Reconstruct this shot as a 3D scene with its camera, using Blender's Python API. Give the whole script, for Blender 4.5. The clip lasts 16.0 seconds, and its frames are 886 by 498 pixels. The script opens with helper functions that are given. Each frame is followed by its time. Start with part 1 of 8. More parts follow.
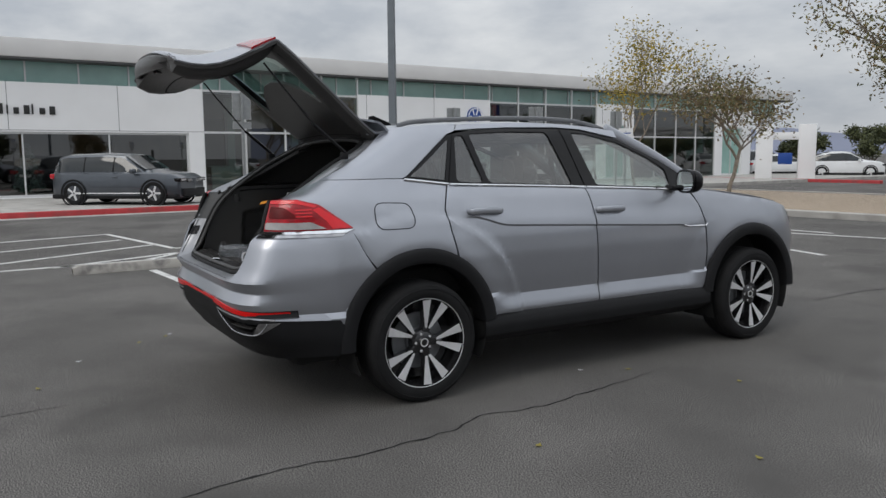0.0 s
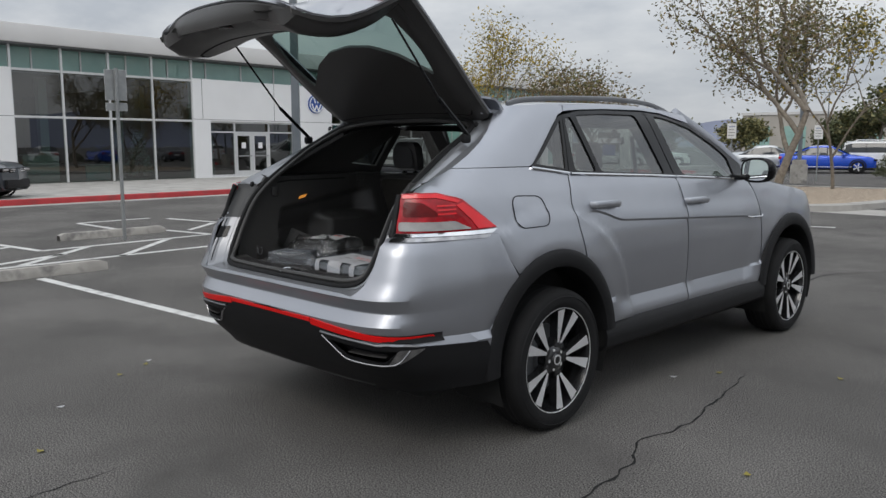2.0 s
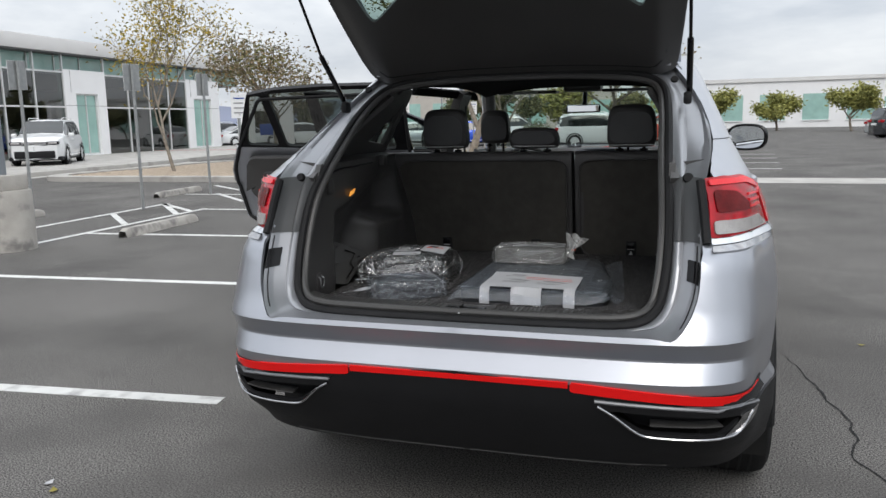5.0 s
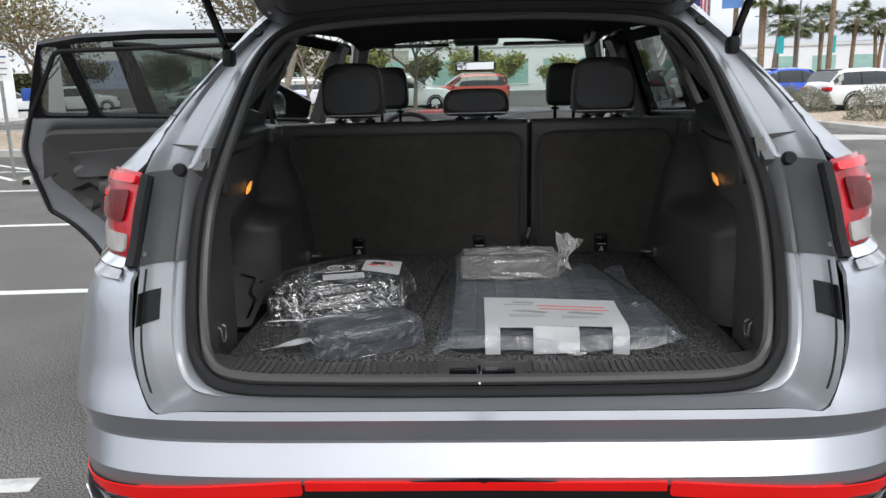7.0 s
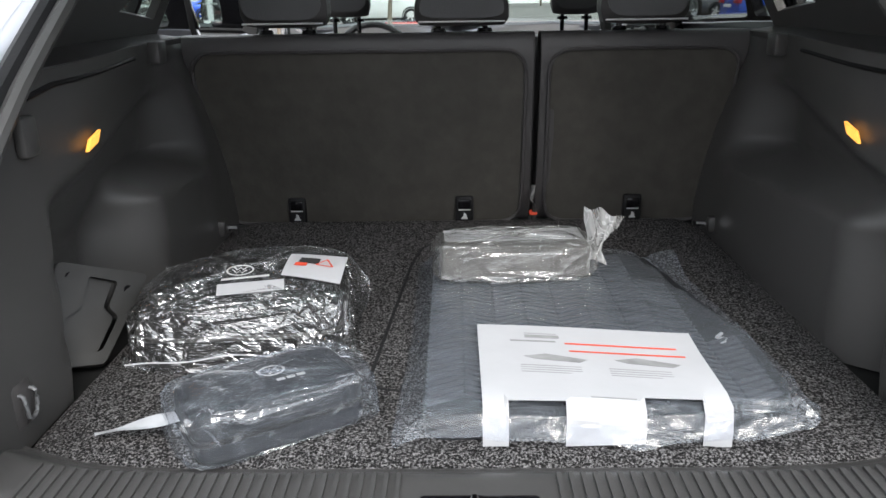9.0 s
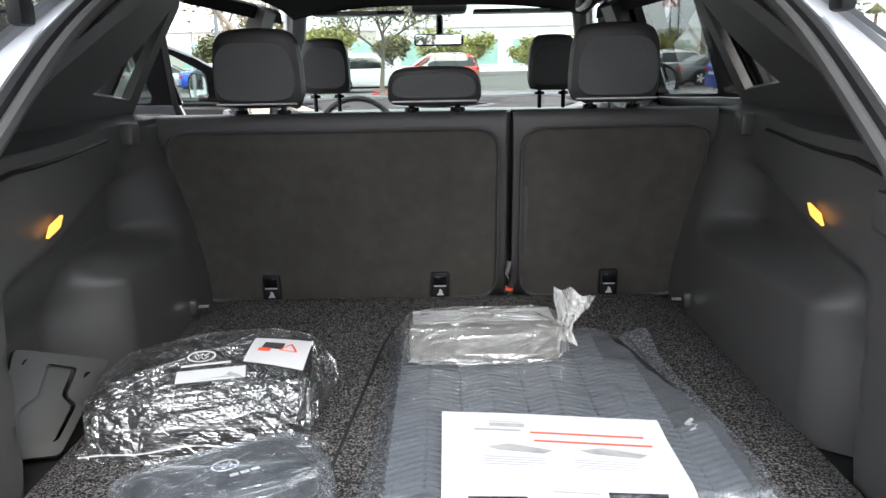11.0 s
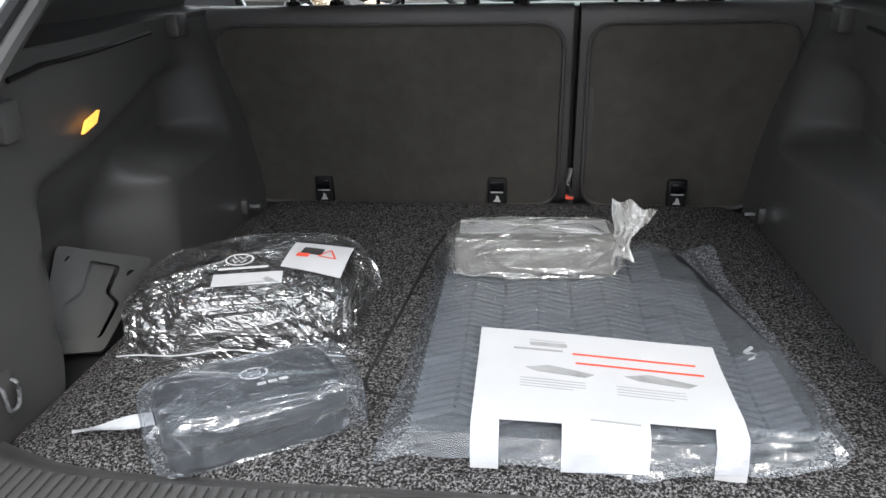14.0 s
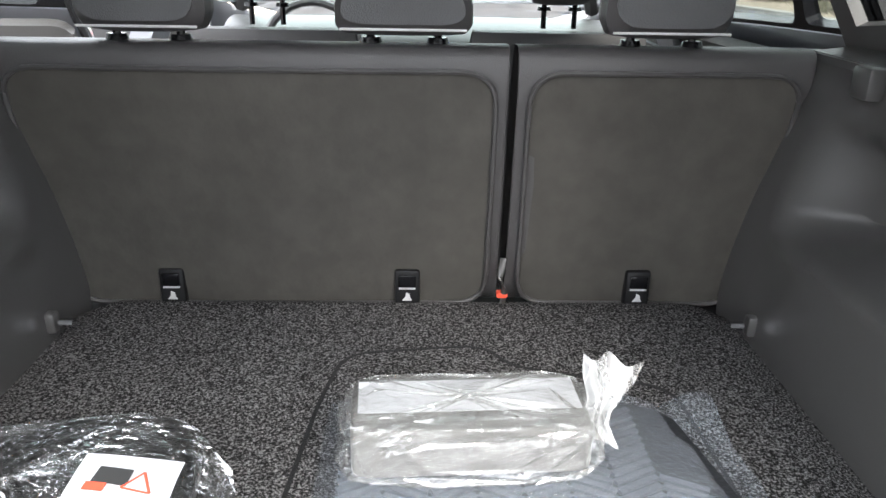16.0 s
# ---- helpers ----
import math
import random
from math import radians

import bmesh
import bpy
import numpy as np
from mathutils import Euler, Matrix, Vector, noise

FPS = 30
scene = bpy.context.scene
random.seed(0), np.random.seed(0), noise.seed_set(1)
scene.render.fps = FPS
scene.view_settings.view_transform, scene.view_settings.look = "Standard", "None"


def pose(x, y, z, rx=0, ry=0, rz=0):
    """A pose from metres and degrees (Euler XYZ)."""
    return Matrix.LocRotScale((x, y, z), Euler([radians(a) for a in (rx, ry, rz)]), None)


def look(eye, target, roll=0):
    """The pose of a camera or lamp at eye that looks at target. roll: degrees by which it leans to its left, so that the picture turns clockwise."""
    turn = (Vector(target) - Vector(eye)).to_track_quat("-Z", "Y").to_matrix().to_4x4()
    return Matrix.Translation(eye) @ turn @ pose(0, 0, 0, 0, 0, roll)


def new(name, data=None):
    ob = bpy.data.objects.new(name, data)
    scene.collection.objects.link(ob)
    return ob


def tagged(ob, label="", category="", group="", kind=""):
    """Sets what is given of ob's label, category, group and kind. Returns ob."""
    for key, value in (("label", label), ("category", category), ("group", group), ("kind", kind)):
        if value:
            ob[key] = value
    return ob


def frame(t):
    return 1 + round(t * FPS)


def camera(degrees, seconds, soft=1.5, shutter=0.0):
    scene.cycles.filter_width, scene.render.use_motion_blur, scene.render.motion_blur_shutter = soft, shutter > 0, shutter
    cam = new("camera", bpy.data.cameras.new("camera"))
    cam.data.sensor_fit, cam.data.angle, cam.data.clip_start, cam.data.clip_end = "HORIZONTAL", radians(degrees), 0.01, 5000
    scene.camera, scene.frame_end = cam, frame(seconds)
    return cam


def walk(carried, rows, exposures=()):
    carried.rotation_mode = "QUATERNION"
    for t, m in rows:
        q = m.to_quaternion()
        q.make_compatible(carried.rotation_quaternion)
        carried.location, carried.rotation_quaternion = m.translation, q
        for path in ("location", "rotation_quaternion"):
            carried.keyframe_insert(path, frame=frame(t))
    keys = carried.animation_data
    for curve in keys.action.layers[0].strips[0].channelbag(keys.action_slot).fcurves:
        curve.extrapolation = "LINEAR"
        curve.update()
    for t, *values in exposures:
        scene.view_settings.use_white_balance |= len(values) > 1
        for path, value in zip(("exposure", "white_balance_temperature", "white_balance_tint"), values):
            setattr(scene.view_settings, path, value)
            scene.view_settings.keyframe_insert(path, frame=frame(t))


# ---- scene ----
cam = camera(59.3, 16.0)
PATH = [
    (0, (4.917, -1.169, 1.467), (3.215, -0.146, 1.231), -0.5),
    (0.5, (4.534, -1.448, 1.457), (2.895, -0.326, 1.224), -0.4),
    (1, (4.127, -1.669, 1.451), (2.569, -0.439, 1.212), -0.3),
    (1.5, (3.722, -1.904, 1.446), (2.245, -0.581, 1.189), -0.3),
    (2, (3.261, -2.054, 1.441), (1.86, -0.651, 1.179), -0.1),
    (2.5, (2.826, -2.208, 1.432), (1.555, -0.686, 1.169), 0.3),
    (3, (2.381, -2.305, 1.423), (1.211, -0.705, 1.154), -0.1),
    (3.5, (1.922, -2.326, 1.421), (0.885, -0.639, 1.141), -0.0),
    (3.7, (1.74, -2.354, 1.412), (0.765, -0.632, 1.124), 0.0),
    (5.8, (0.236, -1.915, 1.413), (-0.127, 0.024, 1.079), -1.3),
    (6, (0.172, -1.838, 1.411), (-0.127, 0.111, 1.074), -1.1),
    (6.5, (0.049, -1.611, 1.413), (-0.101, 0.347, 1.036), -1.3),
    (7, (-0.005, -1.357, 1.408), (-0.095, 0.595, 0.984), -1.4),
    (7.5, (-0.009, -1.113, 1.396), (-0.081, 0.823, 0.901), -1.0),
    (8, (-0.036, -0.872, 1.378), (-0.082, 1.048, 0.821), -1.0),
    (8.5, (-0.032, -0.678, 1.363), (-0.067, 1.23, 0.763), -0.7),
    (9, (-0.025, -0.588, 1.364), (-0.056, 1.311, 0.736), -0.8),
    (9.5, (-0.014, -0.569, 1.369), (-0.032, 1.328, 0.735), -1.3),
    (9.7, (-0.005, -0.569, 1.371), (0.012, 1.329, 0.738), -1.2),
    (11.8, (0.023, -0.558, 1.402), (-0.093, 1.398, 1.002), -0.4),
    (12, (0.023, -0.551, 1.403), (-0.147, 1.39, 0.952), -0.3),
    (12.5, (0.035, -0.542, 1.396), (-0.23, 1.352, 0.81), -0.3),
    (13, (0.045, -0.538, 1.379), (-0.244, 1.318, 0.692), -0.1),
    (13.5, (0.051, -0.531, 1.377), (-0.233, 1.318, 0.67), -0.9),
    (14, (0.064, -0.489, 1.38), (-0.139, 1.369, 0.669), -1.0),
    (14.5, (0.035, -0.39, 1.372), (-0.031, 1.476, 0.656), -0.4),
    (15, (0.003, -0.271, 1.39), (0.038, 1.596, 0.676), 0.4),
    (15.5, (0.024, -0.104, 1.407), (0.055, 1.76, 0.683), 0.6),
    (16, (0.028, 0.017, 1.416), (0.08, 1.883, 0.699), 1.0),
]
EXPOSURES = ((0, 0.0), (2, 0.06), (3.5, 0.32), (6, 0.70), (7, 0.88), (8, 1.36), (9, 1.85), (12, 2.36), (13, 2.06), (14, 2.05), (15, 2.42), (15.5, 2.72), (16, 3.28))
walk(cam, [(t, look(e, g, r)) for t, e, g, r in PATH], EXPOSURES)


# ---------------------------------------------------------------- sky and sun
world = bpy.data.worlds.new("overcast_sky")
scene.world = world
world.use_nodes = True
wt = world.node_tree
wbg = wt.nodes["Background"]
sky = wt.nodes.new("ShaderNodeTexSky")
sky.sky_type = "NISHITA"
sky.sun_disc = False
sky.sun_elevation, sky.sun_rotation = radians(42), radians(200)
sky.air_density, sky.dust_density = 1.2, 3.0
tc = wt.nodes.new("ShaderNodeTexCoord")
mp = wt.nodes.new("ShaderNodeMapping")
mp.inputs["Scale"].default_value = (1.2, 2.2, 5.0)
mp.inputs["Rotation"].default_value = (0, 0, 0.5)
nz = wt.nodes.new("ShaderNodeTexNoise")
nz.inputs["Scale"].default_value, nz.inputs["Detail"].default_value = 2.2, 7
nz.inputs["Roughness"].default_value = 0.55
ramp = wt.nodes.new("ShaderNodeValToRGB")
ramp.color_ramp.elements[0].position, ramp.color_ramp.elements[0].color = 0.36, (5.8, 6.25, 6.9, 1)
ramp.color_ramp.elements[1].position, ramp.color_ramp.elements[1].color = 0.66, (9.4, 9.65, 9.9, 1)
mixw = wt.nodes.new("ShaderNodeMix")
mixw.data_type = "RGBA"
mixw.inputs[0].default_value = 0.93
wt.links.new(tc.outputs["Generated"], mp.inputs[0])
wt.links.new(mp.outputs[0], nz.inputs["Vector"])
wt.links.new(nz.outputs[0], ramp.inputs[0])
wt.links.new(sky.outputs[0], mixw.inputs[6])
wt.links.new(ramp.outputs[0], mixw.inputs[7])
sep = wt.nodes.new("ShaderNodeSeparateXYZ")
grad = wt.nodes.new("ShaderNodeMapRange")
grad.inputs[1].default_value, grad.inputs[2].default_value = 0.0, 1.0
grad.inputs[3].default_value, grad.inputs[4].default_value = 0.80, 1.75
scl = wt.nodes.new("ShaderNodeVectorMath")
scl.operation = "SCALE"
wt.links.new(tc.outputs["Generated"], sep.inputs[0])
wt.links.new(sep.outputs[2], grad.inputs[0])
wt.links.new(mixw.outputs[2], scl.inputs[0])
wt.links.new(grad.outputs[0], scl.inputs[3])
wt.links.new(scl.outputs[0], wbg.inputs[0])
wbg.inputs[1].default_value = 0.085

sun_data = bpy.data.lights.new("sun", "SUN")
sun_data.energy, sun_data.angle, sun_data.color = 0.7, radians(25), (1.0, 0.96, 0.9)
sun_ob = new("sun", sun_data)
sun_ob.matrix_world = look((6, -14, 14), (0, 0, 0))


# ---------------------------------------------------------------- materials
def mat(name, col, rough=0.5, metal=0.0, coat=0.0, var=0.08, scale=6.0, bump=0.0, bscale=60.0,
        spec=0.5, fine=0.0, fscale=200.0, trans=0.0, alpha=1.0, emit=0.0, ior=1.45, rvar=0.0, stain=None):
    """A procedural material: colour varied at two scales, bump, gloss."""
    m = bpy.data.materials.new(name)
    m.use_nodes = True
    nt = m.node_tree
    b = nt.nodes["Principled BSDF"]
    b.inputs["Roughness"].default_value = rough
    b.inputs["Metallic"].default_value = metal
    b.inputs["Coat Weight"].default_value = coat
    b.inputs["Coat Roughness"].default_value = 0.04
    b.inputs["Specular IOR Level"].default_value = spec
    b.inputs["Transmission Weight"].default_value = trans
    b.inputs["Alpha"].default_value = alpha
    b.inputs["IOR"].default_value = ior
    co = nt.nodes.new("ShaderNodeTexCoord")
    n1 = nt.nodes.new("ShaderNodeTexNoise")
    n1.inputs["Scale"].default_value, n1.inputs["Detail"].default_value = scale, 6
    nt.links.new(co.outputs["Object"], n1.inputs["Vector"])
    r = nt.nodes.new("ShaderNodeValToRGB")
    r.color_ramp.elements[0].position, r.color_ramp.elements[1].position = 0.3, 0.7
    r.color_ramp.elements[0].color = (*[c * (1 - var) for c in col], 1)
    r.color_ramp.elements[1].color = (*[min(1, c * (1 + var)) for c in col], 1)
    nt.links.new(n1.outputs[0], r.inputs[0])
    out = r.outputs[0]
    if fine or bump:
        n2 = nt.nodes.new("ShaderNodeTexNoise")
        n2.inputs["Scale"].default_value, n2.inputs["Detail"].default_value = fscale if fine else bscale, 3
        nt.links.new(co.outputs["Object"], n2.inputs["Vector"])
    if fine:
        mx = nt.nodes.new("ShaderNodeMix")
        mx.data_type, mx.blend_type = "RGBA", "OVERLAY"
        mx.inputs[0].default_value = fine
        r2 = nt.nodes.new("ShaderNodeValToRGB")
        r2.color_ramp.elements[0].position, r2.color_ramp.elements[1].position = 0.35, 0.65
        nt.links.new(n2.outputs[0], r2.inputs[0])
        nt.links.new(out, mx.inputs[6])
        nt.links.new(r2.outputs[0], mx.inputs[7])
        out = mx.outputs[2]
    if stain:
        n3 = nt.nodes.new("ShaderNodeTexNoise")
        n3.inputs["Scale"].default_value, n3.inputs["Detail"].default_value = stain[1], 8
        nt.links.new(co.outputs["Object"], n3.inputs["Vector"])
        r3 = nt.nodes.new("ShaderNodeValToRGB")
        r3.color_ramp.elements[0].position, r3.color_ramp.elements[1].position = 0.52, 0.7
        nt.links.new(n3.outputs[0], r3.inputs[0])
        mx = nt.nodes.new("ShaderNodeMix")
        mx.data_type = "RGBA"
        nt.links.new(r3.outputs[0], mx.inputs[0])
        nt.links.new(out, mx.inputs[6])
        mx.inputs[7].default_value = (*stain[0], 1)
        out = mx.outputs[2]
    nt.links.new(out, b.inputs["Base Color"])
    if rvar:
        mr = nt.nodes.new("ShaderNodeMapRange")
        mr.inputs[3].default_value, mr.inputs[4].default_value = rough - rvar, rough + rvar
        nt.links.new(n1.outputs[0], mr.inputs[0])
        nt.links.new(mr.outputs[0], b.inputs["Roughness"])
    if bump:
        bp = nt.nodes.new("ShaderNodeBump")
        bp.inputs["Strength"].default_value, bp.inputs["Distance"].default_value = bump, 0.01
        nt.links.new(n2.outputs[0], bp.inputs["Height"])
        nt.links.new(bp.outputs[0], b.inputs["Normal"])
    if emit:
        b.inputs["Emission Color"].default_value = (*col, 1)
        b.inputs["Emission Strength"].default_value = emit
    return m


def window_glass(name, tint, clear, rough=0.0, base=0.04):
    """Thin glass: lets tinted light through and mirrors more at a slant."""
    m = bpy.data.materials.new(name)
    m.use_nodes = True
    nt = m.node_tree
    nt.nodes.remove(nt.nodes["Principled BSDF"])
    tr, gl, mx = nt.nodes.new("ShaderNodeBsdfTransparent"), nt.nodes.new("ShaderNodeBsdfGlossy"), nt.nodes.new("ShaderNodeMixShader")
    tr.inputs[0].default_value = (*[c * clear for c in tint], 1)
    gl.inputs["Roughness"].default_value = rough
    lw = nt.nodes.new("ShaderNodeLayerWeight")
    pw = nt.nodes.new("ShaderNodeMath")
    pw.operation = "POWER"
    pw.inputs[1].default_value = 4.0
    sl_ = nt.nodes.new("ShaderNodeMapRange")
    sl_.inputs[3].default_value, sl_.inputs[4].default_value = base, 0.95
    nt.links.new(lw.outputs["Facing"], pw.inputs[0])
    nt.links.new(pw.outputs[0], sl_.inputs[0])
    nt.links.new(sl_.outputs[0], mx.inputs[0])
    nt.links.new(tr.outputs[0], mx.inputs[1])
    nt.links.new(gl.outputs[0], mx.inputs[2])
    nt.links.new(mx.outputs[0], nt.nodes["Material Output"].inputs[0])
    return m


def film(name, tint, gloss, veil, scale, relief, stretch=4.0, turn=0.6, crease=0.2, rough=0.11, milk=(0.80, 0.80, 0.80), warp=0.2):
    """Crumpled clear plastic film: see-through, slightly milky, long folds and fine whitened creases."""
    m = bpy.data.materials.new(name)
    m.use_nodes = True
    nt = m.node_tree
    nt.nodes.remove(nt.nodes["Principled BSDF"])

    def node(kind, **vals):
        n = nt.nodes.new(kind)
        for k, v in vals.items():
            n.inputs[k.replace("_", " ")].default_value = v
        return n

    def calc(op, a, b=None, c=None):
        n = nt.nodes.new("ShaderNodeMath")
        n.operation = op
        for k, v in enumerate((a, b, c)):
            if v is None:
                continue
            if isinstance(v, (int, float)):
                n.inputs[k].default_value = v
            else:
                nt.links.new(v, n.inputs[k])
        return n.outputs[0]
    co = nt.nodes.new("ShaderNodeTexCoord")
    wp = node("ShaderNodeTexNoise", Scale=scale * 0.4, Detail=2.0)
    ad = nt.nodes.new("ShaderNodeMix")
    ad.data_type, ad.blend_type = "RGBA", "ADD"
    ad.inputs[0].default_value = warp / scale
    nt.links.new(co.outputs["Object"], wp.inputs["Vector"])
    nt.links.new(co.outputs["Object"], ad.inputs[6])
    nt.links.new(wp.outputs[1], ad.inputs[7])
    ridges = []
    for k, (sc, rot) in enumerate(((scale, turn), (scale * 2.0, turn + 0.25), (scale * 4.0, turn - 0.5))):
        mp_ = nt.nodes.new("ShaderNodeMapping")
        mp_.vector_type = "TEXTURE"
        mp_.inputs["Rotation"].default_value = (0.0, rot, rot * 0.4)
        mp_.inputs["Scale"].default_value = (1.0, 1 / stretch, 1 / stretch)
        nt.links.new(ad.outputs[2], mp_.inputs[0])
        nz_ = node("ShaderNodeTexNoise", Scale=sc / 2.0, Detail=1.5, Roughness=0.4)
        nt.links.new(mp_.outputs[0], nz_.inputs["Vector"])
        ridges.append(calc("SUBTRACT", 1.0, calc("ABSOLUTE", calc("MULTIPLY_ADD", nz_.outputs[0], 4.0, -2.0))))
    h = calc("ADD", ridges[0], calc("ADD", calc("MULTIPLY", ridges[1], 0.45), calc("MULTIPLY", ridges[2], 0.2)))
    bp_ = node("ShaderNodeBump", Strength=1.0, Distance=relief)
    nt.links.new(h, bp_.inputs["Height"])
    tr, gl, df = nt.nodes.new("ShaderNodeBsdfTransparent"), node("ShaderNodeBsdfGlossy", Roughness=rough), nt.nodes.new("ShaderNodeBsdfDiffuse")
    tr.inputs[0].default_value = (*tint, 1)
    df.inputs[0].default_value = (*milk, 1)
    nt.links.new(bp_.outputs[0], gl.inputs["Normal"])
    m1, m2 = nt.nodes.new("ShaderNodeMixShader"), nt.nodes.new("ShaderNodeMixShader")
    white = calc("MULTIPLY", calc("POWER", calc("MAXIMUM", calc("MAXIMUM", ridges[0], ridges[1]), 0.0), 22.0), crease)
    nt.links.new(calc("ADD", white, veil), m1.inputs[0])
    lw = nt.nodes.new("ShaderNodeLayerWeight")
    nt.links.new(bp_.outputs[0], lw.inputs["Normal"])
    nt.links.new(calc("MULTIPLY_ADD", calc("POWER", lw.outputs["Facing"], 3.0), 0.6, gloss), m2.inputs[0])
    nt.links.new(tr.outputs[0], m1.inputs[1])
    nt.links.new(df.outputs[0], m1.inputs[2])
    nt.links.new(m1.outputs[0], m2.inputs[1])
    nt.links.new(gl.outputs[0], m2.inputs[2])
    nt.links.new(m2.outputs[0], nt.nodes["Material Output"].inputs[0])
    return m


def flakes(name, col, rough):
    """Metallic car paint under a clear coat."""
    m = mat(name, col, rough=rough, metal=0.88, coat=0.6, var=0.04, scale=3.0, rvar=0.03)
    return m


def speckle(name, dark, pale, scale):
    """Flecked looped carpet: pale and dark tufts with deep relief."""
    m = mat(name, dark, rough=1.0, var=0.25, scale=7, bump=0.7, bscale=scale * 1.3, spec=0.05)
    nt = m.node_tree
    b = nt.nodes["Principled BSDF"]
    co = nt.nodes.new("ShaderNodeTexCoord")
    n = nt.nodes.new("ShaderNodeTexNoise")
    n.inputs["Scale"].default_value, n.inputs["Detail"].default_value, n.inputs["Roughness"].default_value = scale, 2, 0.7
    r = nt.nodes.new("ShaderNodeValToRGB")
    r.color_ramp.elements[0].position, r.color_ramp.elements[1].position = 0.46, 0.69
    r.color_ramp.elements[0].color, r.color_ramp.elements[1].color = (*dark, 1), (*pale, 1)
    nt.links.new(co.outputs["Object"], n.inputs["Vector"])
    nt.links.new(n.outputs[0], r.inputs[0])
    nt.links.new(r.outputs[0], b.inputs["Base Color"])
    return m


PAINT = flakes("silver_paint", (0.40, 0.414, 0.452), 0.35)
JAMB = mat("jamb_paint", (0.31, 0.318, 0.338), rough=0.38, metal=0.6, coat=0.25, var=0.05)
# frame colour with the dark reflection of the raised gate put into it
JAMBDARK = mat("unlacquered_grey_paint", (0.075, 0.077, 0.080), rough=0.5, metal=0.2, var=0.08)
PLASTIC = mat("black_plastic", (0.008, 0.008, 0.009), rough=0.55, spec=0.3, var=0.15, scale=8, bump=0.12, bscale=900)
TRIM = mat("interior_plastic", (0.057, 0.0555, 0.0548), rough=0.34, var=0.06, scale=5, bump=0.12, bscale=1100)
GLOSSBLACK = mat("gloss_black", (0.006, 0.006, 0.007), rough=0.18, spec=0.3, var=0.05)
RUBBER = mat("rubber", (0.012, 0.012, 0.013), rough=0.65, spec=0.3, var=0.25, scale=9, bump=0.15, bscale=300)
TYRE = mat("tyre_rubber", (0.012, 0.012, 0.0125), rough=0.8, spec=0.25, var=0.25, scale=7, bump=0.25, bscale=250)
CHROME = mat("chrome", (0.75, 0.76, 0.78), rough=0.12, metal=1.0, var=0.03)
SATIN = mat("machined_alloy", (0.80, 0.80, 0.81), rough=0.34, metal=0.55, var=0.05, scale=20)
RIMBLACK = mat("black_alloy", (0.012, 0.012, 0.013), rough=0.25, coat=0.6, var=0.1)
DARK = mat("dark_underbody", (0.01, 0.01, 0.01), rough=0.9, var=0.3)
REDLENS = mat("red_lens", (0.40, 0.004, 0.012), rough=0.06, coat=0.5, spec=0.35, var=0.35, scale=18, bump=0.12, bscale=260)
LIGHTGUIDE = mat("bright_red_lens", (0.78, 0.020, 0.030), rough=0.10, coat=0.4, var=0.08, bump=0.1, bscale=300)
DARKCHROME = mat("smoked_chrome", (0.42, 0.42, 0.43), rough=0.16, metal=1.0, var=0.25, scale=25)
REDDARK = mat("dark_red_lens", (0.13, 0.004, 0.005), rough=0.08, coat=0.0, spec=0.3, var=0.35, scale=16, bump=0.15, bscale=150)
REFLECTOR = mat("red_reflector", (0.72, 0.010, 0.010), rough=0.2, coat=0.0, spec=0.25, var=0.08, bump=0.1, bscale=400)
CLEARLENS = mat("clear_lens", (0.40, 0.385, 0.38), rough=0.12, coat=0.6, var=0.15, scale=20, bump=0.2, bscale=140)
SEATBACK = mat("seatback_felt", (0.060, 0.0565, 0.0510), rough=0.95, var=0.09, scale=9, bump=0.30, bscale=900, spec=0.15, fine=0.07, fscale=24)
LEATHER = mat("black_leatherette", (0.053, 0.0500, 0.0505), rough=0.40, var=0.08, scale=6, bump=0.2, bscale=520)
LEATHERGREY = mat("grey_leatherette", (0.072, 0.072, 0.075), rough=0.45, var=0.12, scale=6, bump=0.25, bscale=420)
CARPET = speckle("speckled_carpet", (0.017, 0.0162, 0.0165), (0.290, 0.280, 0.282), 300)
HEADLINER = mat("dark_headliner", (0.035, 0.035, 0.036), rough=1.0, var=0.1, scale=6, bump=0.3, bscale=500, spec=0.1)
STITCH = mat("pale_stitching", (0.5, 0.5, 0.5), rough=0.8, var=0.1)
AMBER = mat("lit_cargo_lamp", (1.0, 0.40, 0.07), rough=0.3, emit=0.42, var=0.2, scale=60)
PAPER = mat("white_paper", (0.45, 0.45, 0.465), rough=0.75, var=0.03, scale=12, bump=0.1, bscale=30)
INKRED = mat("red_ink", (0.7, 0.08, 0.04), rough=0.7, var=0.1)
INKGREY = mat("grey_ink", (0.27, 0.27, 0.27), rough=0.8, var=0.2, scale=40)
INKBLACK = mat("black_ink", (0.03, 0.03, 0.03), rough=0.7, var=0.1)
# one rubber in two tones: the shade between ridges is put into the base colour
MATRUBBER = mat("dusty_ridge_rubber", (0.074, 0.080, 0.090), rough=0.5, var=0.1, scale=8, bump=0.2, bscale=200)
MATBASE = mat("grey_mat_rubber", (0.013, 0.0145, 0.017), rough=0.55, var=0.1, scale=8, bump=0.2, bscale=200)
NYLON = mat("black_nylon", (0.008, 0.008, 0.009), rough=0.8, var=0.25, scale=12, bump=0.4, bscale=500)
NAVYVINYL = mat("dark_vinyl", (0.013, 0.0145, 0.019), rough=0.42, var=0.12, scale=10, bump=0.2, bscale=300)
REARGLASS = window_glass("privacy_glass", (0.8, 0.88, 0.83), 0.30, base=0.16)
SIDEGLASS = window_glass("green_side_glass", (0.8, 0.95, 0.88), 0.80, base=0.20)
SCREENGLASS = window_glass("windscreen_glass", (0.86, 0.98, 0.92), 0.8)
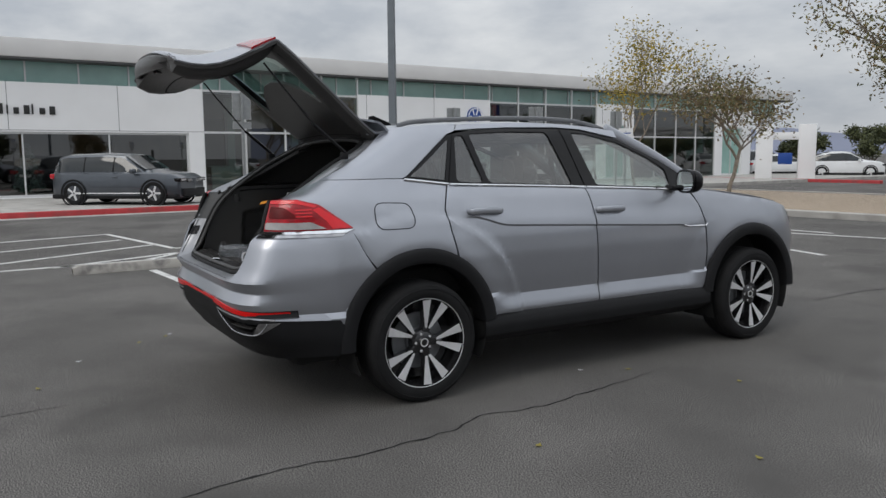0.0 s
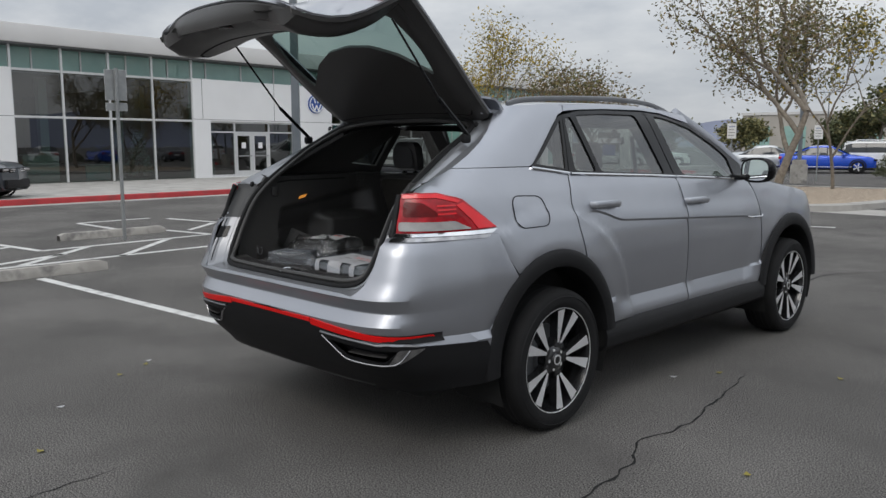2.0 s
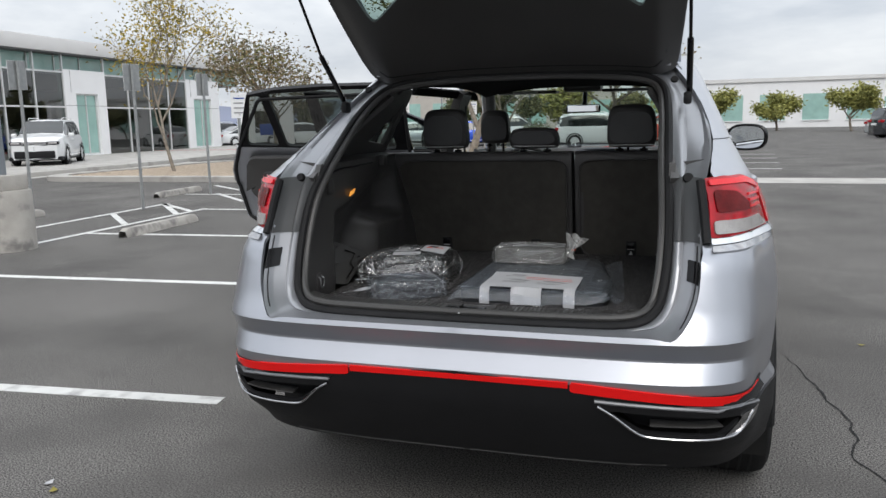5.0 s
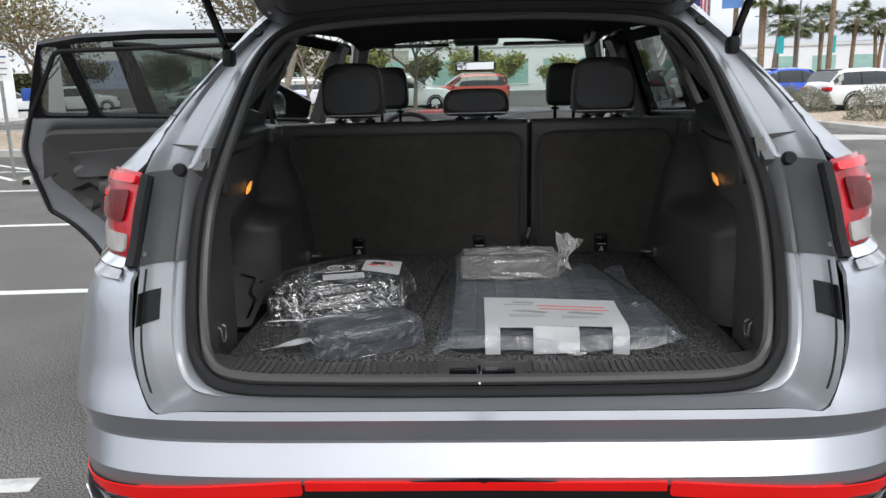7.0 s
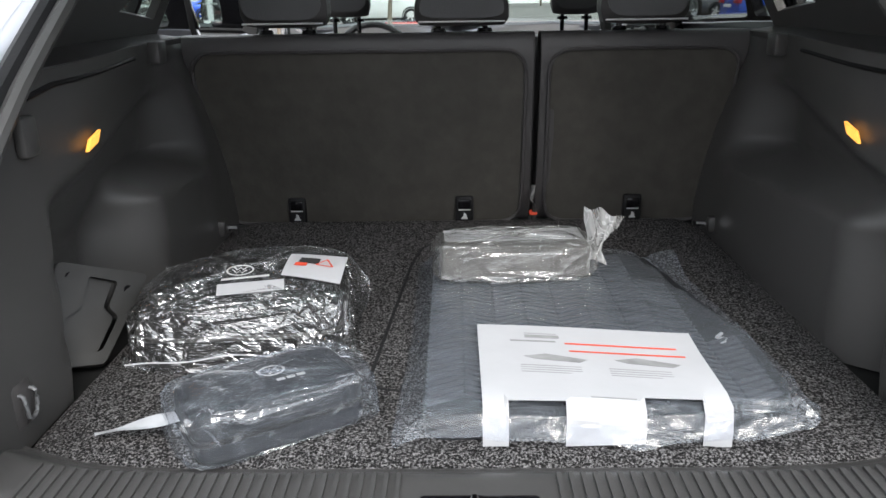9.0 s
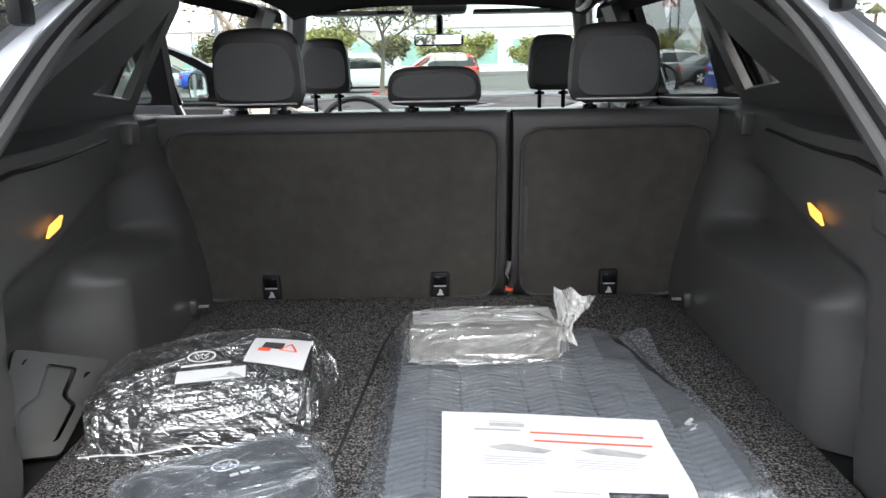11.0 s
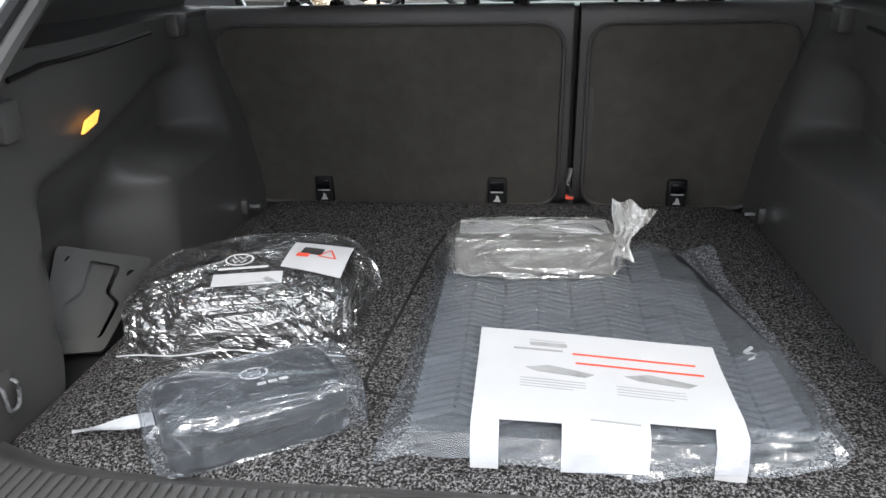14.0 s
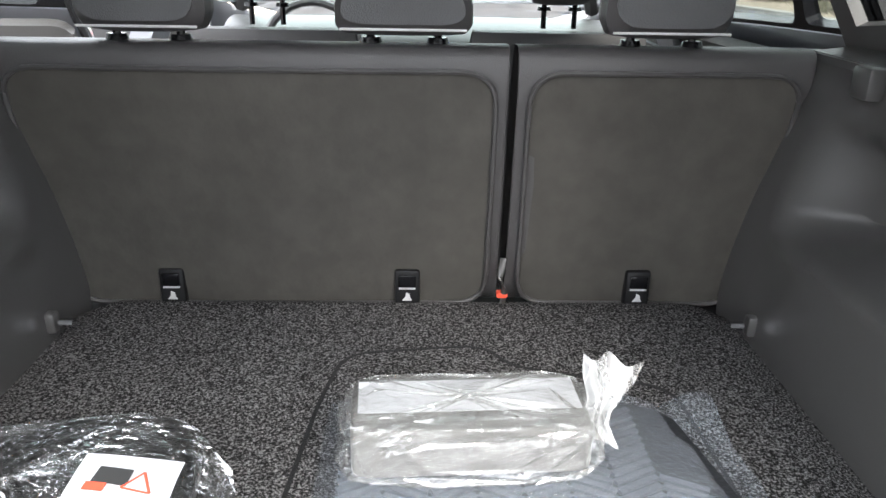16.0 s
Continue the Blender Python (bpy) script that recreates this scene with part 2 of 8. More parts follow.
GATEGLASS = window_glass("tinted_gate_glass", (0.62, 0.82, 0.76), 0.5)
MIRROR = mat("mirror_glass", (0.85, 0.87, 0.88), rough=0.02, metal=1.0, var=0.01)
WRAP = film("clear_wrap", (0.95, 0.95, 0.95), 0.27, 0.010, 14, 0.0035, 6.0, 0.6, 0.12, 0.09)
PARCELFILM = film("parcel_wrap", (0.95, 0.95, 0.94), 0.13, 0.05, 22, 0.003, 2.5, -0.5, 0.12, 0.10)
BAGFILM = film("clear_bag", (0.93, 0.94, 0.96), 0.055, 0.074, 9, 0.003, 5.0, -0.6, 0.05, 0.14, (0.68, 0.75, 0.84))
POUCHFILM = film("pouch_bag_film", (0.93, 0.94, 0.96), 0.11, 0.05, 14, 0.003, 3.0, -0.5, 0.08, 0.12, (0.68, 0.74, 0.82))
TWISTFILM = film("bunched_film", (0.9, 0.9, 0.9), 0.06, 0.30, 14, 0.004, 4.0, 1.2, 0.3, 0.2)
MILKY = mat("milky_plastic", (0.42, 0.43, 0.45), rough=0.3, var=0.15, scale=30)


# ---------------------------------------------------------------- mesh tools
import functools
from mathutils import geometry


def part(name, bm, material, parent=None, label="", angle=38, recalc=True):
    """Links a bmesh as one mesh object, under a thing or a part where one is given."""
    if recalc:
        bmesh.ops.recalc_face_normals(bm, faces=bm.faces)
    me = bpy.data.meshes.new(name)
    bm.to_mesh(me)
    bm.free()
    for p in me.polygons:
        p.use_smooth = True
    me.set_sharp_from_angle(angle=radians(angle))
    for m in (material if isinstance(material, (list, tuple)) else [material]):
        me.materials.append(m)
    ob = new(name, me)
    if parent is not None:
        ob.parent = parent
        if label:
            ob["label"] = label
    return ob


def thing(name, label, category, at=(0, 0, 0), rz=0.0, group="", kind=""):
    ob = new(name)
    ob.matrix_world = pose(*at, 0, 0, rz)
    ob.empty_display_size = 0.2
    return tagged(ob, label, category, group, kind)


def smooth(a, b, x):
    t = min(1.0, max(0.0, (x - a) / (b - a)))
    return t * t * (3 - 2 * t)


def lin(table, x):
    """Piecewise linear look-up in ((x, y), ...)."""
    if x <= table[0][0]:
        return table[0][1]
    for (x0, y0), (x1, y1) in zip(table, table[1:]):
        if x <= x1:
            return y0 + (y1 - y0) * (x - x0) / (x1 - x0)
    return table[-1][1]


def densify(pts, step, closed=True):
    out = []
    n = len(pts)
    for i in range(n if closed else n - 1):
        (x0, y0), (x1, y1) = pts[i], pts[(i + 1) % n]
        k = max(1, math.ceil(math.hypot(x1 - x0, y1 - y0) / step))
        out += [(x0 + (x1 - x0) * j / k, y0 + (y1 - y0) * j / k) for j in range(k)]
    if not closed:
        out.append(pts[-1])
    return out


def round_poly(pts, r, n=5):
    """Rounds the corners of a closed polygon by quadratic curves."""
    out = []
    m = len(pts)
    for i in range(m):
        p, a, b = Vector(pts[i]), Vector(pts[i - 1]), Vector(pts[(i + 1) % m])
        ra = min(r, 0.45 * (a - p).length)
        rb = min(r, 0.45 * (b - p).length)
        s, e = p + (a - p).normalized() * ra, p + (b - p).normalized() * rb
        for j in range(n + 1):
            t = j / n
            q = s * (1 - t) ** 2 + p * 2 * t * (1 - t) + e * t * t
            out.append((q.x, q.y))
    return out


def inside(poly, P):
    px, py = P[:, 0], P[:, 1]
    res = np.zeros(len(P), bool)
    n = len(poly)
    for i in range(n):
        x0, y0 = poly[i]
        x1, y1 = poly[(i + 1) % n]
        cond = (y0 > py) != (y1 > py)
        if abs(y1 - y0) > 1e-12:
            res ^= cond & (px < (x1 - x0) * (py - y0) / (y1 - y0) + x0)
    return res


def panel(S, outline, holes=(), step=0.045, thick=0.01, mirror=False, folds=(), flip=False, roll=0.0):
    """A sheet of thickness `thick` over the outlined part of the surface S(a, b), less the holes."""
    loops = [densify(outline, step)] + [densify(h, step) for h in holes]
    verts, edges = [], []
    for lp in loops:
        k = len(verts)
        verts += lp
        edges += [(k + i, k + (i + 1) % len(lp)) for i in range(len(lp))]
    for f in folds:
        k = len(verts)
        lp = densify(f, step, False)
        verts += lp
        edges += [(k + i, k + i + 1) for i in range(len(lp) - 1)]
    B = np.array(verts)
    lo, hi = B.min(0), B.max(0)
    gx, gy = np.meshgrid(np.arange(lo[0], hi[0], step), np.arange(lo[1], hi[1], step))
    G = np.stack([gx.ravel(), gy.ravel()], 1)
    ok = inside(loops[0], G)
    for h in loops[1:]:
        ok &= ~inside(h, G)
    G = G[ok]
    if len(G):
        d = np.sqrt(((G[:, None, :] - B[None, :, :]) ** 2).sum(2)).min(1)
        G = G[d > step * 0.45]
    allv = [Vector(v) for v in verts] + [Vector((float(a), float(b))) for a, b in G]
    res = geometry.delaunay_2d_cdt(allv, edges, [], 0, 1e-6)
    V, F = res[0], res[2]
    C = np.array([[sum(V[i].x for i in f) / len(f), sum(V[i].y for i in f) / len(f)] for f in F])
    keep = inside(loops[0], C)
    for h in loops[1:]:
        keep &= ~inside(h, C)
    F = [f for f, k in zip(F, keep) if k]
    count = {}
    for f in F:
        for i in range(len(f)):
            e = tuple(sorted((f[i], f[(i + 1) % len(f)])))
            count[e] = count.get(e, 0) + 1
    rim = [e for e, c in count.items() if c == 1]
    rimv = {i for e in rim for i in e}
    bm = bmesh.new()
    h = 0.004
    front, back = {}, {}
    used = {i for f in F for i in f}
    for i in used:
        a, b = V[i]
        p = Vector(S(a, b))
        n = (Vector(S(a + h, b)) - Vector(S(a - h, b))).cross(Vector(S(a, b + h)) - Vector(S(a, b - h)))
        n = n.normalized() if n.length > 1e-12 else Vector((0, 0, 1))
        if flip:
            n = -n
        front[i] = bm.verts.new(p - n * (roll if i in rimv and not (mirror and p.x < 0.004) else 0.0))
        back[i] = bm.verts.new(p - n * thick) if thick else None
    for f in F:
        bm.faces.new([front[i] for i in f])
        if thick:
            bm.faces.new([back[i] for i in reversed(f)])
    if thick:
        for i, j in rim:
            if mirror and max(front[i].co.x, front[j].co.x) < 0.004:
                continue
            bm.faces.new([front[i], front[j], back[j], back[i]])
    if mirror:
        mirror_x(bm)
    return bm


def mirror_x(bm):
    geom = bmesh.ops.duplicate(bm, geom=bm.verts[:] + bm.edges[:] + bm.faces[:])["geom"]
    dup = [g for g in geom if isinstance(g, bmesh.types.BMVert)]
    for v in dup:
        v.co.x = -v.co.x
    bmesh.ops.reverse_faces(bm, faces=[g for g in geom if isinstance(g, bmesh.types.BMFace)])
    bmesh.ops.remove_doubles(bm, verts=bm.verts, dist=0.0015)


def flipped(ob, name=None):
    """The mirror image, across x = 0, of a part with its children."""
    def one(o, parent):
        me = o.data.copy()
        me.transform(Matrix.Diagonal((-1, 1, 1, 1)))
        me.flip_normals()
        c = new((name or o.name.split(".")[0]) if o is ob else o.name.split(".")[0], me)
        c.parent = parent
        for k in ("label",):
            if k in o:
                c[k] = o[k]
        for ch in o.children:
            one(ch, c)
        return c
    return one(ob, ob.parent)


def sheet(f, nu, nv, thick=0.0, close_u=False, flip=False):
    """A grid over f(u, v), u and v from 0 to 1, with thickness."""
    bm = bmesh.new()
    U = nu if close_u else nu + 1
    P = [[Vector(f(i / nu, j / nv)) for j in range(nv + 1)] for i in range(U)]
    A = [[bm.verts.new(p) for p in row] for row in P]

    def face(vs):
        try:
            bm.faces.new(vs)
        except ValueError:
            pass
    nxt = lambda i: (i + 1) % U
    rows = range(U if close_u else U - 1)
    for i in rows:
        for j in range(nv):
            face((A[i][j], A[nxt(i)][j], A[nxt(i)][j + 1], A[i][j + 1]))
    if thick:
        bm.normal_update()
        N = [[v.normal.copy() * (-1 if flip else 1) for v in row] for row in A]
        Bk = [[bm.verts.new(P[i][j] - N[i][j] * thick) for j in range(nv + 1)] for i in range(U)]
        for i in rows:
            for j in range(nv):
                face((Bk[i][j], Bk[i][j + 1], Bk[nxt(i)][j + 1], Bk[nxt(i)][j]))
        for i in rows:
            face((A[i][0], Bk[i][0], Bk[nxt(i)][0], A[nxt(i)][0]))
            face((A[i][nv], A[nxt(i)][nv], Bk[nxt(i)][nv], Bk[i][nv]))
        if not close_u:
            for j in range(nv):
                face((A[0][j], A[0][j + 1], Bk[0][j + 1], Bk[0][j]))
                face((A[-1][j], Bk[-1][j], Bk[-1][j + 1], A[-1][j + 1]))
    return bm


def rbox(x0, x1, y0, y1, z0, z1, r=0.01, seg=2, bm=None, m=None):
    """A box with rounded edges."""
    b = bmesh.new()
    bmesh.ops.create_cube(b, size=1)
    for v in b.verts:
        v.co = Vector(((x0 + x1) / 2 + v.co.x * (x1 - x0), (y0 + y1) / 2 + v.co.y * (y1 - y0), (z0 + z1) / 2 + v.co.z * (z1 - z0)))
    if r:
        bmesh.ops.bevel(b, geom=b.edges[:], offset=min(r, 0.49 * min(x1 - x0, y1 - y0, z1 - z0)), segments=seg, profile=0.5, affect="EDGES")
    if m is not None:
        bmesh.ops.transform(b, matrix=m, verts=b.verts)
    return joined(bm, b)


def joined(bm, b):
    """Adds b to bm."""
    if bm is None:
        return b
    me = bpy.data.meshes.new("tmp")
    b.to_mesh(me)
    b.free()
    bm.from_mesh(me)
    bpy.data.meshes.remove(me)
    return bm


def tube(path, r, seg=8, bm=None, closed=False, flat=1.0, up=(0, 0, 1)):
    """A round rod along the points of path; r may be a list."""
    bm = bm or bmesh.new()
    P = [Vector(p) for p in path]
    n = len(P)
    rings = []
    for i, p in enumerate(P):
        a, b = (P[i - 1], P[(i + 1) % n]) if closed else (P[max(0, i - 1)], P[min(n - 1, i + 1)])
        d = (b - a).normalized()
        s = d.cross(Vector(up))
        if s.length < 1e-4:
            s = d.cross(Vector((0, 1, 0.01)))
        s.normalize()
        t = s.cross(d)
        rr = r[i] if isinstance(r, (list, tuple)) else r
        rings.append([bm.verts.new(p + s * rr * math.cos(2 * math.pi * k / seg) + t * rr * flat * math.sin(2 * math.pi * k / seg)) for k in range(seg)])
    for i in range(n if closed else n - 1):
        A, B = rings[i], rings[(i + 1) % n]
        for k in range(seg):
            bm.faces.new((A[k], A[(k + 1) % seg], B[(k + 1) % seg], B[k]))
    if not closed:
        bm.faces.new(rings[0][::-1])
        bm.faces.new(rings[-1])
    return bm


def lathe(profile, seg=32, m=None, bm=None):
    """Turns (radius, height) points round the z axis."""
    b = bmesh.new()
    rings = [[b.verts.new((r * math.cos(2 * math.pi * k / seg), r * math.sin(2 * math.pi * k / seg), h)) for k in range(seg)] for r, h in profile]
    for A, B in zip(rings, rings[1:]):
        for k in range(seg):
            b.faces.new((A[k], A[(k + 1) % seg], B[(k + 1) % seg], B[k]))
    bmesh.ops.remove_doubles(b, verts=b.verts, dist=1e-5)
    if m is not None:
        bmesh.ops.transform(b, matrix=m, verts=b.verts)
    return joined(bm, b)


def prism(poly, h0, h1, m=None, bm=None, bevel=0.0):
    """A slab: the polygon in x, y from height h0 to h1."""
    b = bmesh.new()
    lo = [b.verts.new((x, y, h0)) for x, y in poly]
    hi = [b.verts.new((x, y, h1)) for x, y in poly]
    n = len(poly)
    b.faces.new(lo[::-1])
    top = b.faces.new(hi)
    for i in range(n):
        b.faces.new((lo[i], lo[(i + 1) % n], hi[(i + 1) % n], hi[i]))
    if bevel:
        bmesh.ops.bevel(b, geom=list(top.edges), offset=bevel, segments=2, profile=0.5, affect="EDGES")
    if m is not None:
        bmesh.ops.transform(b, matrix=m, verts=b.verts)
    return joined(bm, b)


def spline(pts, n):
    """A smooth curve through the points (Catmull-Rom), n points a span."""
    P = [Vector(p) for p in pts]
    P = [2 * P[0] - P[1]] + P + [2 * P[-1] - P[-2]]
    out = []
    for i in range(1, len(P) - 2):
        a, b, c, d = P[i - 1:i + 3]
        for j in range(n):
            t = j / n
            out.append(0.5 * (2 * b + (c - a) * t + (2 * a - 5 * b + 4 * c - d) * t * t + (3 * b - a - 3 * c + d) * t ** 3))
    out.append(P[-2])
    return out

# ---------------------------------------------------------------- ground, kerbs, paint, building
ASPHALT = mat("worn_asphalt", (0.122, 0.116, 0.110), rough=0.93, var=0.24, scale=0.6, bump=0.4, bscale=140, fine=0.9, fscale=140, spec=0.25, stain=((0.086, 0.082, 0.078), 0.8))
CONCRETE = mat("pale_concrete", (0.42, 0.405, 0.38), rough=0.85, var=0.12, scale=1.6, bump=0.3, bscale=60, stain=((0.30, 0.285, 0.265), 2.0))
STOPC = mat("worn_concrete", (0.38, 0.36, 0.33), rough=0.9, var=0.2, scale=3, bump=0.5, bscale=45, stain=((0.2, 0.19, 0.18), 5))
REDKERB = mat("red_kerb_paint", (0.46, 0.045, 0.05), rough=0.6, var=0.15, scale=4, stain=((0.33, 0.06, 0.06), 3))
LINEPAINT = mat("white_line_paint", (0.62, 0.62, 0.60), rough=0.8, var=0.12, scale=3, bump=0.3, bscale=90, stain=((0.36, 0.355, 0.35), 7))
GRAVEL = mat("tan_gravel", (0.36, 0.29, 0.22), rough=1.0, var=0.3, scale=14, bump=1.0, bscale=40, fine=0.6, fscale=30)
STUCCO = mat("white_cladding", (0.82, 0.82, 0.825), rough=0.55, var=0.03, scale=0.8, bump=0.05, bscale=120)
FASCIA = mat("pale_grey_fascia", (0.68, 0.67, 0.66), rough=0.5, var=0.05, scale=0.7)
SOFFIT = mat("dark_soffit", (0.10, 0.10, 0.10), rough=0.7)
MULLION = mat("aluminium_mullion", (0.66, 0.67, 0.67), rough=0.4, metal=0.4, var=0.04)
SPANDREL = mat("pale_green_glass", (0.32, 0.50, 0.455), rough=0.06, coat=0.3, var=0.10, scale=1.2)
SHOPGLASS = window_glass("showroom_glass", (0.52, 0.72, 0.66), 0.42, base=0.15)
SIGNBLUE = mat("sign_blue", (0.02, 0.07, 0.30), rough=0.3, var=0.03)
SIGNWHITE = mat("sign_white", (0.8, 0.8, 0.8), rough=0.4, var=0.03)
GALV = mat("galvanised_steel", (0.32, 0.33, 0.33), rough=0.5, metal=0.6, var=0.15, scale=9)
POLEGREY = mat("grey_pole_paint", (0.17, 0.19, 0.21), rough=0.5, metal=0.3, var=0.1, scale=4)
SHOPWALL = mat("showroom_wall", (0.45, 0.42, 0.38), rough=0.8, var=0.1, scale=0.6)
SHOPDARK = mat("showroom_dark", (0.05, 0.05, 0.05), rough=0.8, var=0.2)
ENV = pose(0, 0, 0, 0, 0, 3.5)

ground = part("ground", sheet(lambda u, v: (lambda s, t: (s * 1800, t * 1800, 0.0))(math.copysign(abs(2 * u - 1) ** 3, 2 * u - 1), math.copysign(abs(2 * v - 1) ** 3, 2 * v - 1)), 24, 24), ASPHALT)
tagged(ground, "worn grey asphalt parking lot with cracks", "ground", kind="structure")


def structure(ob, label, category, m=ENV):
    ob.matrix_world = m @ ob.matrix_world
    return tagged(ob, label, category, kind="structure")


def line(x0, y0, x1, y1, w=0.10):
    d = Vector((x1 - x0, y1 - y0, 0))
    n = Vector((-d.y, d.x, 0)).normalized() * w / 2
    k = max(2, int(d.length / 0.25))

    def f(u, v):
        p = Vector((x0, y0, 0)) + d * u + n * ((2 * v - 1) * (1 + 0.10 * noise.noise(Vector((x0 * 3 + u * d.length * 7, y0, v * 3)))))
        return (p.x, p.y, 0.004)
    structure(part("parking_line", sheet(f, k, 1, 0.003), LINEPAINT), "worn white painted parking line on asphalt", "road marking", Matrix.Identity(4))


# stall lines
STALLS = ((-5.85, 0.80, -1.63, 1.17), (-7.25, 3.62, -2.2, 3.93), (-7.2, 6.47, -2.6, 6.73), (-7.4, 9.42, -3.2, 9.62), (-9.6, 12.0, -3.6, 12.32),
        (-6.85, -1.5, -7.17, 4.7), (-7.17, 4.7, -7.4, 9.5), (-8.3, 1.6, -8.52, 4.3), (-8.45, 5.8, -8.7, 10.2), (-11.6, 1.02, -8.3, 1.6),
        (-9.65, 4.07, -8.5, 4.3), (-12.0, 3.46, -9.95, 3.55), (-11.75, 5.1, -8.45, 5.83), (-12.1, 4.88, -12.03, 3.46), (-2.4, 20.6, 3.0, 20.2),
        (-2.2, 23.4, 3.2, 23.0), (-2.0, 26.2, 3.4, 25.8), (-1.8, 29.0, 3.6, 28.6))
# slanted hatching of the no-parking strips
HATCHING = ((-1.8, 9.3, -2.5, 9.5), (-4.1, 11.74, -1.5, 12.55), (-7.0, 0.92, -8.34, 2.26), (-7.0, 2.17, -8.44, 3.54), (-7.2, 3.6, -9.45, 5.66),
        (-7.16, 4.68, -8.43, 5.83), (-9.4, 4.37, -10.26, 5.30), (-9.39, -0.88, -10.27, 1.08), (-7.74, -0.93, -9.1, 1.45), (-11.08, -0.83, -11.6, 1.02),
        (-6.84, -0.31, -7.74, 1.71), (-7.36, 7.4, -8.6, 8.6), (-7.4, 8.7, -8.7, 10.1), (-8.75, 10.15, -7.4, 9.1), (-8.93, 12.2, -7.4, 10.74),
        (-10.3, 14.2, -8.0, 12.3))
for group_ in (STALLS, HATCHING):
    for seg in group_:
        line(*seg)


def wheel_stop(x, y, rz, length=1.75):
    """A precast concrete wheel stop with sloped sides."""
    prof = [(-0.085, 0), (-0.08, 0.06), (-0.05, 0.115), (0.05, 0.115), (0.08, 0.06), (0.085, 0)]

    def f(u, v):
        s = (u - 0.5) * length
        e = 1 - 0.25 * smooth(0.47, 0.5, abs(u - 0.5))
        a, h = prof[round(v * 5)]
        n = 0.006 * noise.noise(Vector((x + s * 6, y, v * 4)))
        return (a * e + n, s, h * e + n)
    bm = sheet(f, 24, 5)
    ob = part("wheel_stop", bm, STOPC, angle=30)
    bmc = bmesh.new()
    bmc.from_mesh(ob.data)
    bmesh.ops.holes_fill(bmc, edges=[e for e in bmc.edges if e.is_boundary], sides=8)
    bmc.to_mesh(ob.data)
    bmc.free()
    ob.matrix_world = pose(x, y, 0, 0, 0, rz)
    tagged(ob, "weathered grey concrete wheel stop on the asphalt", "wheel stop", group="wheel stops")


for s in ((-6.02, 0.72, 2), (-9.38, 3.05, 4), (-9.6, 7.3, 4), (-6.45, 7.05, 4), (-9.75, 12.0, 6), (-6.9, 11.0, 4)):
    wheel_stop(*s)


def crack(points, w, name="asphalt_crack"):
    P = spline([Vector((x, y, 0)) for x, y in points], 9)
    n = len(P)

    def f(u, v):
        i = min(int(round(u * (n - 1))), n - 1)
        p = P[i] + Vector((0.03 * noise.noise(P[i] * 9), 0.03 * noise.noise(P[i] * 9 + Vector((5, 5, 0))), 0))
        d = (P[min(i + 1, n - 1)] - P[max(i - 1, 0)]).normalized()
        q = p + Vector((-d.y, d.x, 0)) * (v - 0.5) * w * (0.45 + abs(noise.noise(P[i] * 13)) * 2) * min(1, 8 * u, 8 * (1 - u))
        return (q.x, q.y, 0.0025)
    structure(part(name, sheet(f, n - 1, 1), DARK), "thin dark crack in the asphalt", "crack", Matrix.Identity(4))


crack([(1.75, -1.6), (1.60, -0.8), (1.49, -0.02), (1.52, 0.25), (1.49, 0.80), (1.44, 1.05), (1.34, 1.25), (1.40, 1.55), (1.33, 2.1), (1.27, 2.45), (1.2, 2.9)], 0.012)
crack([(-0.10, -1.4), (-0.11, -1.16), (-0.13, -0.97), (-0.17, -0.70)], 0.008)
crack([(0.2, 5.9), (0.24, 6.14), (0.25, 7.17), (0.9, 8.3), (0.7, 10.1), (1.1, 12.0)], 0.02)
crack([(-3.0, -1.6), (-2.2, -2.1), (-1.2, -2.0), (-0.4, -2.6)], 0.008)

# kerb, forecourt pavement
KERB_END = 12.35
kb = rbox(-17.62, -17.42, -40, KERB_END, -0.1, 0.15, 0.02)
structure(part("red_kerb", kb, REDKERB), "red painted concrete kerb along the forecourt", "kerb")
structure(part("forecourt_pavement", rbox(-27.0, -17.62, -42, 48, -0.1, 0.146, 0.0), CONCRETE), "pale concrete forecourt pavement", "pavement")
structure(part("drop_kerb", rbox(-17.62, -17.42, KERB_END + 0.004, 26.5, -0.1, 0.152, 0.03), CONCRETE), "bare concrete kerb past the painted stretch", "kerb")
structure(part("gutter", rbox(-17.42, -16.95, -40, 26.5, -0.1, 0.006, 0.0), CONCRETE), "pale concrete gutter strip", "gutter")

# showroom
WALL = -24.3
showroom = thing("car_showroom", "long white dealership showroom with tall green glass bays", "building")
BIG = Matrix.Translation((3, -1.8, 0)) @ Matrix.Diagonal((1.055, 1.055, 1.01, 1)) @ Matrix.Translation((-3, 1.8, 0))
showroom.matrix_world = BIG @ ENV
BLOCKS = ((-16.0, 7.75, 4.1), (14.25, 21.2, 4.15), (28.2, 31.0, 4.2), (38.0, 41.5, 4.2))
GLASS = ((7.75, 14.25), (21.2, 28.2), (31.0, 38.0))


def bpart(name, bm, material, parent=None, label=""):
    return part(name, bm, material, parent or showroom, label)


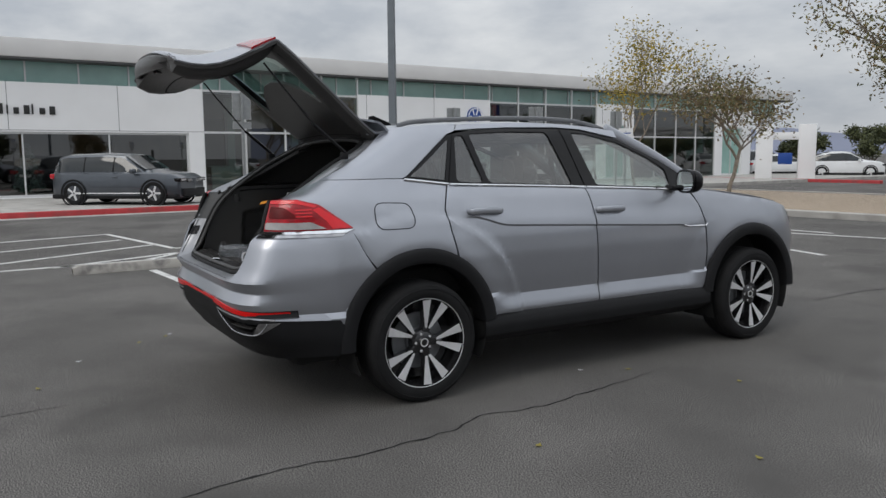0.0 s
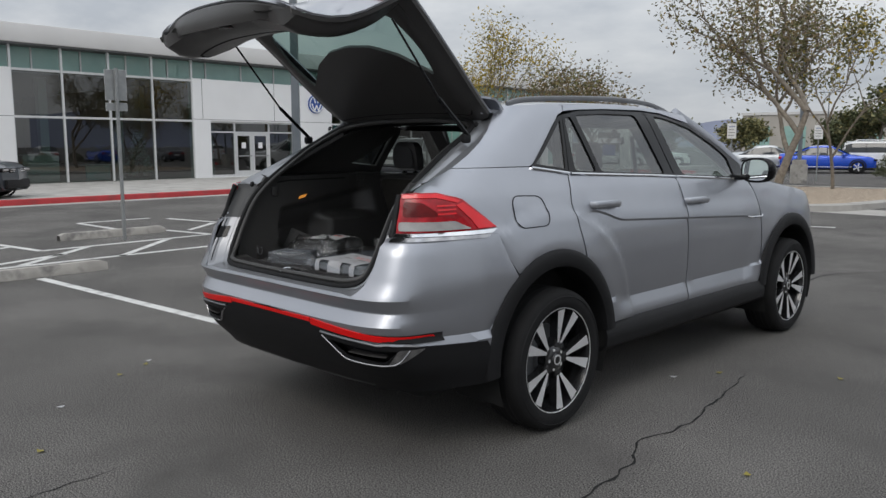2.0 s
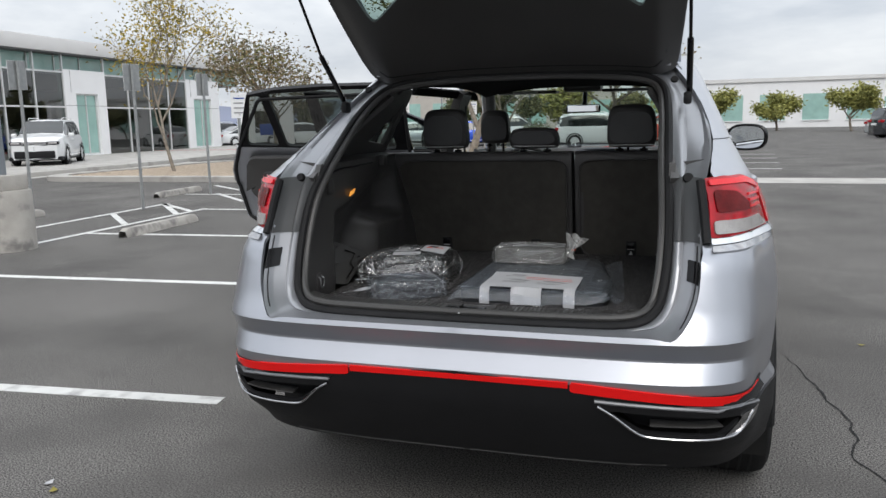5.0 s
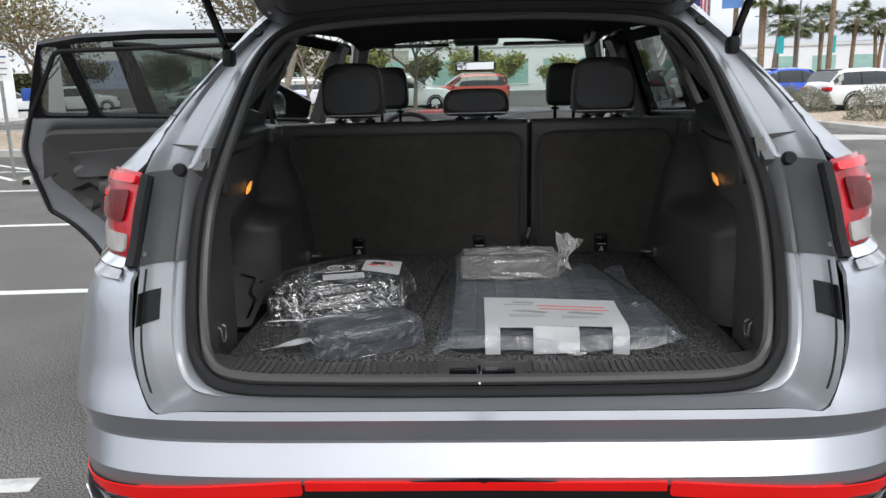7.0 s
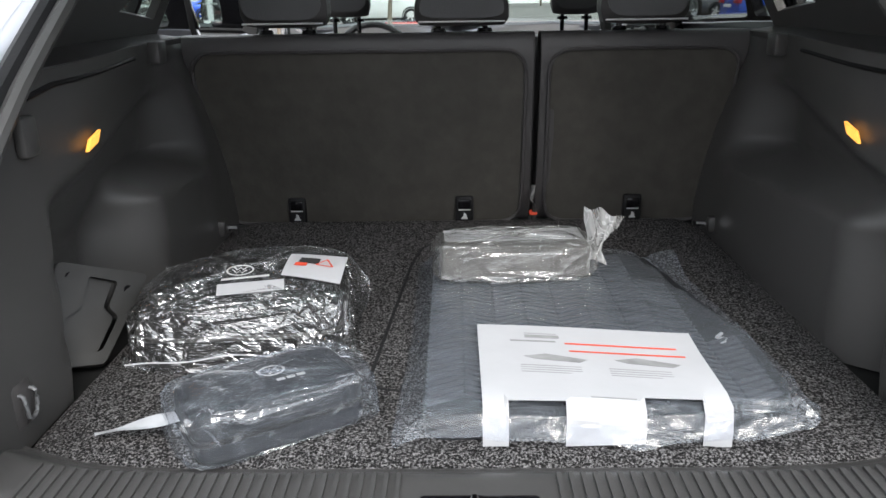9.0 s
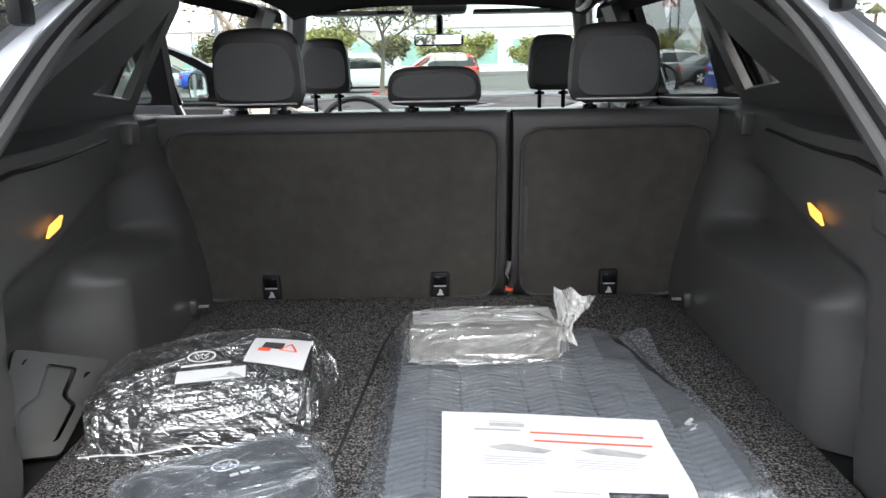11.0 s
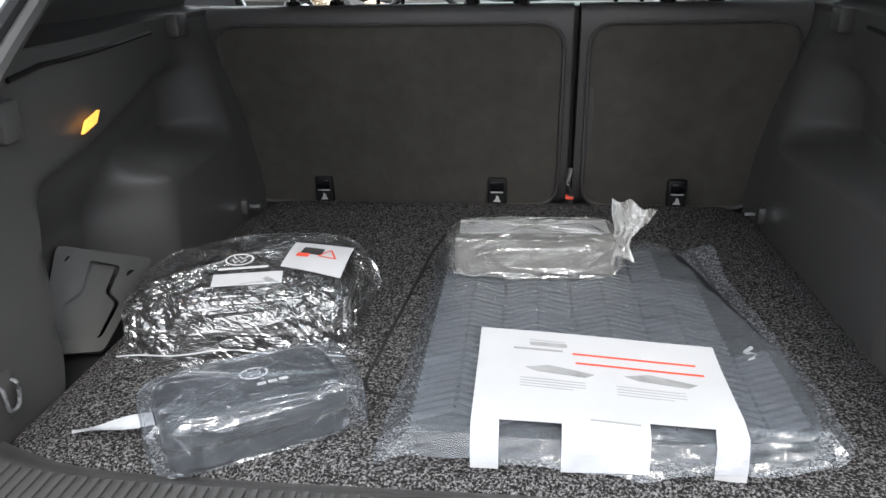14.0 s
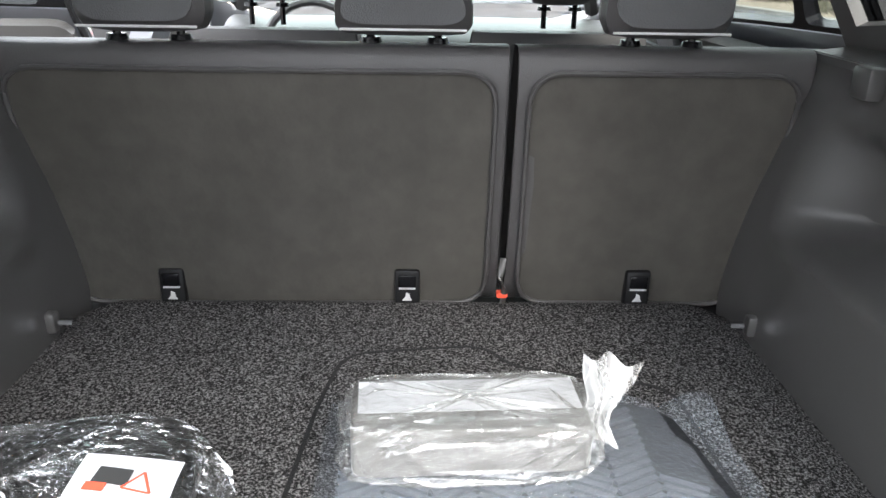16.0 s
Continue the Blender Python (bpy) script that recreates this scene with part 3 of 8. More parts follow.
wall_specs = {0: (-9.0, 7.2, 0.17, 2.42), 1: (14.98, 19.1, 0.17, 2.47), 2: (28.9, 30.4, 0.17, 3.1), 3: (38.7, 40.6, 0.17, 3.1)}
for i, (v0, v1, h) in enumerate(BLOCKS):
    o0, o1, z0, z1 = wall_specs[i]
    S = lambda a, b: (WALL, a, b)
    bm = panel(S, [(v0, 0), (v1, 0), (v1, h), (v0, h)], [[(o0, z0), (o1, z0), (o1, z1), (o0, z1)]], step=2.0, thick=0.35)
    wl_ = bpart("wall", bm, STUCCO, label="white clad wall block")
    for v in np.arange(v0 + 0.4, v1, 3.4):
        bpart("wall_joint", rbox(WALL + 0.001, WALL + 0.004, v - 0.008, v + 0.008, z1 + 0.05, h, 0), SOFFIT, wl_)
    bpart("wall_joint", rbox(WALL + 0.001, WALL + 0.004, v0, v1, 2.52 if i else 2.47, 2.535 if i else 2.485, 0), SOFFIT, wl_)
    fr = bpart("window_frame", panel(lambda a, b: (WALL - 0.10, a, b), [(o0 - 0.02, z0), (o1 + 0.02, z0), (o1 + 0.02, z1 + 0.02), (o0 - 0.02, z1 + 0.02)], [[(o0 + 0.07, z0 + 0.08), (o1 - 0.07, z0 + 0.08), (o1 - 0.07, z1 - 0.07), (o0 + 0.07, z1 - 0.07)]], step=2.0, thick=0.08), MULLION, label="aluminium window frame")
    if i != 1:
        edges = list(np.linspace(o0 + 0.05, o1 - 0.05, 7 if i == 0 else 3))
        for a, b in zip(edges, edges[1:]):
            bpart("pane", panel(lambda s, t: (WALL - 0.15, s, t), [(a, z0), (b, z0), (b, z1), (a, z1)], step=3, thick=0.0), SHOPGLASS if i == 0 else SPANDREL, fr)
        for a in edges[1:-1]:
            bpart("mullion", rbox(WALL - 0.19, WALL - 0.09, a - 0.025, a + 0.025, z0, z1, 0), MULLION, fr)
# entrance doors
ent = bpart("entrance", rbox(WALL - 0.20, WALL - 0.12, 14.98, 19.1, 2.0, 2.06, 0), MULLION, label="glazed entrance with double doors")
for v in (14.98, 16.14, 17.82, 19.06):
    bpart("post", rbox(WALL - 0.20, WALL - 0.11, v - 0.03, v + 0.04, 0.15, 2.45, 0), MULLION, ent)
for a, b, z0, z1 in ((15.0, 16.14, 0.17, 2.0), (17.86, 19.06, 0.17, 2.0), (15.0, 16.14, 2.06, 2.45), (16.18, 17.8, 2.06, 2.45), (17.86, 19.06, 2.06, 2.45)):
    bpart("pane", panel(lambda s, t: (WALL - 0.16, s, t), [(a, z0), (b, z0), (b, z1), (a, z1)], step=3, thick=0.0), SHOPGLASS, ent)
for a, b in ((16.17, 16.98), (16.99, 17.80)):
    leaf = bpart("door_leaf", panel(lambda s, t: (WALL - 0.13, s, t), [(a, 0.16), (b, 0.16), (b, 2.0), (a, 2.0)], [[(a + 0.11, 0.40), (b - 0.11, 0.40), (b - 0.11, 1.88), (a + 0.11, 1.88)]], step=2, thick=0.05), MULLION, ent, "white framed glass door")
    part("glazing", panel(lambda s, t: (WALL - 0.155, s, t), [(a + 0.1, 0.38), (b - 0.1, 0.38), (b - 0.1, 1.9), (a + 0.1, 1.9)], step=3, thick=0.0), SHOPGLASS, ent)
    bpart("push_bar", rbox(WALL - 0.10, WALL - 0.06, a + 0.06, b - 0.06, 1.0, 1.05, 0.01), GALV, ent)
    bpart("door_notice", rbox(WALL - 0.145, WALL - 0.14, (a + b) / 2 - 0.1, (a + b) / 2 + 0.1, 1.35, 1.6, 0), SIGNWHITE, ent, "white paper notice")
# tall glass bays
for g0, g1 in GLASS:
    bay = bpart("glass_bay", rbox(WALL - 0.13, WALL - 0.05, g0, g1, 2.42, 2.50, 0), MULLION, label="tall glazed bay")
    cols = list(np.linspace(g0, g1, 5))
    for v in cols:
        bpart("mullion", rbox(WALL - 0.14, WALL - 0.03, v - 0.035, v + 0.035, 0.15, 4.9, 0), MULLION, bay)
    bpart("transom", rbox(WALL - 0.14, WALL - 0.04, g0, g1, 4.02, 4.10, 0), MULLION, bay)
    for a, b in zip(cols, cols[1:]):
        for z0, z1 in ((0.16, 2.43), (2.49, 4.04)):
            bpart("pane", panel(lambda s, t: (WALL - 0.09, s, t), [(a, z0), (b, z0), (b, z1), (a, z1)], step=3, thick=0.0), SHOPGLASS, bay)
# clerestory glass, roof fascia
cl_ = bpart("clerestory", rbox(WALL - 0.62, WALL - 0.5, -16, 45, 4.0, 4.06, 0), MULLION, label="band of pale green roof-level glass")
edges = list(np.arange(-16, 45.1, 1.64))
for a, b in zip(edges, edges[1:]):
    bpart("spandrel_pane", rbox(WALL - 0.60, WALL - 0.56, a + 0.02, b - 0.02, 4.05, 4.86, 0), SPANDREL, cl_)
    bpart("mullion", rbox(WALL - 0.61, WALL - 0.50, a - 0.025, a + 0.025, 4.05, 4.88, 0), MULLION, cl_)
bpart("roof", rbox(-46, WALL + 0.25, -16.5, 45.5, 4.92, 5.55, 0.02), FASCIA, label="flat roof with deep pale fascia")
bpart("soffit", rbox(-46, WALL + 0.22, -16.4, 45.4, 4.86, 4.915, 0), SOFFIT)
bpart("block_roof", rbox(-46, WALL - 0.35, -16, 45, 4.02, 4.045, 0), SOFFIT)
bpart("end_wall", rbox(-46, WALL - 0.4, 41.2, 41.5, 0, 4.9, 0), STUCCO)
bpart("end_wall", rbox(-46, WALL - 0.4, -16, -15.7, 0, 4.9, 0), STUCCO)
bpart("back_wall", rbox(-46, -45.7, -16, 41.5, 0, 4.9, 0), SHOPWALL)
bpart("showroom_floor", rbox(-45.7, WALL - 0.36, -15.7, 41.2, 0.0, 0.15, 0), CONCRETE)
for v in (8.0, 14.0, 21.5, 28.0):
    bpart("partition", rbox(-40, WALL - 3.5, v - 0.1, v + 0.1, 0.15, 4.0, 0), SHOPWALL)
for v in (9.6, 12.4, 16.4, 23.0, 25.6):
    bpart("column", rbox(WALL - 2.6, WALL - 2.3, v - 0.15, v + 0.15, 0.15, 4.0, 0), SIGNWHITE)
# round sign and illegible wall lettering
sgn = bpart("round_sign", lathe([(0, 0.07), (0.40, 0.07), (0.42, 0.05), (0.42, 0)], 40, Matrix.Translation((WALL, 20.28, 3.36)) @ Matrix.Rotation(radians(90), 4, "Y")), SIGNBLUE, label="round blue sign with a white ring")
bpart("sign_ring", lathe([(0.34, 0.072), (0.34, 0.082), (0.385, 0.082), (0.385, 0.072)], 40, Matrix.Translation((WALL, 20.28, 3.36)) @ Matrix.Rotation(radians(90), 4, "Y")), SIGNWHITE, sgn)
for top, low, half in ((0.30, 0.04, 0.14), (0.02, -0.31, 0.26)):
    zz = [(-half, top), (-half * 0.42, low), (0.0, top - 0.06 if low < 0 else low), (half * 0.42, low), (half, top)]
    for (y0, z0), (y1, z1) in zip(zz, zz[1:]):
        if abs(z1 - z0) > 0.01:
            bpart("sign_bar", tube([(WALL + 0.076, 20.28 + y0, 3.36 + z0), (WALL + 0.076, 20.28 + y1, 3.36 + z1)], 0.032, 6, flat=0.3, up=(1, 0, 0)), SIGNWHITE, sgn)
for k, (a, w, h) in enumerate(((0.82, 0.10, 0.34), (1.02, 0.05, 0.30), (1.22, 0.16, 0.22), (1.52, 0.17, 0.30), (1.75, 0.05, 0.34), (1.98, 0.17, 0.22), (2.28, 0.17, 0.28))):
    bpart("lettering_bar", rbox(WALL, WALL + 0.04, a + 0.35, a + 0.35 + w, 3.02, 3.02 + h, 0.005), INKBLACK, label="black raised lettering bar")

# ---------------------------------------------------------------- the silver car
# y runs from the rear bumper (0) forward, x to the car's right, z up.
GALVRAIL = mat("dull_grey_metal", (0.20, 0.205, 0.215), rough=0.45, metal=0.5, var=0.1, scale=9)
car = thing("coupe_suv", "silver coupe SUV with tailgate raised and two doors open", "car")

WTAB = ((0.30, 0.90), (0.46, 0.930), (0.50, 0.931), (0.585, 0.908), (0.70, 0.918), (0.85, 0.925), (0.97, 0.920), (1.05, 0.908),
        (1.145, 0.885), (1.22, 0.860), (1.28, 0.826), (1.34, 0.800), (1.46, 0.750), (1.60, 0.688), (1.66, 0.645), (1.70, 0.60))
YRTAB = ((0.30, 0.24), (0.36, 0.14), (0.45, 0.075), (0.56, 0.02), (0.63, 0.006), (0.668, 0.0), (0.722, 0.035), (0.731, 0.035), (0.786, 0.0), (0.80, 0.004),
         (0.83, 0.03), (1.05, 0.11), (1.23, 0.17), (1.62, 0.887), (1.75, 1.1))
YRPLAIN = ((0.30, 0.24), (0.36, 0.14), (0.45, 0.075), (0.60, 0.01), (0.80, 0.01), (1.05, 0.11), (1.23, 0.17), (1.62, 0.887), (1.75, 1.1))
RHUB, FHUB, HUBZ, AXLEZ = 1.078, 4.06, 0.376, 0.364


def crease(y):
    return 1.04 - 0.05 * (y - 1.54) + 0.05 * smooth(1.74, 1.46, y)


def half_width(y, z):
    w = lin(WTAB, z)
    k = smooth(1.55, 1.75, y) * (1 - smooth(3.35, 3.5, y))
    if z < 0.60:
        w = w * k + (1 - k) * lin(((0.3, 0.90), (0.46, 0.925), (0.6, 0.925)), z)
    for hub in (RHUB, FHUB):
        r = math.hypot(y - hub, z - HUBZ)
        w += 0.012 * (1 - smooth(0.54, 0.72, r)) + (0.013 if hub == RHUB else 0.004) * (1 - smooth(0.735, 0.765, r))
    if 1.4 < y < 3.55 and z < 1.25:
        w += 0.010 * smooth(-0.006, 0.006, z - crease(y)) * smooth(1.34, 1.52, y) * (1 - smooth(3.45, 3.55, y)) * (1 - smooth(0.02, 0.14, z - crease(y)))
    return w


def corner(z):
    """Where the side begins to turn into the rear, and the rearmost line, at that height."""
    if z <= 1.23:
        return 0.75, lin(YRTAB, z), lin(YRPLAIN, z)
    yr = lin(YRTAB, z)
    return yr + 0.58, yr, yr


def square(z):
    """How square the rear corner is at that height."""
    return 4.6 - 0.6 * smooth(1.04, 1.24, z) + 2.0 * smooth(0.38, 0.50, z) * (1 - smooth(1.0, 1.06, z))


def body(a, z):
    """The outer skin of the right side, rear corner and front corner: a is y along the side."""
    yc, yr, yp = corner(z)
    if a >= 4.25:
        phi = min(1.0, (a - 4.25) / 1.3) * math.pi / 2
        c, s = math.cos(phi), math.sin(phi)
        r = (c ** 3 + s ** 3) ** (-1 / 3)
        nose = lin(((0.3, 0.60), (0.55, 0.70), (0.8, 0.69), (1.0, 0.58), (1.2, 0.45)), z)
        return (half_width(4.25, z) * r * c, 4.25 + nose * r * s, z)
    if a >= yc:
        return (half_width(a, z), a, z)
    phi = max(0.0, 1 - (yc - a) / 1.3) * math.pi / 2
    s, c = math.sin(phi), math.cos(phi)
    k = square(z)
    r = (c ** k + s ** k) ** (-1 / k)
    y0 = yr + (yp - yr) * smooth(0.75, 1.25, phi)
    taper = 0.066 * (1 - smooth(1.02, 1.22, z)) * smooth(0.25, 0.6, c)
    return (half_width(yc, z) * r * s * (1 - taper), yc - (yc - y0) * r * c, z)


@functools.lru_cache(maxsize=None)
def a_at_x(x, z):
    """The place along the skin where it is x from the middle, on the rear corner."""
    hi = corner(z)[0]
    lo = hi - 1.3
    for _ in range(26):
        m = (lo + hi) / 2
        if body(m, z)[0] < x:
            lo = m
        else:
            hi = m
    return (lo + hi) / 2


def a_at_y(y, z):
    yc, yr, yp = corner(z)
    if y >= yc:
        return y
    p = min(1.0, (yc - y) / (yc - yp))
    q = (1 - p ** square(z)) ** (1 / square(z))
    return yc - 1.3 * (1 - math.atan2(q, p) / (math.pi / 2))


def off(d):
    """The skin moved outward by d."""
    def f(a, z):
        p = Vector(body(a, z))
        n = (Vector(body(a + 0.004, z)) - Vector(body(a - 0.004, z))).cross(Vector(body(a, z + 0.004)) - Vector(body(a, z - 0.004))).normalized()
        return p + n * d
    return f


def arc(hub, r, a0, a1, n=18):
    return [(hub + r * math.cos(radians(a0 + (a1 - a0) * i / n)), HUBZ + 0.02 + r * math.sin(radians(a0 + (a1 - a0) * i / n))) for i in range(n + 1)]


def raised(pts):
    """Lifts the upper part of a side-window outline to the roof's line."""
    return [(y, z + 0.018 * smooth(1.42, 1.58, z)) for y, z in pts]


# window line of the side glass
BELT = ((1.03, 1.335), (1.33, 1.30), (2.28, 1.262), (3.30, 1.215))


def edge_x(z):
    """Half width of the rear opening's outer edge."""
    return lin(((0.80, 0.68), (0.86, 0.695), (1.05, 0.705), (1.20, 0.703), (1.25, 0.725), (1.34, 0.735), (1.42, 0.718), (1.50, 0.680), (1.60, 0.605), (1.66, 0.54)), z)


# lower quarter panel, with the wheel arch
rear_edge = [(a_at_x(edge_x(z), z), z) for z in (1.045, 1.1, 1.2, 1.25, 1.3, 1.34)]
quarter = rear_edge + [(a_at_y(1.03, 1.335), 1.337), (1.325, 1.302), (1.29, 1.22), (1.27, 1.15), (1.29, 1.02), (1.315, 0.915)]
quarter += [p for p in arc(RHUB, 0.525, 62, 124)] + [(0.70, 0.93), (a_at_y(0.652, 1.045), 1.045)]
FLARE = [arc(RHUB, r, 28, 128, 34) for r in (0.733, 0.766)]
qp = part("quarter_panel", panel(off(0.0), quarter, step=0.035, roll=0.003, folds=FLARE), PAINT, car)
flap = round_poly([(a_at_y(0.80, 1.21), 1.205), (1.04, 1.195), (1.055, 1.05), (a_at_y(0.80, 1.05), 1.05)], 0.06, 6)
fuel = part("fuel_flap", panel(off(0.0035), flap, step=0.03, thick=0.006, roll=0.003), PAINT, qp)
# dark tube on the skin stands in for the shade in the gap
part("flap_gap", tube([Vector(off(0.0015)(a, z)) for a, z in densify([(a, z) for a, z in flap], 0.02)], 0.0028, 6, closed=True), RUBBER, fuel, "thin dark tube for the shaded gap round the flap")
# upper quarter: the sloping rear pillar
pillar = [(a_at_x(edge_x(z), z), z) for z in (1.342, 1.40, 1.46, 1.52, 1.57, 1.615, 1.645)]
pillar = [pillar[0]] + pillar[1:] + [(a_at_y(1.50, 1.66), 1.66), (a_at_y(1.47, 1.61), 1.612), (a_at_y(1.40, 1.592), 1.592),
                                     (a_at_y(1.27, 1.50), 1.50), (a_at_y(1.15, 1.42), 1.42), (a_at_y(1.06, 1.355), 1.355), (a_at_y(1.03, 1.34), 1.342)]
pillar = pillar[:7] + raised(pillar[7:])
cp = part("rear_pillar", panel(off(0.0), pillar, step=0.035, roll=0.002), PAINT, car)
ZT = ((0.93, 1.640), (1.2, 1.675), (1.6, 1.702), (2.1, 1.716), (2.5, 1.706), (2.82, 1.672))


def roof_edge(y):
    return lin(ZT, y) - 0.030


rail_strip = [(y, z) for y, z in ((1.47, 1.632), (1.62, 1.644), (1.90, 1.657), (2.30, 1.662), (2.53, 1.650), (2.84, 1.590))]
rail_strip += [(2.84, roof_edge(2.82))] + [(y, roof_edge(y) + 0.004) for y in (2.6, 2.4, 2.1, 1.8, 1.6, 1.50)]
cant = part("cant_rail", panel(off(0.0), rail_strip, step=0.04), PAINT, car)


def roof_top(u, v):
    y = 0.95 + 1.87 * v
    t = 2 * u - 1
    xe = body(max(y, 1.43), roof_edge(y))[0] if y > 1.5 else lin(((0.93, 0.585), (1.5, body(1.5, roof_edge(1.5))[0])), y)
    return (t * xe, y - 0.05 * t * t * (1 - v), lin(ZT, y) - 0.030 * abs(t) ** 3)


roof = part("roof", sheet(roof_top, 24, 24, 0.012), PAINT, car)
for s in (1, -1):
    rr = spline([(s * 0.565, 1.12, 1.660), (s * 0.575, 1.24, 1.686), (s * 0.58, 1.6, 1.708), (s * 0.575, 2.1, 1.723), (s * 0.565, 2.5, 1.713), (s * 0.555, 2.72, 1.684), (s * 0.55, 2.82, 1.660)], 5)
    part("roof_rail", tube(rr, 0.010, 8, flat=1.5), GALVRAIL, car, "satin silver roof rail")
fin = prism([(0, 0), (0.17, 0), (0.15, 0.02), (0.03, 0.065), (0.0, 0.06)], -0.012, 0.012, Matrix.Translation((0, 1.2, 1.685)) @ Matrix(((0, 0, 1, 0), (1, 0, 0, 0), (0, 1, 0, 0), (0, 0, 0, 1))))
part("aerial_fin", fin, GLOSSBLACK, car)

# doors: outer skin, window frames, glass, handles, inner trim
REAR_SEAM = [(1.335, 1.298), (1.30, 1.22), (1.28, 1.15), (1.30, 1.02), (1.325, 0.915)]


def door(kind):
    if kind == "rear":
        skin = REAR_SEAM + [p for p in arc(RHUB, 0.525, 60, 8, 10)] + [(1.63, 0.475), (2.485, 0.455), (2.487, 0.60), (2.465, 0.90), (2.45, 1.08), (2.435, 1.18), (2.41, 1.256), (1.90, 1.277)]
        win = [[(1.405, 1.312), (1.605, 1.302), (1.525, 1.590), (1.462, 1.578)], [(1.648, 1.300), (2.325, 1.272), (2.212, 1.612), (1.90, 1.612), (1.572, 1.596)]]
        frame = [(1.345, 1.302), (2.42, 1.262), (2.33, 1.634), (1.90, 1.633), (1.62, 1.620), (1.452, 1.594)]
    else:
        skin = [(2.42, 1.256), (2.444, 1.18), (2.46, 1.08), (2.474, 0.90), (2.496, 0.60), (2.494, 0.455), (3.50, 0.445), (3.555, 0.52), (3.56, 0.75), (3.54, 0.97), (3.49, 1.10), (3.40, 1.205), (2.9, 1.234)]
        win = [[(2.535, 1.262), (3.25, 1.232), (3.24, 1.36), (3.08, 1.45), (2.84, 1.540), (2.56, 1.600), (2.425, 1.612)]]
        frame = [(2.43, 1.260), (3.38, 1.218), (3.40, 1.312), (3.19, 1.432), (2.84, 1.562), (2.53, 1.622), (2.34, 1.634)]
    win, frame = [raised(w) for w in win], raised(frame)
    span = (1.38, 2.47) if kind == "rear" else (2.46, 3.56)
    rows = [[(y, crease(y) + d) for y in np.linspace(*span, 34)] for d in (-0.006, 0.006)]
    rows += [[(y, z) for y in np.linspace(span[0] + 0.1, span[1] + 0.1, 30)] for z in (0.50, 0.585)] + (FLARE if kind == "rear" else [arc(FHUB, r, 120, 172, 20) for r in (0.733, 0.766)])
    d = part(kind + "_door", panel(off(0.0), skin, step=0.026, thick=0.03, roll=0.003, folds=rows), PAINT, car, angle=20)
    part("window_frame", panel(off(-0.004), frame, [round_poly(w, 0.03, 3) for w in win], step=0.04, thick=0.03), GLOSSBLACK, d, "black window frame")
    for w in win:
        part("window_glass", panel(off(-0.012), round_poly(w, 0.03, 3), step=0.08, thick=0.0), REARGLASS if kind == "rear" else SIDEGLASS, d).visible_shadow = False
    y0, y1 = (1.345, 2.42) if kind == "rear" else (2.43, 3.38)
    part("belt_moulding", tube([Vector(off(0.003)(y, lin(BELT, y) - 0.004)) for y in np.linspace(y0, y1, 14)], 0.008, 6), CHROME, d, "bright window sill strip")
    hy, hz = (1.56, 1.128) if kind == "rear" else (2.60, 1.098)
    hx = body(hy, hz)[0]
    hb = tube(spline([(hx - 0.01, hy - 0.125, hz), (hx + 0.028, hy - 0.10, hz + 0.002), (hx + 0.036, hy, hz + 0.004), (hx + 0.03, hy + 0.09, hz), (hx - 0.01, hy + 0.115, hz - 0.004)], 5), 0.017, 8, flat=1.25)
    part("door_handle", hb, PAINT, d)
    # flat disc on the skin; the recess is only shade put into its colour
    cup = sheet(lambda u, v: (body(hy, hz)[0] + 0.002 , hy + 0.085 * math.cos(u * 2 * math.pi) * v, hz - 0.012 + 0.028 * math.sin(u * 2 * math.pi) * v), 18, 3, close_u=True)
    part("handle_cup", cup, JAMB, d, "flat patch in darker paint for the shade of the handle recess")
    # inside of the door
    inner = ([(1.40, 1.26), (1.37, 1.05), (1.48, 0.93), (1.62, 0.78), (1.72, 0.56), (2.42, 0.52), (2.40, 1.245)] if kind == "rear"
             else [(2.52, 1.24), (2.54, 0.55), (3.45, 0.52), (3.47, 0.95), (3.36, 1.20)])
    t = part("door_trim", panel(off(-0.055), round_poly(inner, 0.06), step=0.06, thick=0.035), TRIM, d, "black plastic door lining")
    ay = (y0 + y1) / 2 + 0.05
    part("arm_rest", rbox(body(ay, 1.0)[0] - 0.16, body(ay, 1.0)[0] - 0.08, ay - 0.33, ay + 0.36, 0.93, 1.0, 0.02), LEATHER, d)
    pad = [(y0 + 0.14, 1.17), (y0 + 0.16, 1.03), (y1 - 0.06, 1.03), (y1 - 0.06, 1.17)]
    part("door_insert", panel(off(-0.092), round_poly(pad, 0.03), step=0.06, thick=0.012), LEATHERGREY, d, "grey stitched door insert")
    part("door_seal", tube([Vector(off(-0.036)(a, z)) for a, z in densify(round_poly([(p[0] * 0.97 + 0.03 * ay, p[1]) for p in (skin[:-1] + [(y1 - 0.03, 1.6), (y0 + 0.16, 1.58)] if kind == "rear" else skin)], 0.03), 0.05)], 0.011, 6, closed=True), RUBBER, d)
    return d


rd = door("rear")
fd = door("front")

# fixed quarter glass
qf = [(a_at_y(1.045, 1.342), 1.345), (1.34, 1.306), (1.448, 1.594), (a_at_y(1.40, 1.585), 1.585), (a_at_y(1.27, 1.495), 1.495), (a_at_y(1.15, 1.415), 1.415)]
qw = [(a_at_y(1.085, 1.35), 1.352), (1.325, 1.325), (1.415, 1.565), (a_at_y(1.29, 1.485), 1.485), (a_at_y(1.17, 1.40), 1.405)]
qf, qw = raised(qf), raised(qw)
quarter_window = part("quarter_window", panel(off(-0.004), qf, [qw], step=0.04, thick=0.02), GLOSSBLACK, car, "black quarter window frame")
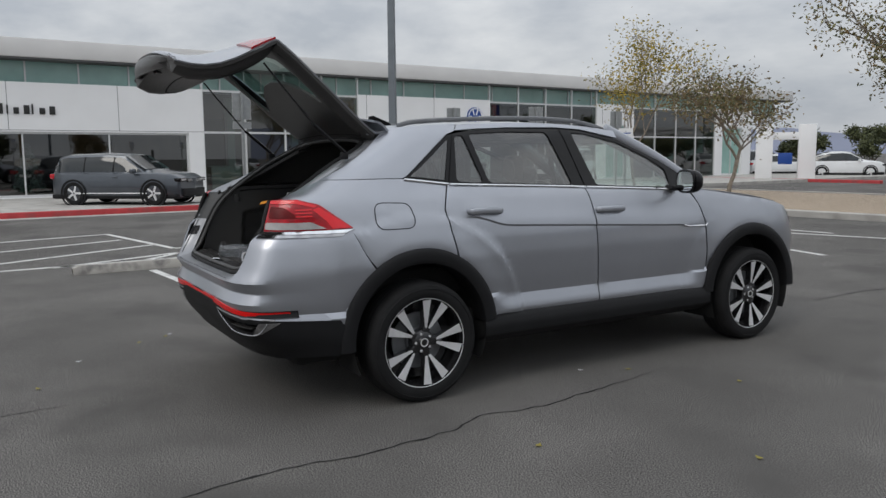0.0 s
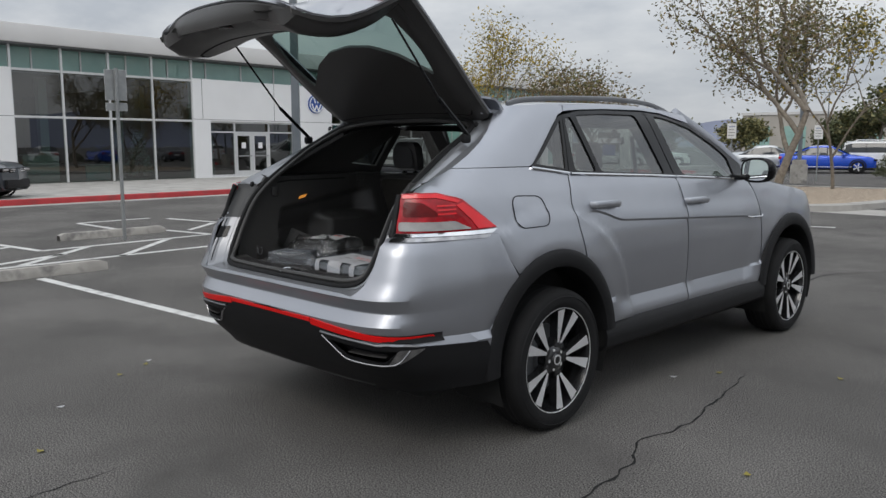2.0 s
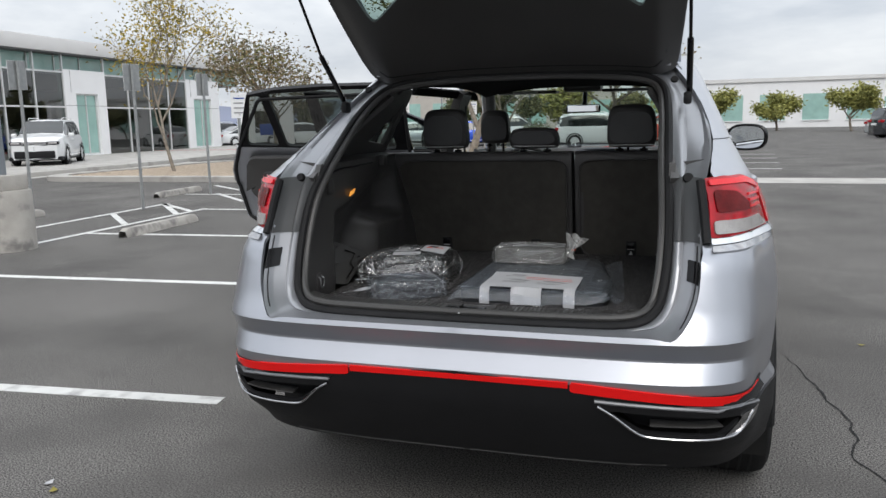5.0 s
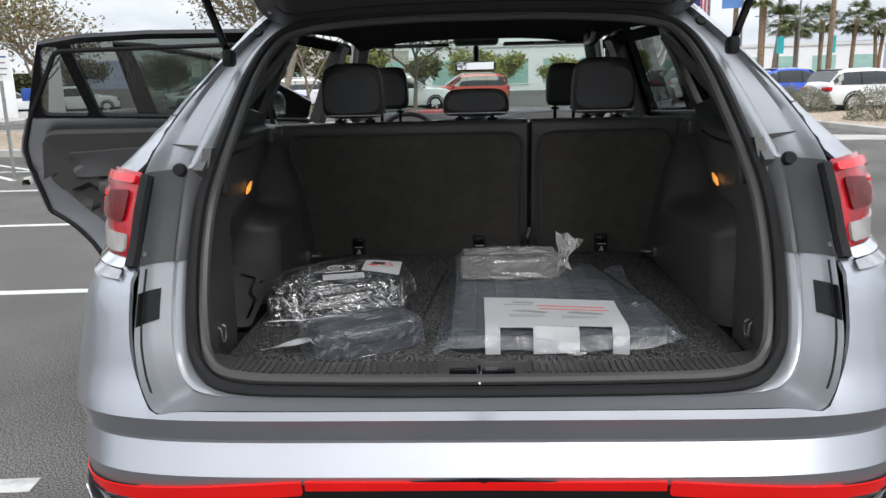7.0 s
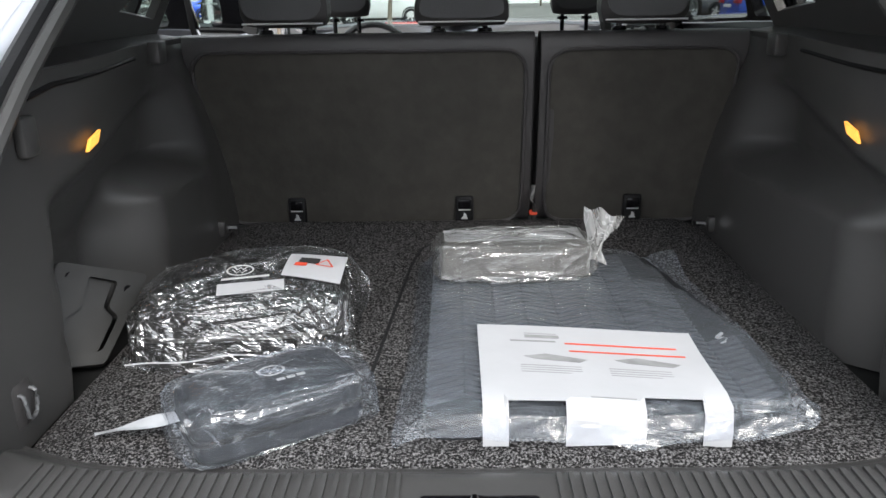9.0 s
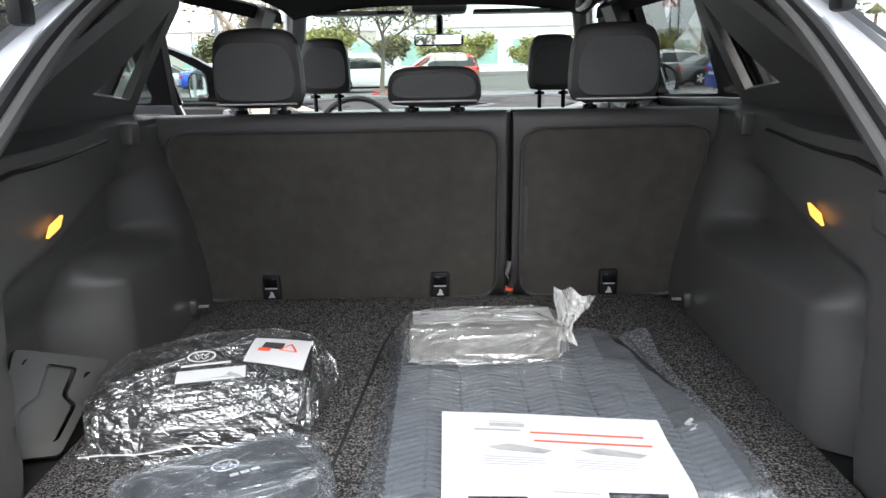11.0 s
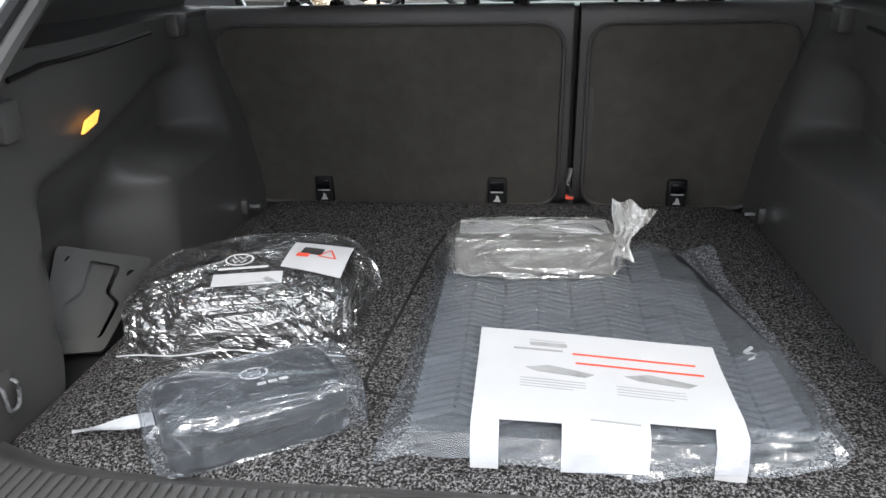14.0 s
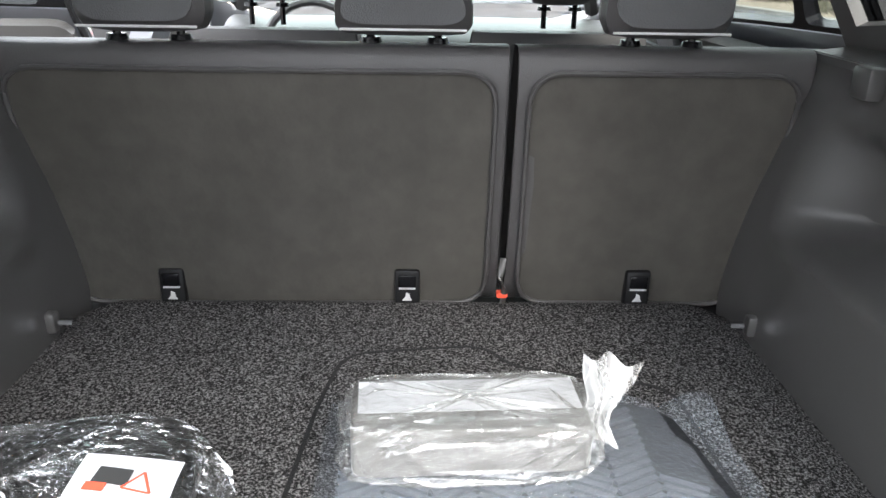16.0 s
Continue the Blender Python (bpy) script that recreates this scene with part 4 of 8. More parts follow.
part("quarter_glass", panel(off(-0.010), qw, step=0.08, thick=0.0), REARGLASS, quarter_window).visible_shadow = False
part("belt_moulding", tube([Vector(off(0.003)(a_at_y(y, lin(BELT, y)), lin(BELT, y) - 0.002)) for y in np.linspace(1.035, 1.335, 8)], 0.008, 6), CHROME, quarter_window, "bright window sill strip")
# front wing, bonnet, nose
wing = [(3.50, 1.10), (3.552, 0.97), (3.572, 0.75), (3.565, 0.50)] + [p for p in arc(FHUB, 0.515, 174, 4, 18)] + [(4.62, 0.55), (4.95, 0.62), (4.95, 0.93), (4.80, 1.02), (4.45, 1.085), (4.1, 1.13), (3.7, 1.185), (3.42, 1.215)]
wg = part("front_wing", panel(off(0.0), wing, step=0.04, roll=0.003, folds=[arc(FHUB, r, 50, 172, 34) for r in (0.733, 0.766)]), PAINT, car)
part("wing_badge", tube([Vector(off(0.006)(y, z)) for y, z in ((3.30, 0.955), (3.36, 0.940), (3.54, 0.935), (3.56, 0.948))], 0.007, 6), CHROME, wg, "chrome trim bar")
nose_p = [(4.70, 0.30), (5.55, 0.30), (5.55, 1.02), (4.955, 0.93), (4.955, 0.62), (4.63, 0.55), (4.58, 0.40)]
part("front_bumper", panel(off(0.0), nose_p, step=0.05, mirror=True), PAINT, car)
lamp_p = [(4.72, 1.0), (5.0, 0.985), (5.15, 0.93), (5.1, 0.86), (4.85, 0.90)]
hl = part("headlamp", panel(off(0.004), round_poly(lamp_p, 0.02), step=0.04), CLEARLENS, car, "clear glass headlamp")


def bonnet(u, v):
    t = 2 * u - 1
    y = 3.45 + 0.35 * (1 - t * t) * (1 - v) + v * (1.36 - 0.10 * t * t)
    w = lin(((3.4, 0.83), (4.2, 0.81), (4.6, 0.74), (4.83, 0.66)), y)
    z = lin(((3.4, 1.225), (3.8, 1.20), (4.2, 1.15), (4.6, 1.085), (4.83, 1.02)), y) - 0.012 * abs(t) ** 4
    return (t * w, y, z + 0.006 * math.exp(-((abs(t) - 0.62) / 0.08) ** 2))


part("bonnet", sheet(bonnet, 28, 20, 0.012), PAINT, car)


def screen(u, v):
    t = 2 * u - 1
    return (t * (0.60 + 0.15 * v), 2.80 + v * (1.02 - 0.32 * t * t), 1.672 - 0.018 * t * t - v * (0.465 - 0.03 * t * t))


part("windscreen", sheet(screen, 16, 10), SCREENGLASS, car).visible_shadow = False
for s in (1, -1):
    ap = spline([(s * 0.605, 2.80, 1.648), (s * 0.655, 3.02, 1.545), (s * 0.71, 3.26, 1.42), (s * 0.765, 3.50, 1.275), (s * 0.79, 3.58, 1.215)], 4)
    part("windscreen_pillar", tube(ap, 0.036, 8, flat=1.4), PAINT, car)
    apb = [p + Vector((-s * 0.03, -0.03, -0.03)) for p in ap]
    part("pillar_lining", tube(apb, 0.036, 8), TRIM, car)
part("header_rail", tube([(x, 2.80 - 0.05 * x * x, 1.64) for x in np.linspace(-0.6, 0.6, 9)], 0.03, 6), TRIM, car)

# sills, arch lips, wheel wells, floor pan
sill = sheet(lambda u, v: (0.70 + lin(((0, 0.16), (0.15, 0.225), (0.4, 0.243), (0.7, 0.24), (1, 0.13)), v) * 1.0, 1.52 + 2.06 * u, 0.485 - 0.19 * v), 12, 12, 0.02)
sl = part("side_sill", sill, PLASTIC, car, "black plastic side sill")


def arch_lip(hub, a0, a1, x):
    prof = ((0.537, x - 0.028), (0.533, x - 0.004), (0.515, x + 0.006), (0.47, x + 0.008), (0.448, x + 0.002), (0.442, x - 0.02), (0.442, x - 0.13))
    return sheet(lambda u, v: (lambda r, xx, an: (xx, hub + r * math.cos(an), HUBZ + 0.02 + r * math.sin(an)))(
        lin([(i / 6, p[0]) for i, p in enumerate(prof)], v), lin([(i / 6, p[1]) for i, p in enumerate(prof)], v), radians(a0 + (a1 - a0) * u)), 44, 12, 0.0)


al = part("wheel_arch_trim", arch_lip(RHUB, 6, 183, 0.958), PLASTIC, car, "black plastic wheel arch lip")
alf = part("wheel_arch_trim", arch_lip(FHUB, 0, 176, 0.955), PLASTIC, car, "black plastic wheel arch lip")


def well(hub):
    return sheet(lambda u, v: ((0.95 - 0.31 * min(1, v / 0.6)), hub + (0.455 * (1 if v <= 0.6 else (1 - (v - 0.6) / 0.4))) * math.cos(radians(-25 + 230 * u)),
                               HUBZ + 0.03 + (0.455 * (1 if v <= 0.6 else (1 - (v - 0.6) / 0.4))) * math.sin(radians(-25 + 230 * u))), 24, 10)


wl = part("wheel_well", well(RHUB), DARK, car)
wlf = part("wheel_well", well(FHUB), DARK, car)
part("underbody", rbox(-0.72, 0.72, 0.35, 4.75, 0.26, 0.46, 0.05), DARK, car)
part("silencer", rbox(-0.55, 0.55, 0.28, 0.62, 0.27, 0.40, 0.06, 3), DARK, car)
part("engine_bay", rbox(-0.70, 0.70, 3.62, 4.7, 0.4, 0.95, 0.05), DARK, car)

# outer edge of the rear opening
LEDGE = [(x, body(a_at_x(max(x, 0.001), 0.80), 0.80)[1] + 0.004, 0.800) for x in (0.0, 0.33, 0.56, 0.64)]
EDGE = [(edge_x(z) - 0.004, body(a_at_x(edge_x(z), z), z)[1] + 0.012, z) for z in (0.90, 1.04, 1.15, 1.23, 1.315, 1.42, 1.505, 1.57, 1.61)]
OUTER = spline(LEDGE + EDGE + [(0.25, 0.97, 1.635), (0.0, 0.975, 1.638)], 4)

# rear bumper in one piece from side to side
A0 = 0.75 - 1.3
bump = [(A0, 0.602), (A0, 0.800)] + [(a_at_x(p.x + 0.002, p.z), p.z) for p in OUTER[4:] if p.z < 1.035] + [(a_at_x(edge_x(1.042), 1.042), 1.042)]
bump += [(a_at_y(0.648, 1.042), 1.042), (0.695, 0.928)] + [p for p in arc(RHUB, 0.525, 125.5, 174)]
bump += [(0.50, 0.556), (0.3, 0.565), (a_at_x(0.80, 0.58), 0.58), (a_at_x(0.5, 0.6), 0.602)]
folds = [[(a, z) for a in np.linspace(A0, 0.62, 40)] for z in (0.63, 0.668, 0.722, 0.731, 0.786)] + FLARE
rb = part("rear_bumper", panel(off(0.004), bump, step=0.03, thick=0.012, mirror=True, folds=folds, roll=0.002), PAINT, car, angle=16)


def strip(x0, x1, lo0, lo1, hi0, hi1, d, n=12):
    xs = np.linspace(x0, x1, n)
    k = lambda x: (x - x0) / (x1 - x0)
    lo = [(a_at_x(x, 0.62), lo0 + (lo1 - lo0) * k(x)) for x in xs]
    hi = [(a_at_x(x, 0.62), hi0 + (hi1 - hi0) * k(x)) for x in xs]
    return lo + hi[::-1]


mid_r = strip(0.0, 0.343, 0.645, 0.643, 0.661, 0.662, 0.0)
mid_r[0] = (A0, 0.645)
mid_r[-1] = (A0, 0.661)
part("centre_reflector", panel(off(0.010), mid_r, step=0.025, thick=0.01, mirror=True), REFLECTOR, rb, "narrow red reflector strip")
side_r = strip(0.349, 0.872, 0.632, 0.600, 0.662, 0.626, 0.0)
rim_r = strip(0.0, 0.882, 0.636, 0.594, 0.667, 0.631, 0.0, 20)
rim_r[0], rim_r[-1] = (A0, 0.636), (A0, 0.667)
part("reflector_surround", panel(off(0.007), rim_r, step=0.025, thick=0.008, mirror=True), PLASTIC, rb, "black reflector surround")
sr = part("side_reflector", panel(off(0.010), round_poly(side_r, 0.008, 3), step=0.025, thick=0.01), REFLECTOR, rb, "wide red bumper reflector")
flipped(sr)
# black lower apron with fog-lamp like pockets and chrome lines
apron = [(A0, 0.362), (A0, 0.641), (a_at_x(0.34, 0.6), 0.638), (a_at_x(0.42, 0.6), 0.612), (a_at_x(0.80, 0.6), 0.588), (0.30, 0.572), (0.52, 0.562), (0.575, 0.46), (0.60, 0.36), (a_at_x(0.8, 0.36), 0.352), (a_at_x(0.5, 0.36), 0.362)]
pocket = [(a_at_x(0.455, 0.55), 0.580), (a_at_x(0.555, 0.52), 0.512), (a_at_x(0.76, 0.52), 0.506), (a_at_x(0.825, 0.55), 0.566)]
centre_fold = [[(a_at_x(0.43, 0.6), 0.60), (a_at_x(0.56, 0.5), 0.49), (a_at_x(0.60, 0.36), 0.366)]]
rv = part("rear_apron", panel(off(0.0075), apron, [round_poly(pocket, 0.014, 3)], step=0.035, thick=0.012, mirror=True, folds=centre_fold), PLASTIC, car, "black plastic lower bumper")
pk = part("bumper_pocket", panel(off(-0.035), [(a, z) for a, z in round_poly([(a_at_x(0.44, 0.55), 0.60), (a_at_x(0.54, 0.52), 0.50), (a_at_x(0.78, 0.52), 0.495), (a_at_x(0.85, 0.55), 0.58)], 0.01, 2)], step=0.05), PLASTIC, rv)
flipped(pk)
shelf = sheet(lambda u, v: off(-0.035 + 0.038 * v)(a_at_x(0.575 + 0.20 * u, 0.53), 0.522 + 0.012 * v), 10, 4, 0.004)
flipped(part("pocket_shelf", shelf, TRIM, rv, "dark grey shelf in the pocket"))
cl = [Vector(off(0.010)(a_at_x(x, z), z)) for x, z in ((0.428, 0.594), (0.47, 0.568), (0.525, 0.522), (0.56, 0.503), (0.62, 0.498), (0.70, 0.497), (0.77, 0.500), (0.815, 0.515), (0.850, 0.570))]
ch = part("chrome_trim", tube(spline(cl, 5), 0.0062, 8, flat=0.8), DARKCHROME, rv, "satin chrome trim line")
flipped(ch)
tip = [(a_at_x(0.775, 0.51), 0.502), (a_at_x(0.815, 0.52), 0.508), (a_at_x(0.872, 0.56), 0.572), (a_at_x(0.825, 0.56), 0.572)]
ct = part("chrome_corner", panel(off(0.011), round_poly(tip, 0.008, 2), step=0.03, thick=0.006), DARKCHROME, rv, "satin chrome corner piece")
flipped(ct)
under = tube([Vector(off(0.012)(a_at_x(x, 0.6), z)) for x, z in ((0.42, 0.610), (0.50, 0.607), (0.62, 0.601), (0.74, 0.593), (0.85, 0.585))], 0.0055, 6)
flipped(part("reflector_sill", under, GALVRAIL, rv, "matt grey strip under the reflector"))
skirt = part("apron_line", tube([Vector(off(0.006)(a_at_x(x, 0.37), 0.366 + 0.006 * (x / 0.7) ** 2)) for x in np.linspace(0.62, 0.01, 8)], 0.003, 6), TRIM, rv, "thin grey lip line")
flipped(skirt)

# tail lamps
tl_out = [(a_at_x(0.700, 1.22), 1.228), (a_at_y(0.36, 1.225), 1.232), (a_at_y(0.47, 1.20), 1.205), (a_at_y(0.57, 1.13), 1.13), (a_at_y(0.655, 1.066), 1.068), (a_at_y(0.40, 1.06), 1.060), (a_at_x(0.722, 1.06), 1.058)]
tl = part("tail_lamp", panel(off(0.012), round_poly(tl_out, 0.012, 3), step=0.03, thick=0.03, roll=0.004), REDLENS, car, "red tail lamp cluster")
inner_red = [(a_at_x(0.722, 1.20), 1.195), (a_at_y(0.30, 1.19), 1.188), (a_at_y(0.36, 1.135), 1.135), (a_at_x(0.735, 1.12), 1.130)]
part("dark_lens", panel(off(0.016), round_poly(inner_red, 0.015, 3), step=0.03, thick=0.006), REDDARK, tl, "dark red inner lens")
clear = [(a_at_x(0.728, 1.11), 1.108), (a_at_y(0.42, 1.11), 1.112), (a_at_y(0.50, 1.075), 1.072), (a_at_x(0.732, 1.07), 1.070)]
part("reversing_lens", panel(off(0.0165), round_poly(clear, 0.01, 3), step=0.03, thick=0.006), CLEARLENS, tl, "clear reversing lamp lens")
# black tube added to stand in for the dark gap beside the lens
gapline = [Vector(off(0.002)(a_at_x(0.694 + 0.006 * k, 1.225 - 0.045 * k), 1.225 - 0.045 * k)) for k in range(5)]
part("lamp_housing", tube(gapline, 0.014, 8), PLASTIC, tl, "black filler for the shaded gap beside the lamp")
guide_top = [(a_at_x(0.710, 1.22), 1.222), (a_at_y(0.355, 1.22), 1.225), (a_at_y(0.455, 1.19), 1.198), (a_at_y(0.44, 1.19), 1.188), (a_at_y(0.35, 1.21), 1.210), (a_at_x(0.714, 1.21), 1.207)]
guide_tip = [(a_at_y(0.43, 1.18), 1.178), (a_at_y(0.465, 1.19), 1.190), (a_at_y(0.565, 1.125), 1.122), (a_at_y(0.64, 1.07), 1.072), (a_at_y(0.53, 1.07), 1.070), (a_at_y(0.50, 1.115), 1.115)]
for g in (guide_top, guide_tip):
    part("light_guide", panel(off(0.0165), round_poly(g, 0.005, 2), step=0.03, thick=0.006), LIGHTGUIDE, tl, "bright red light guide")
for k in range(3):
    z = 1.180 - 0.017 * k
    bar = [(a_at_y(0.345, z), z), (a_at_y(0.425, z), z + 0.002), (a_at_y(0.43, z), z - 0.005), (a_at_y(0.345, z), z - 0.007)]
    part("light_bar", panel(off(0.0165), bar, step=0.04, thick=0.005), LIGHTGUIDE, tl)
chs = [(a_at_x(0.722, 1.05), 1.054), (a_at_y(0.66, 1.05), 1.061), (a_at_y(0.60, 1.04), 1.044), (a_at_x(0.728, 1.04), 1.038)]
part("chrome_strip", panel(off(0.012), round_poly(chs, 0.004, 2), step=0.03, thick=0.02), CHROME, tl, "chrome strip under the lamp")
# darker strip added for the reflection in the lower half of the chrome
low = [(a_at_x(0.726, 1.04), 1.0365), (a_at_y(0.60, 1.04), 1.0425), (a_at_y(0.57, 1.03), 1.030), (a_at_x(0.732, 1.02), 1.022)]
part("smoked_strip", panel(off(0.010), round_poly(low, 0.004, 2), step=0.03, thick=0.018), DARKCHROME, tl, "darker chrome strip standing in for the dark reflection below")

# rear opening: seal, jamb, sill
def opening(s, grow=0.0, back=0.0):
    """The right half of the rear opening from bottom centre to top centre; s from 0 to 1."""
    pts = [(0.0, 0.085, 0.812), (0.30, 0.090, 0.812), (0.50, 0.100, 0.818), (0.575, 0.14, 0.850), (0.598, 0.18, 0.92), (0.606, 0.24, 1.04), (0.604, 0.305, 1.15),
           (0.598, 0.385, 1.23), (0.592, 0.50, 1.315), (0.585, 0.66, 1.42), (0.57, 0.82, 1.505), (0.525, 0.90, 1.552), (0.42, 0.93, 1.575), (0.20, 0.95, 1.590), (0.0, 0.955, 1.592)]
    return pts


OP = spline(opening(0), 4)
def ring_out(P, d, dy=0.0):
    """Moves the ring outward by d in the plane of the opening."""
    out = []
    n = len(P)
    for i, p in enumerate(P):
        a, b = P[max(0, i - 1)], P[min(n - 1, i + 1)]
        t = (b - a).normalized()
        nrm = Vector((0.0, -0.62, 0.78)) if p.z > 1.25 else Vector((0, -1, 0.15)).normalized()
        o = t.cross(nrm).normalized()
        if i in (0, n - 1):
            o.x = 0
            o.normalize()
        out.append(p - o * d * (-1 if o.dot(p - Vector((0, p.y, 1.15))) < 0 else 1) * -1 + Vector((0, dy, 0)))
    return out


def full(P):
    return P + [Vector((-p.x, p.y, p.z)) for p in P[-2:0:-1]]


part("opening_seal", tube(full(ring_out(OP, 0.004, -0.010)), 0.0135, 8, closed=True), RUBBER, car, "thick black rubber seal")
part("inner_seal_lip", tube(full(ring_out(OP, -0.018, 0.0)), 0.0115, 8, closed=True), TRIM, car, "black trim edge")
INN = ring_out(OP, 0.010, 0.0)


def jamb(u, v):
    i = u * (len(OUTER) - 1)
    k = min(int(i), len(OUTER) - 2)
    f = i - k
    a = INN[k].lerp(INN[k + 1], f)
    b = OUTER[k].lerp(OUTER[k + 1], f)
    p = a.lerp(b, v)
    deep = 0.03 if p.z > 1.24 else 0.016
    p.y += deep * smooth(0.30, 0.42, v) * (1 - smooth(0.82, 0.95, v)) - 0.008 * math.exp(-((v - 0.2) / 0.12) ** 2)
    return p


jm = sheet(jamb, 84, 12, 0.0)
mirror_x(jm)
jb = part("opening_jamb", jm, JAMB, car, "painted tailgate opening frame")


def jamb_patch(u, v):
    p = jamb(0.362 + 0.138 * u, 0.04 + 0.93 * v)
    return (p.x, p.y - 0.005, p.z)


# added dark panels stand in for the gate's reflection in the silver frame
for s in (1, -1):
    part("lamp_mount_cover", sheet(lambda u, v: Vector((s, 1, 1)) * Vector(jamb_patch(u, v)), 10, 10), JAMBDARK, jb, "dark grey panel standing in for the gate's reflection beside the lamps")
for s in (1, -1):
    def pocket_face(u, v):
        p = jamb((4.27 + 0.42 * u) / 14, 0.60 + 0.36 * v)
        return (s * p.x, p.y - 0.006, p.z)
    c = sheet(pocket_face, 6, 6, 0.0)
    # the groove's shade is drawn as a dark tube, nothing is cut in
    groove = [Vector((s, 1, 1)) * (Vector(jamb(k / 56, 0.90)) + Vector((0, -0.001, 0))) for k in range(13, 21)]
    part("panel_gap", tube(groove, 0.0025, 6), RUBBER, jb, "dark tube for the shaded panel gap")
    part("striker_pocket", c, GLOSSBLACK, jb, "black latch pocket")
    part("bump_stop", lathe([(0, 0.012), (0.012, 0.012), (0.016, 0.006), (0.017, 0)], 12, Matrix.Translation((s * jamb(6.95 / 14, 0.5)[0], jamb(6.95 / 14, 0.5)[1] - 0.006, jamb(6.95 / 14, 0.5)[2])) @ pose(0, 0, 0, 75)), RUBBER, jb)
    part("pillar_plug", lathe([(0, 0.006), (0.012, 0.006), (0.015, 0)], 12, Matrix.Translation((s * 0.602, 0.845, 1.548)) @ pose(0, 0, 0, 60)), RUBBER, jb)
bed = rbox(-0.60, 0.60, 0.11, 0.30, 0.62, 0.785, 0.02)
part("sill_panel", bed, DARK, car)


def scuff(u, v):
    t = 2 * u - 1
    y = 0.092 + 0.150 * v + 0.035 * abs(t) ** 6
    return (t * (0.565 + 0.015 * v), y, 0.830 - 0.014 * (1 - smooth(0, 0.22, v)) - 0.026 * smooth(0.62, 1.0, v) + 0.012 * abs(t) ** 8)


sc = part("load_sill_cover", sheet(scuff, 30, 14, 0.012), TRIM, car, "black ribbed load sill cover")
rib = rbox(-0.0028, 0.0028, 0.122, 0.190, 0.826, 0.8335, 0.0)
first = part("rib", rib, TRIM, sc)
for i in range(74):
    x = -0.52 + 1.04 * i / 73
    if abs(x) < 0.085:
        continue
    ob = first if i == 0 else new("rib", first.data)
    ob.parent = sc
    ob.matrix_basis = Matrix.Translation((x, 0.025 * abs(x / 0.565) ** 6, 0.010 * abs(x / 0.565) ** 8))
part("latch_recess", rbox(-0.068, 0.068, 0.086, 0.150, 0.80, 0.8335, 0.006), GLOSSBLACK, sc, "black latch recess")
part("latch_hook", tube([(-0.006, 0.086, 0.808), (-0.006, 0.078, 0.828), (-0.006, 0.10, 0.841), (-0.006, 0.135, 0.838)], 0.005, 6), CHROME, sc, "steel latch loop")

# wheels
TYRE_PROFILE = [(0.262, -0.105), (0.275, -0.116), (0.30, -0.123), (0.335, -0.120), (0.354, -0.106), (0.362, -0.085), (0.366, -0.05), (0.3665, 0.0), (0.366, 0.05), (0.362, 0.085), (0.354, 0.106),
                (0.346, 0.114), (0.335, 0.120), (0.325, 0.1215), (0.31, 0.1235), (0.30, 0.1235), (0.288, 0.121), (0.275, 0.116), (0.268, 0.112), (0.262, 0.105)]


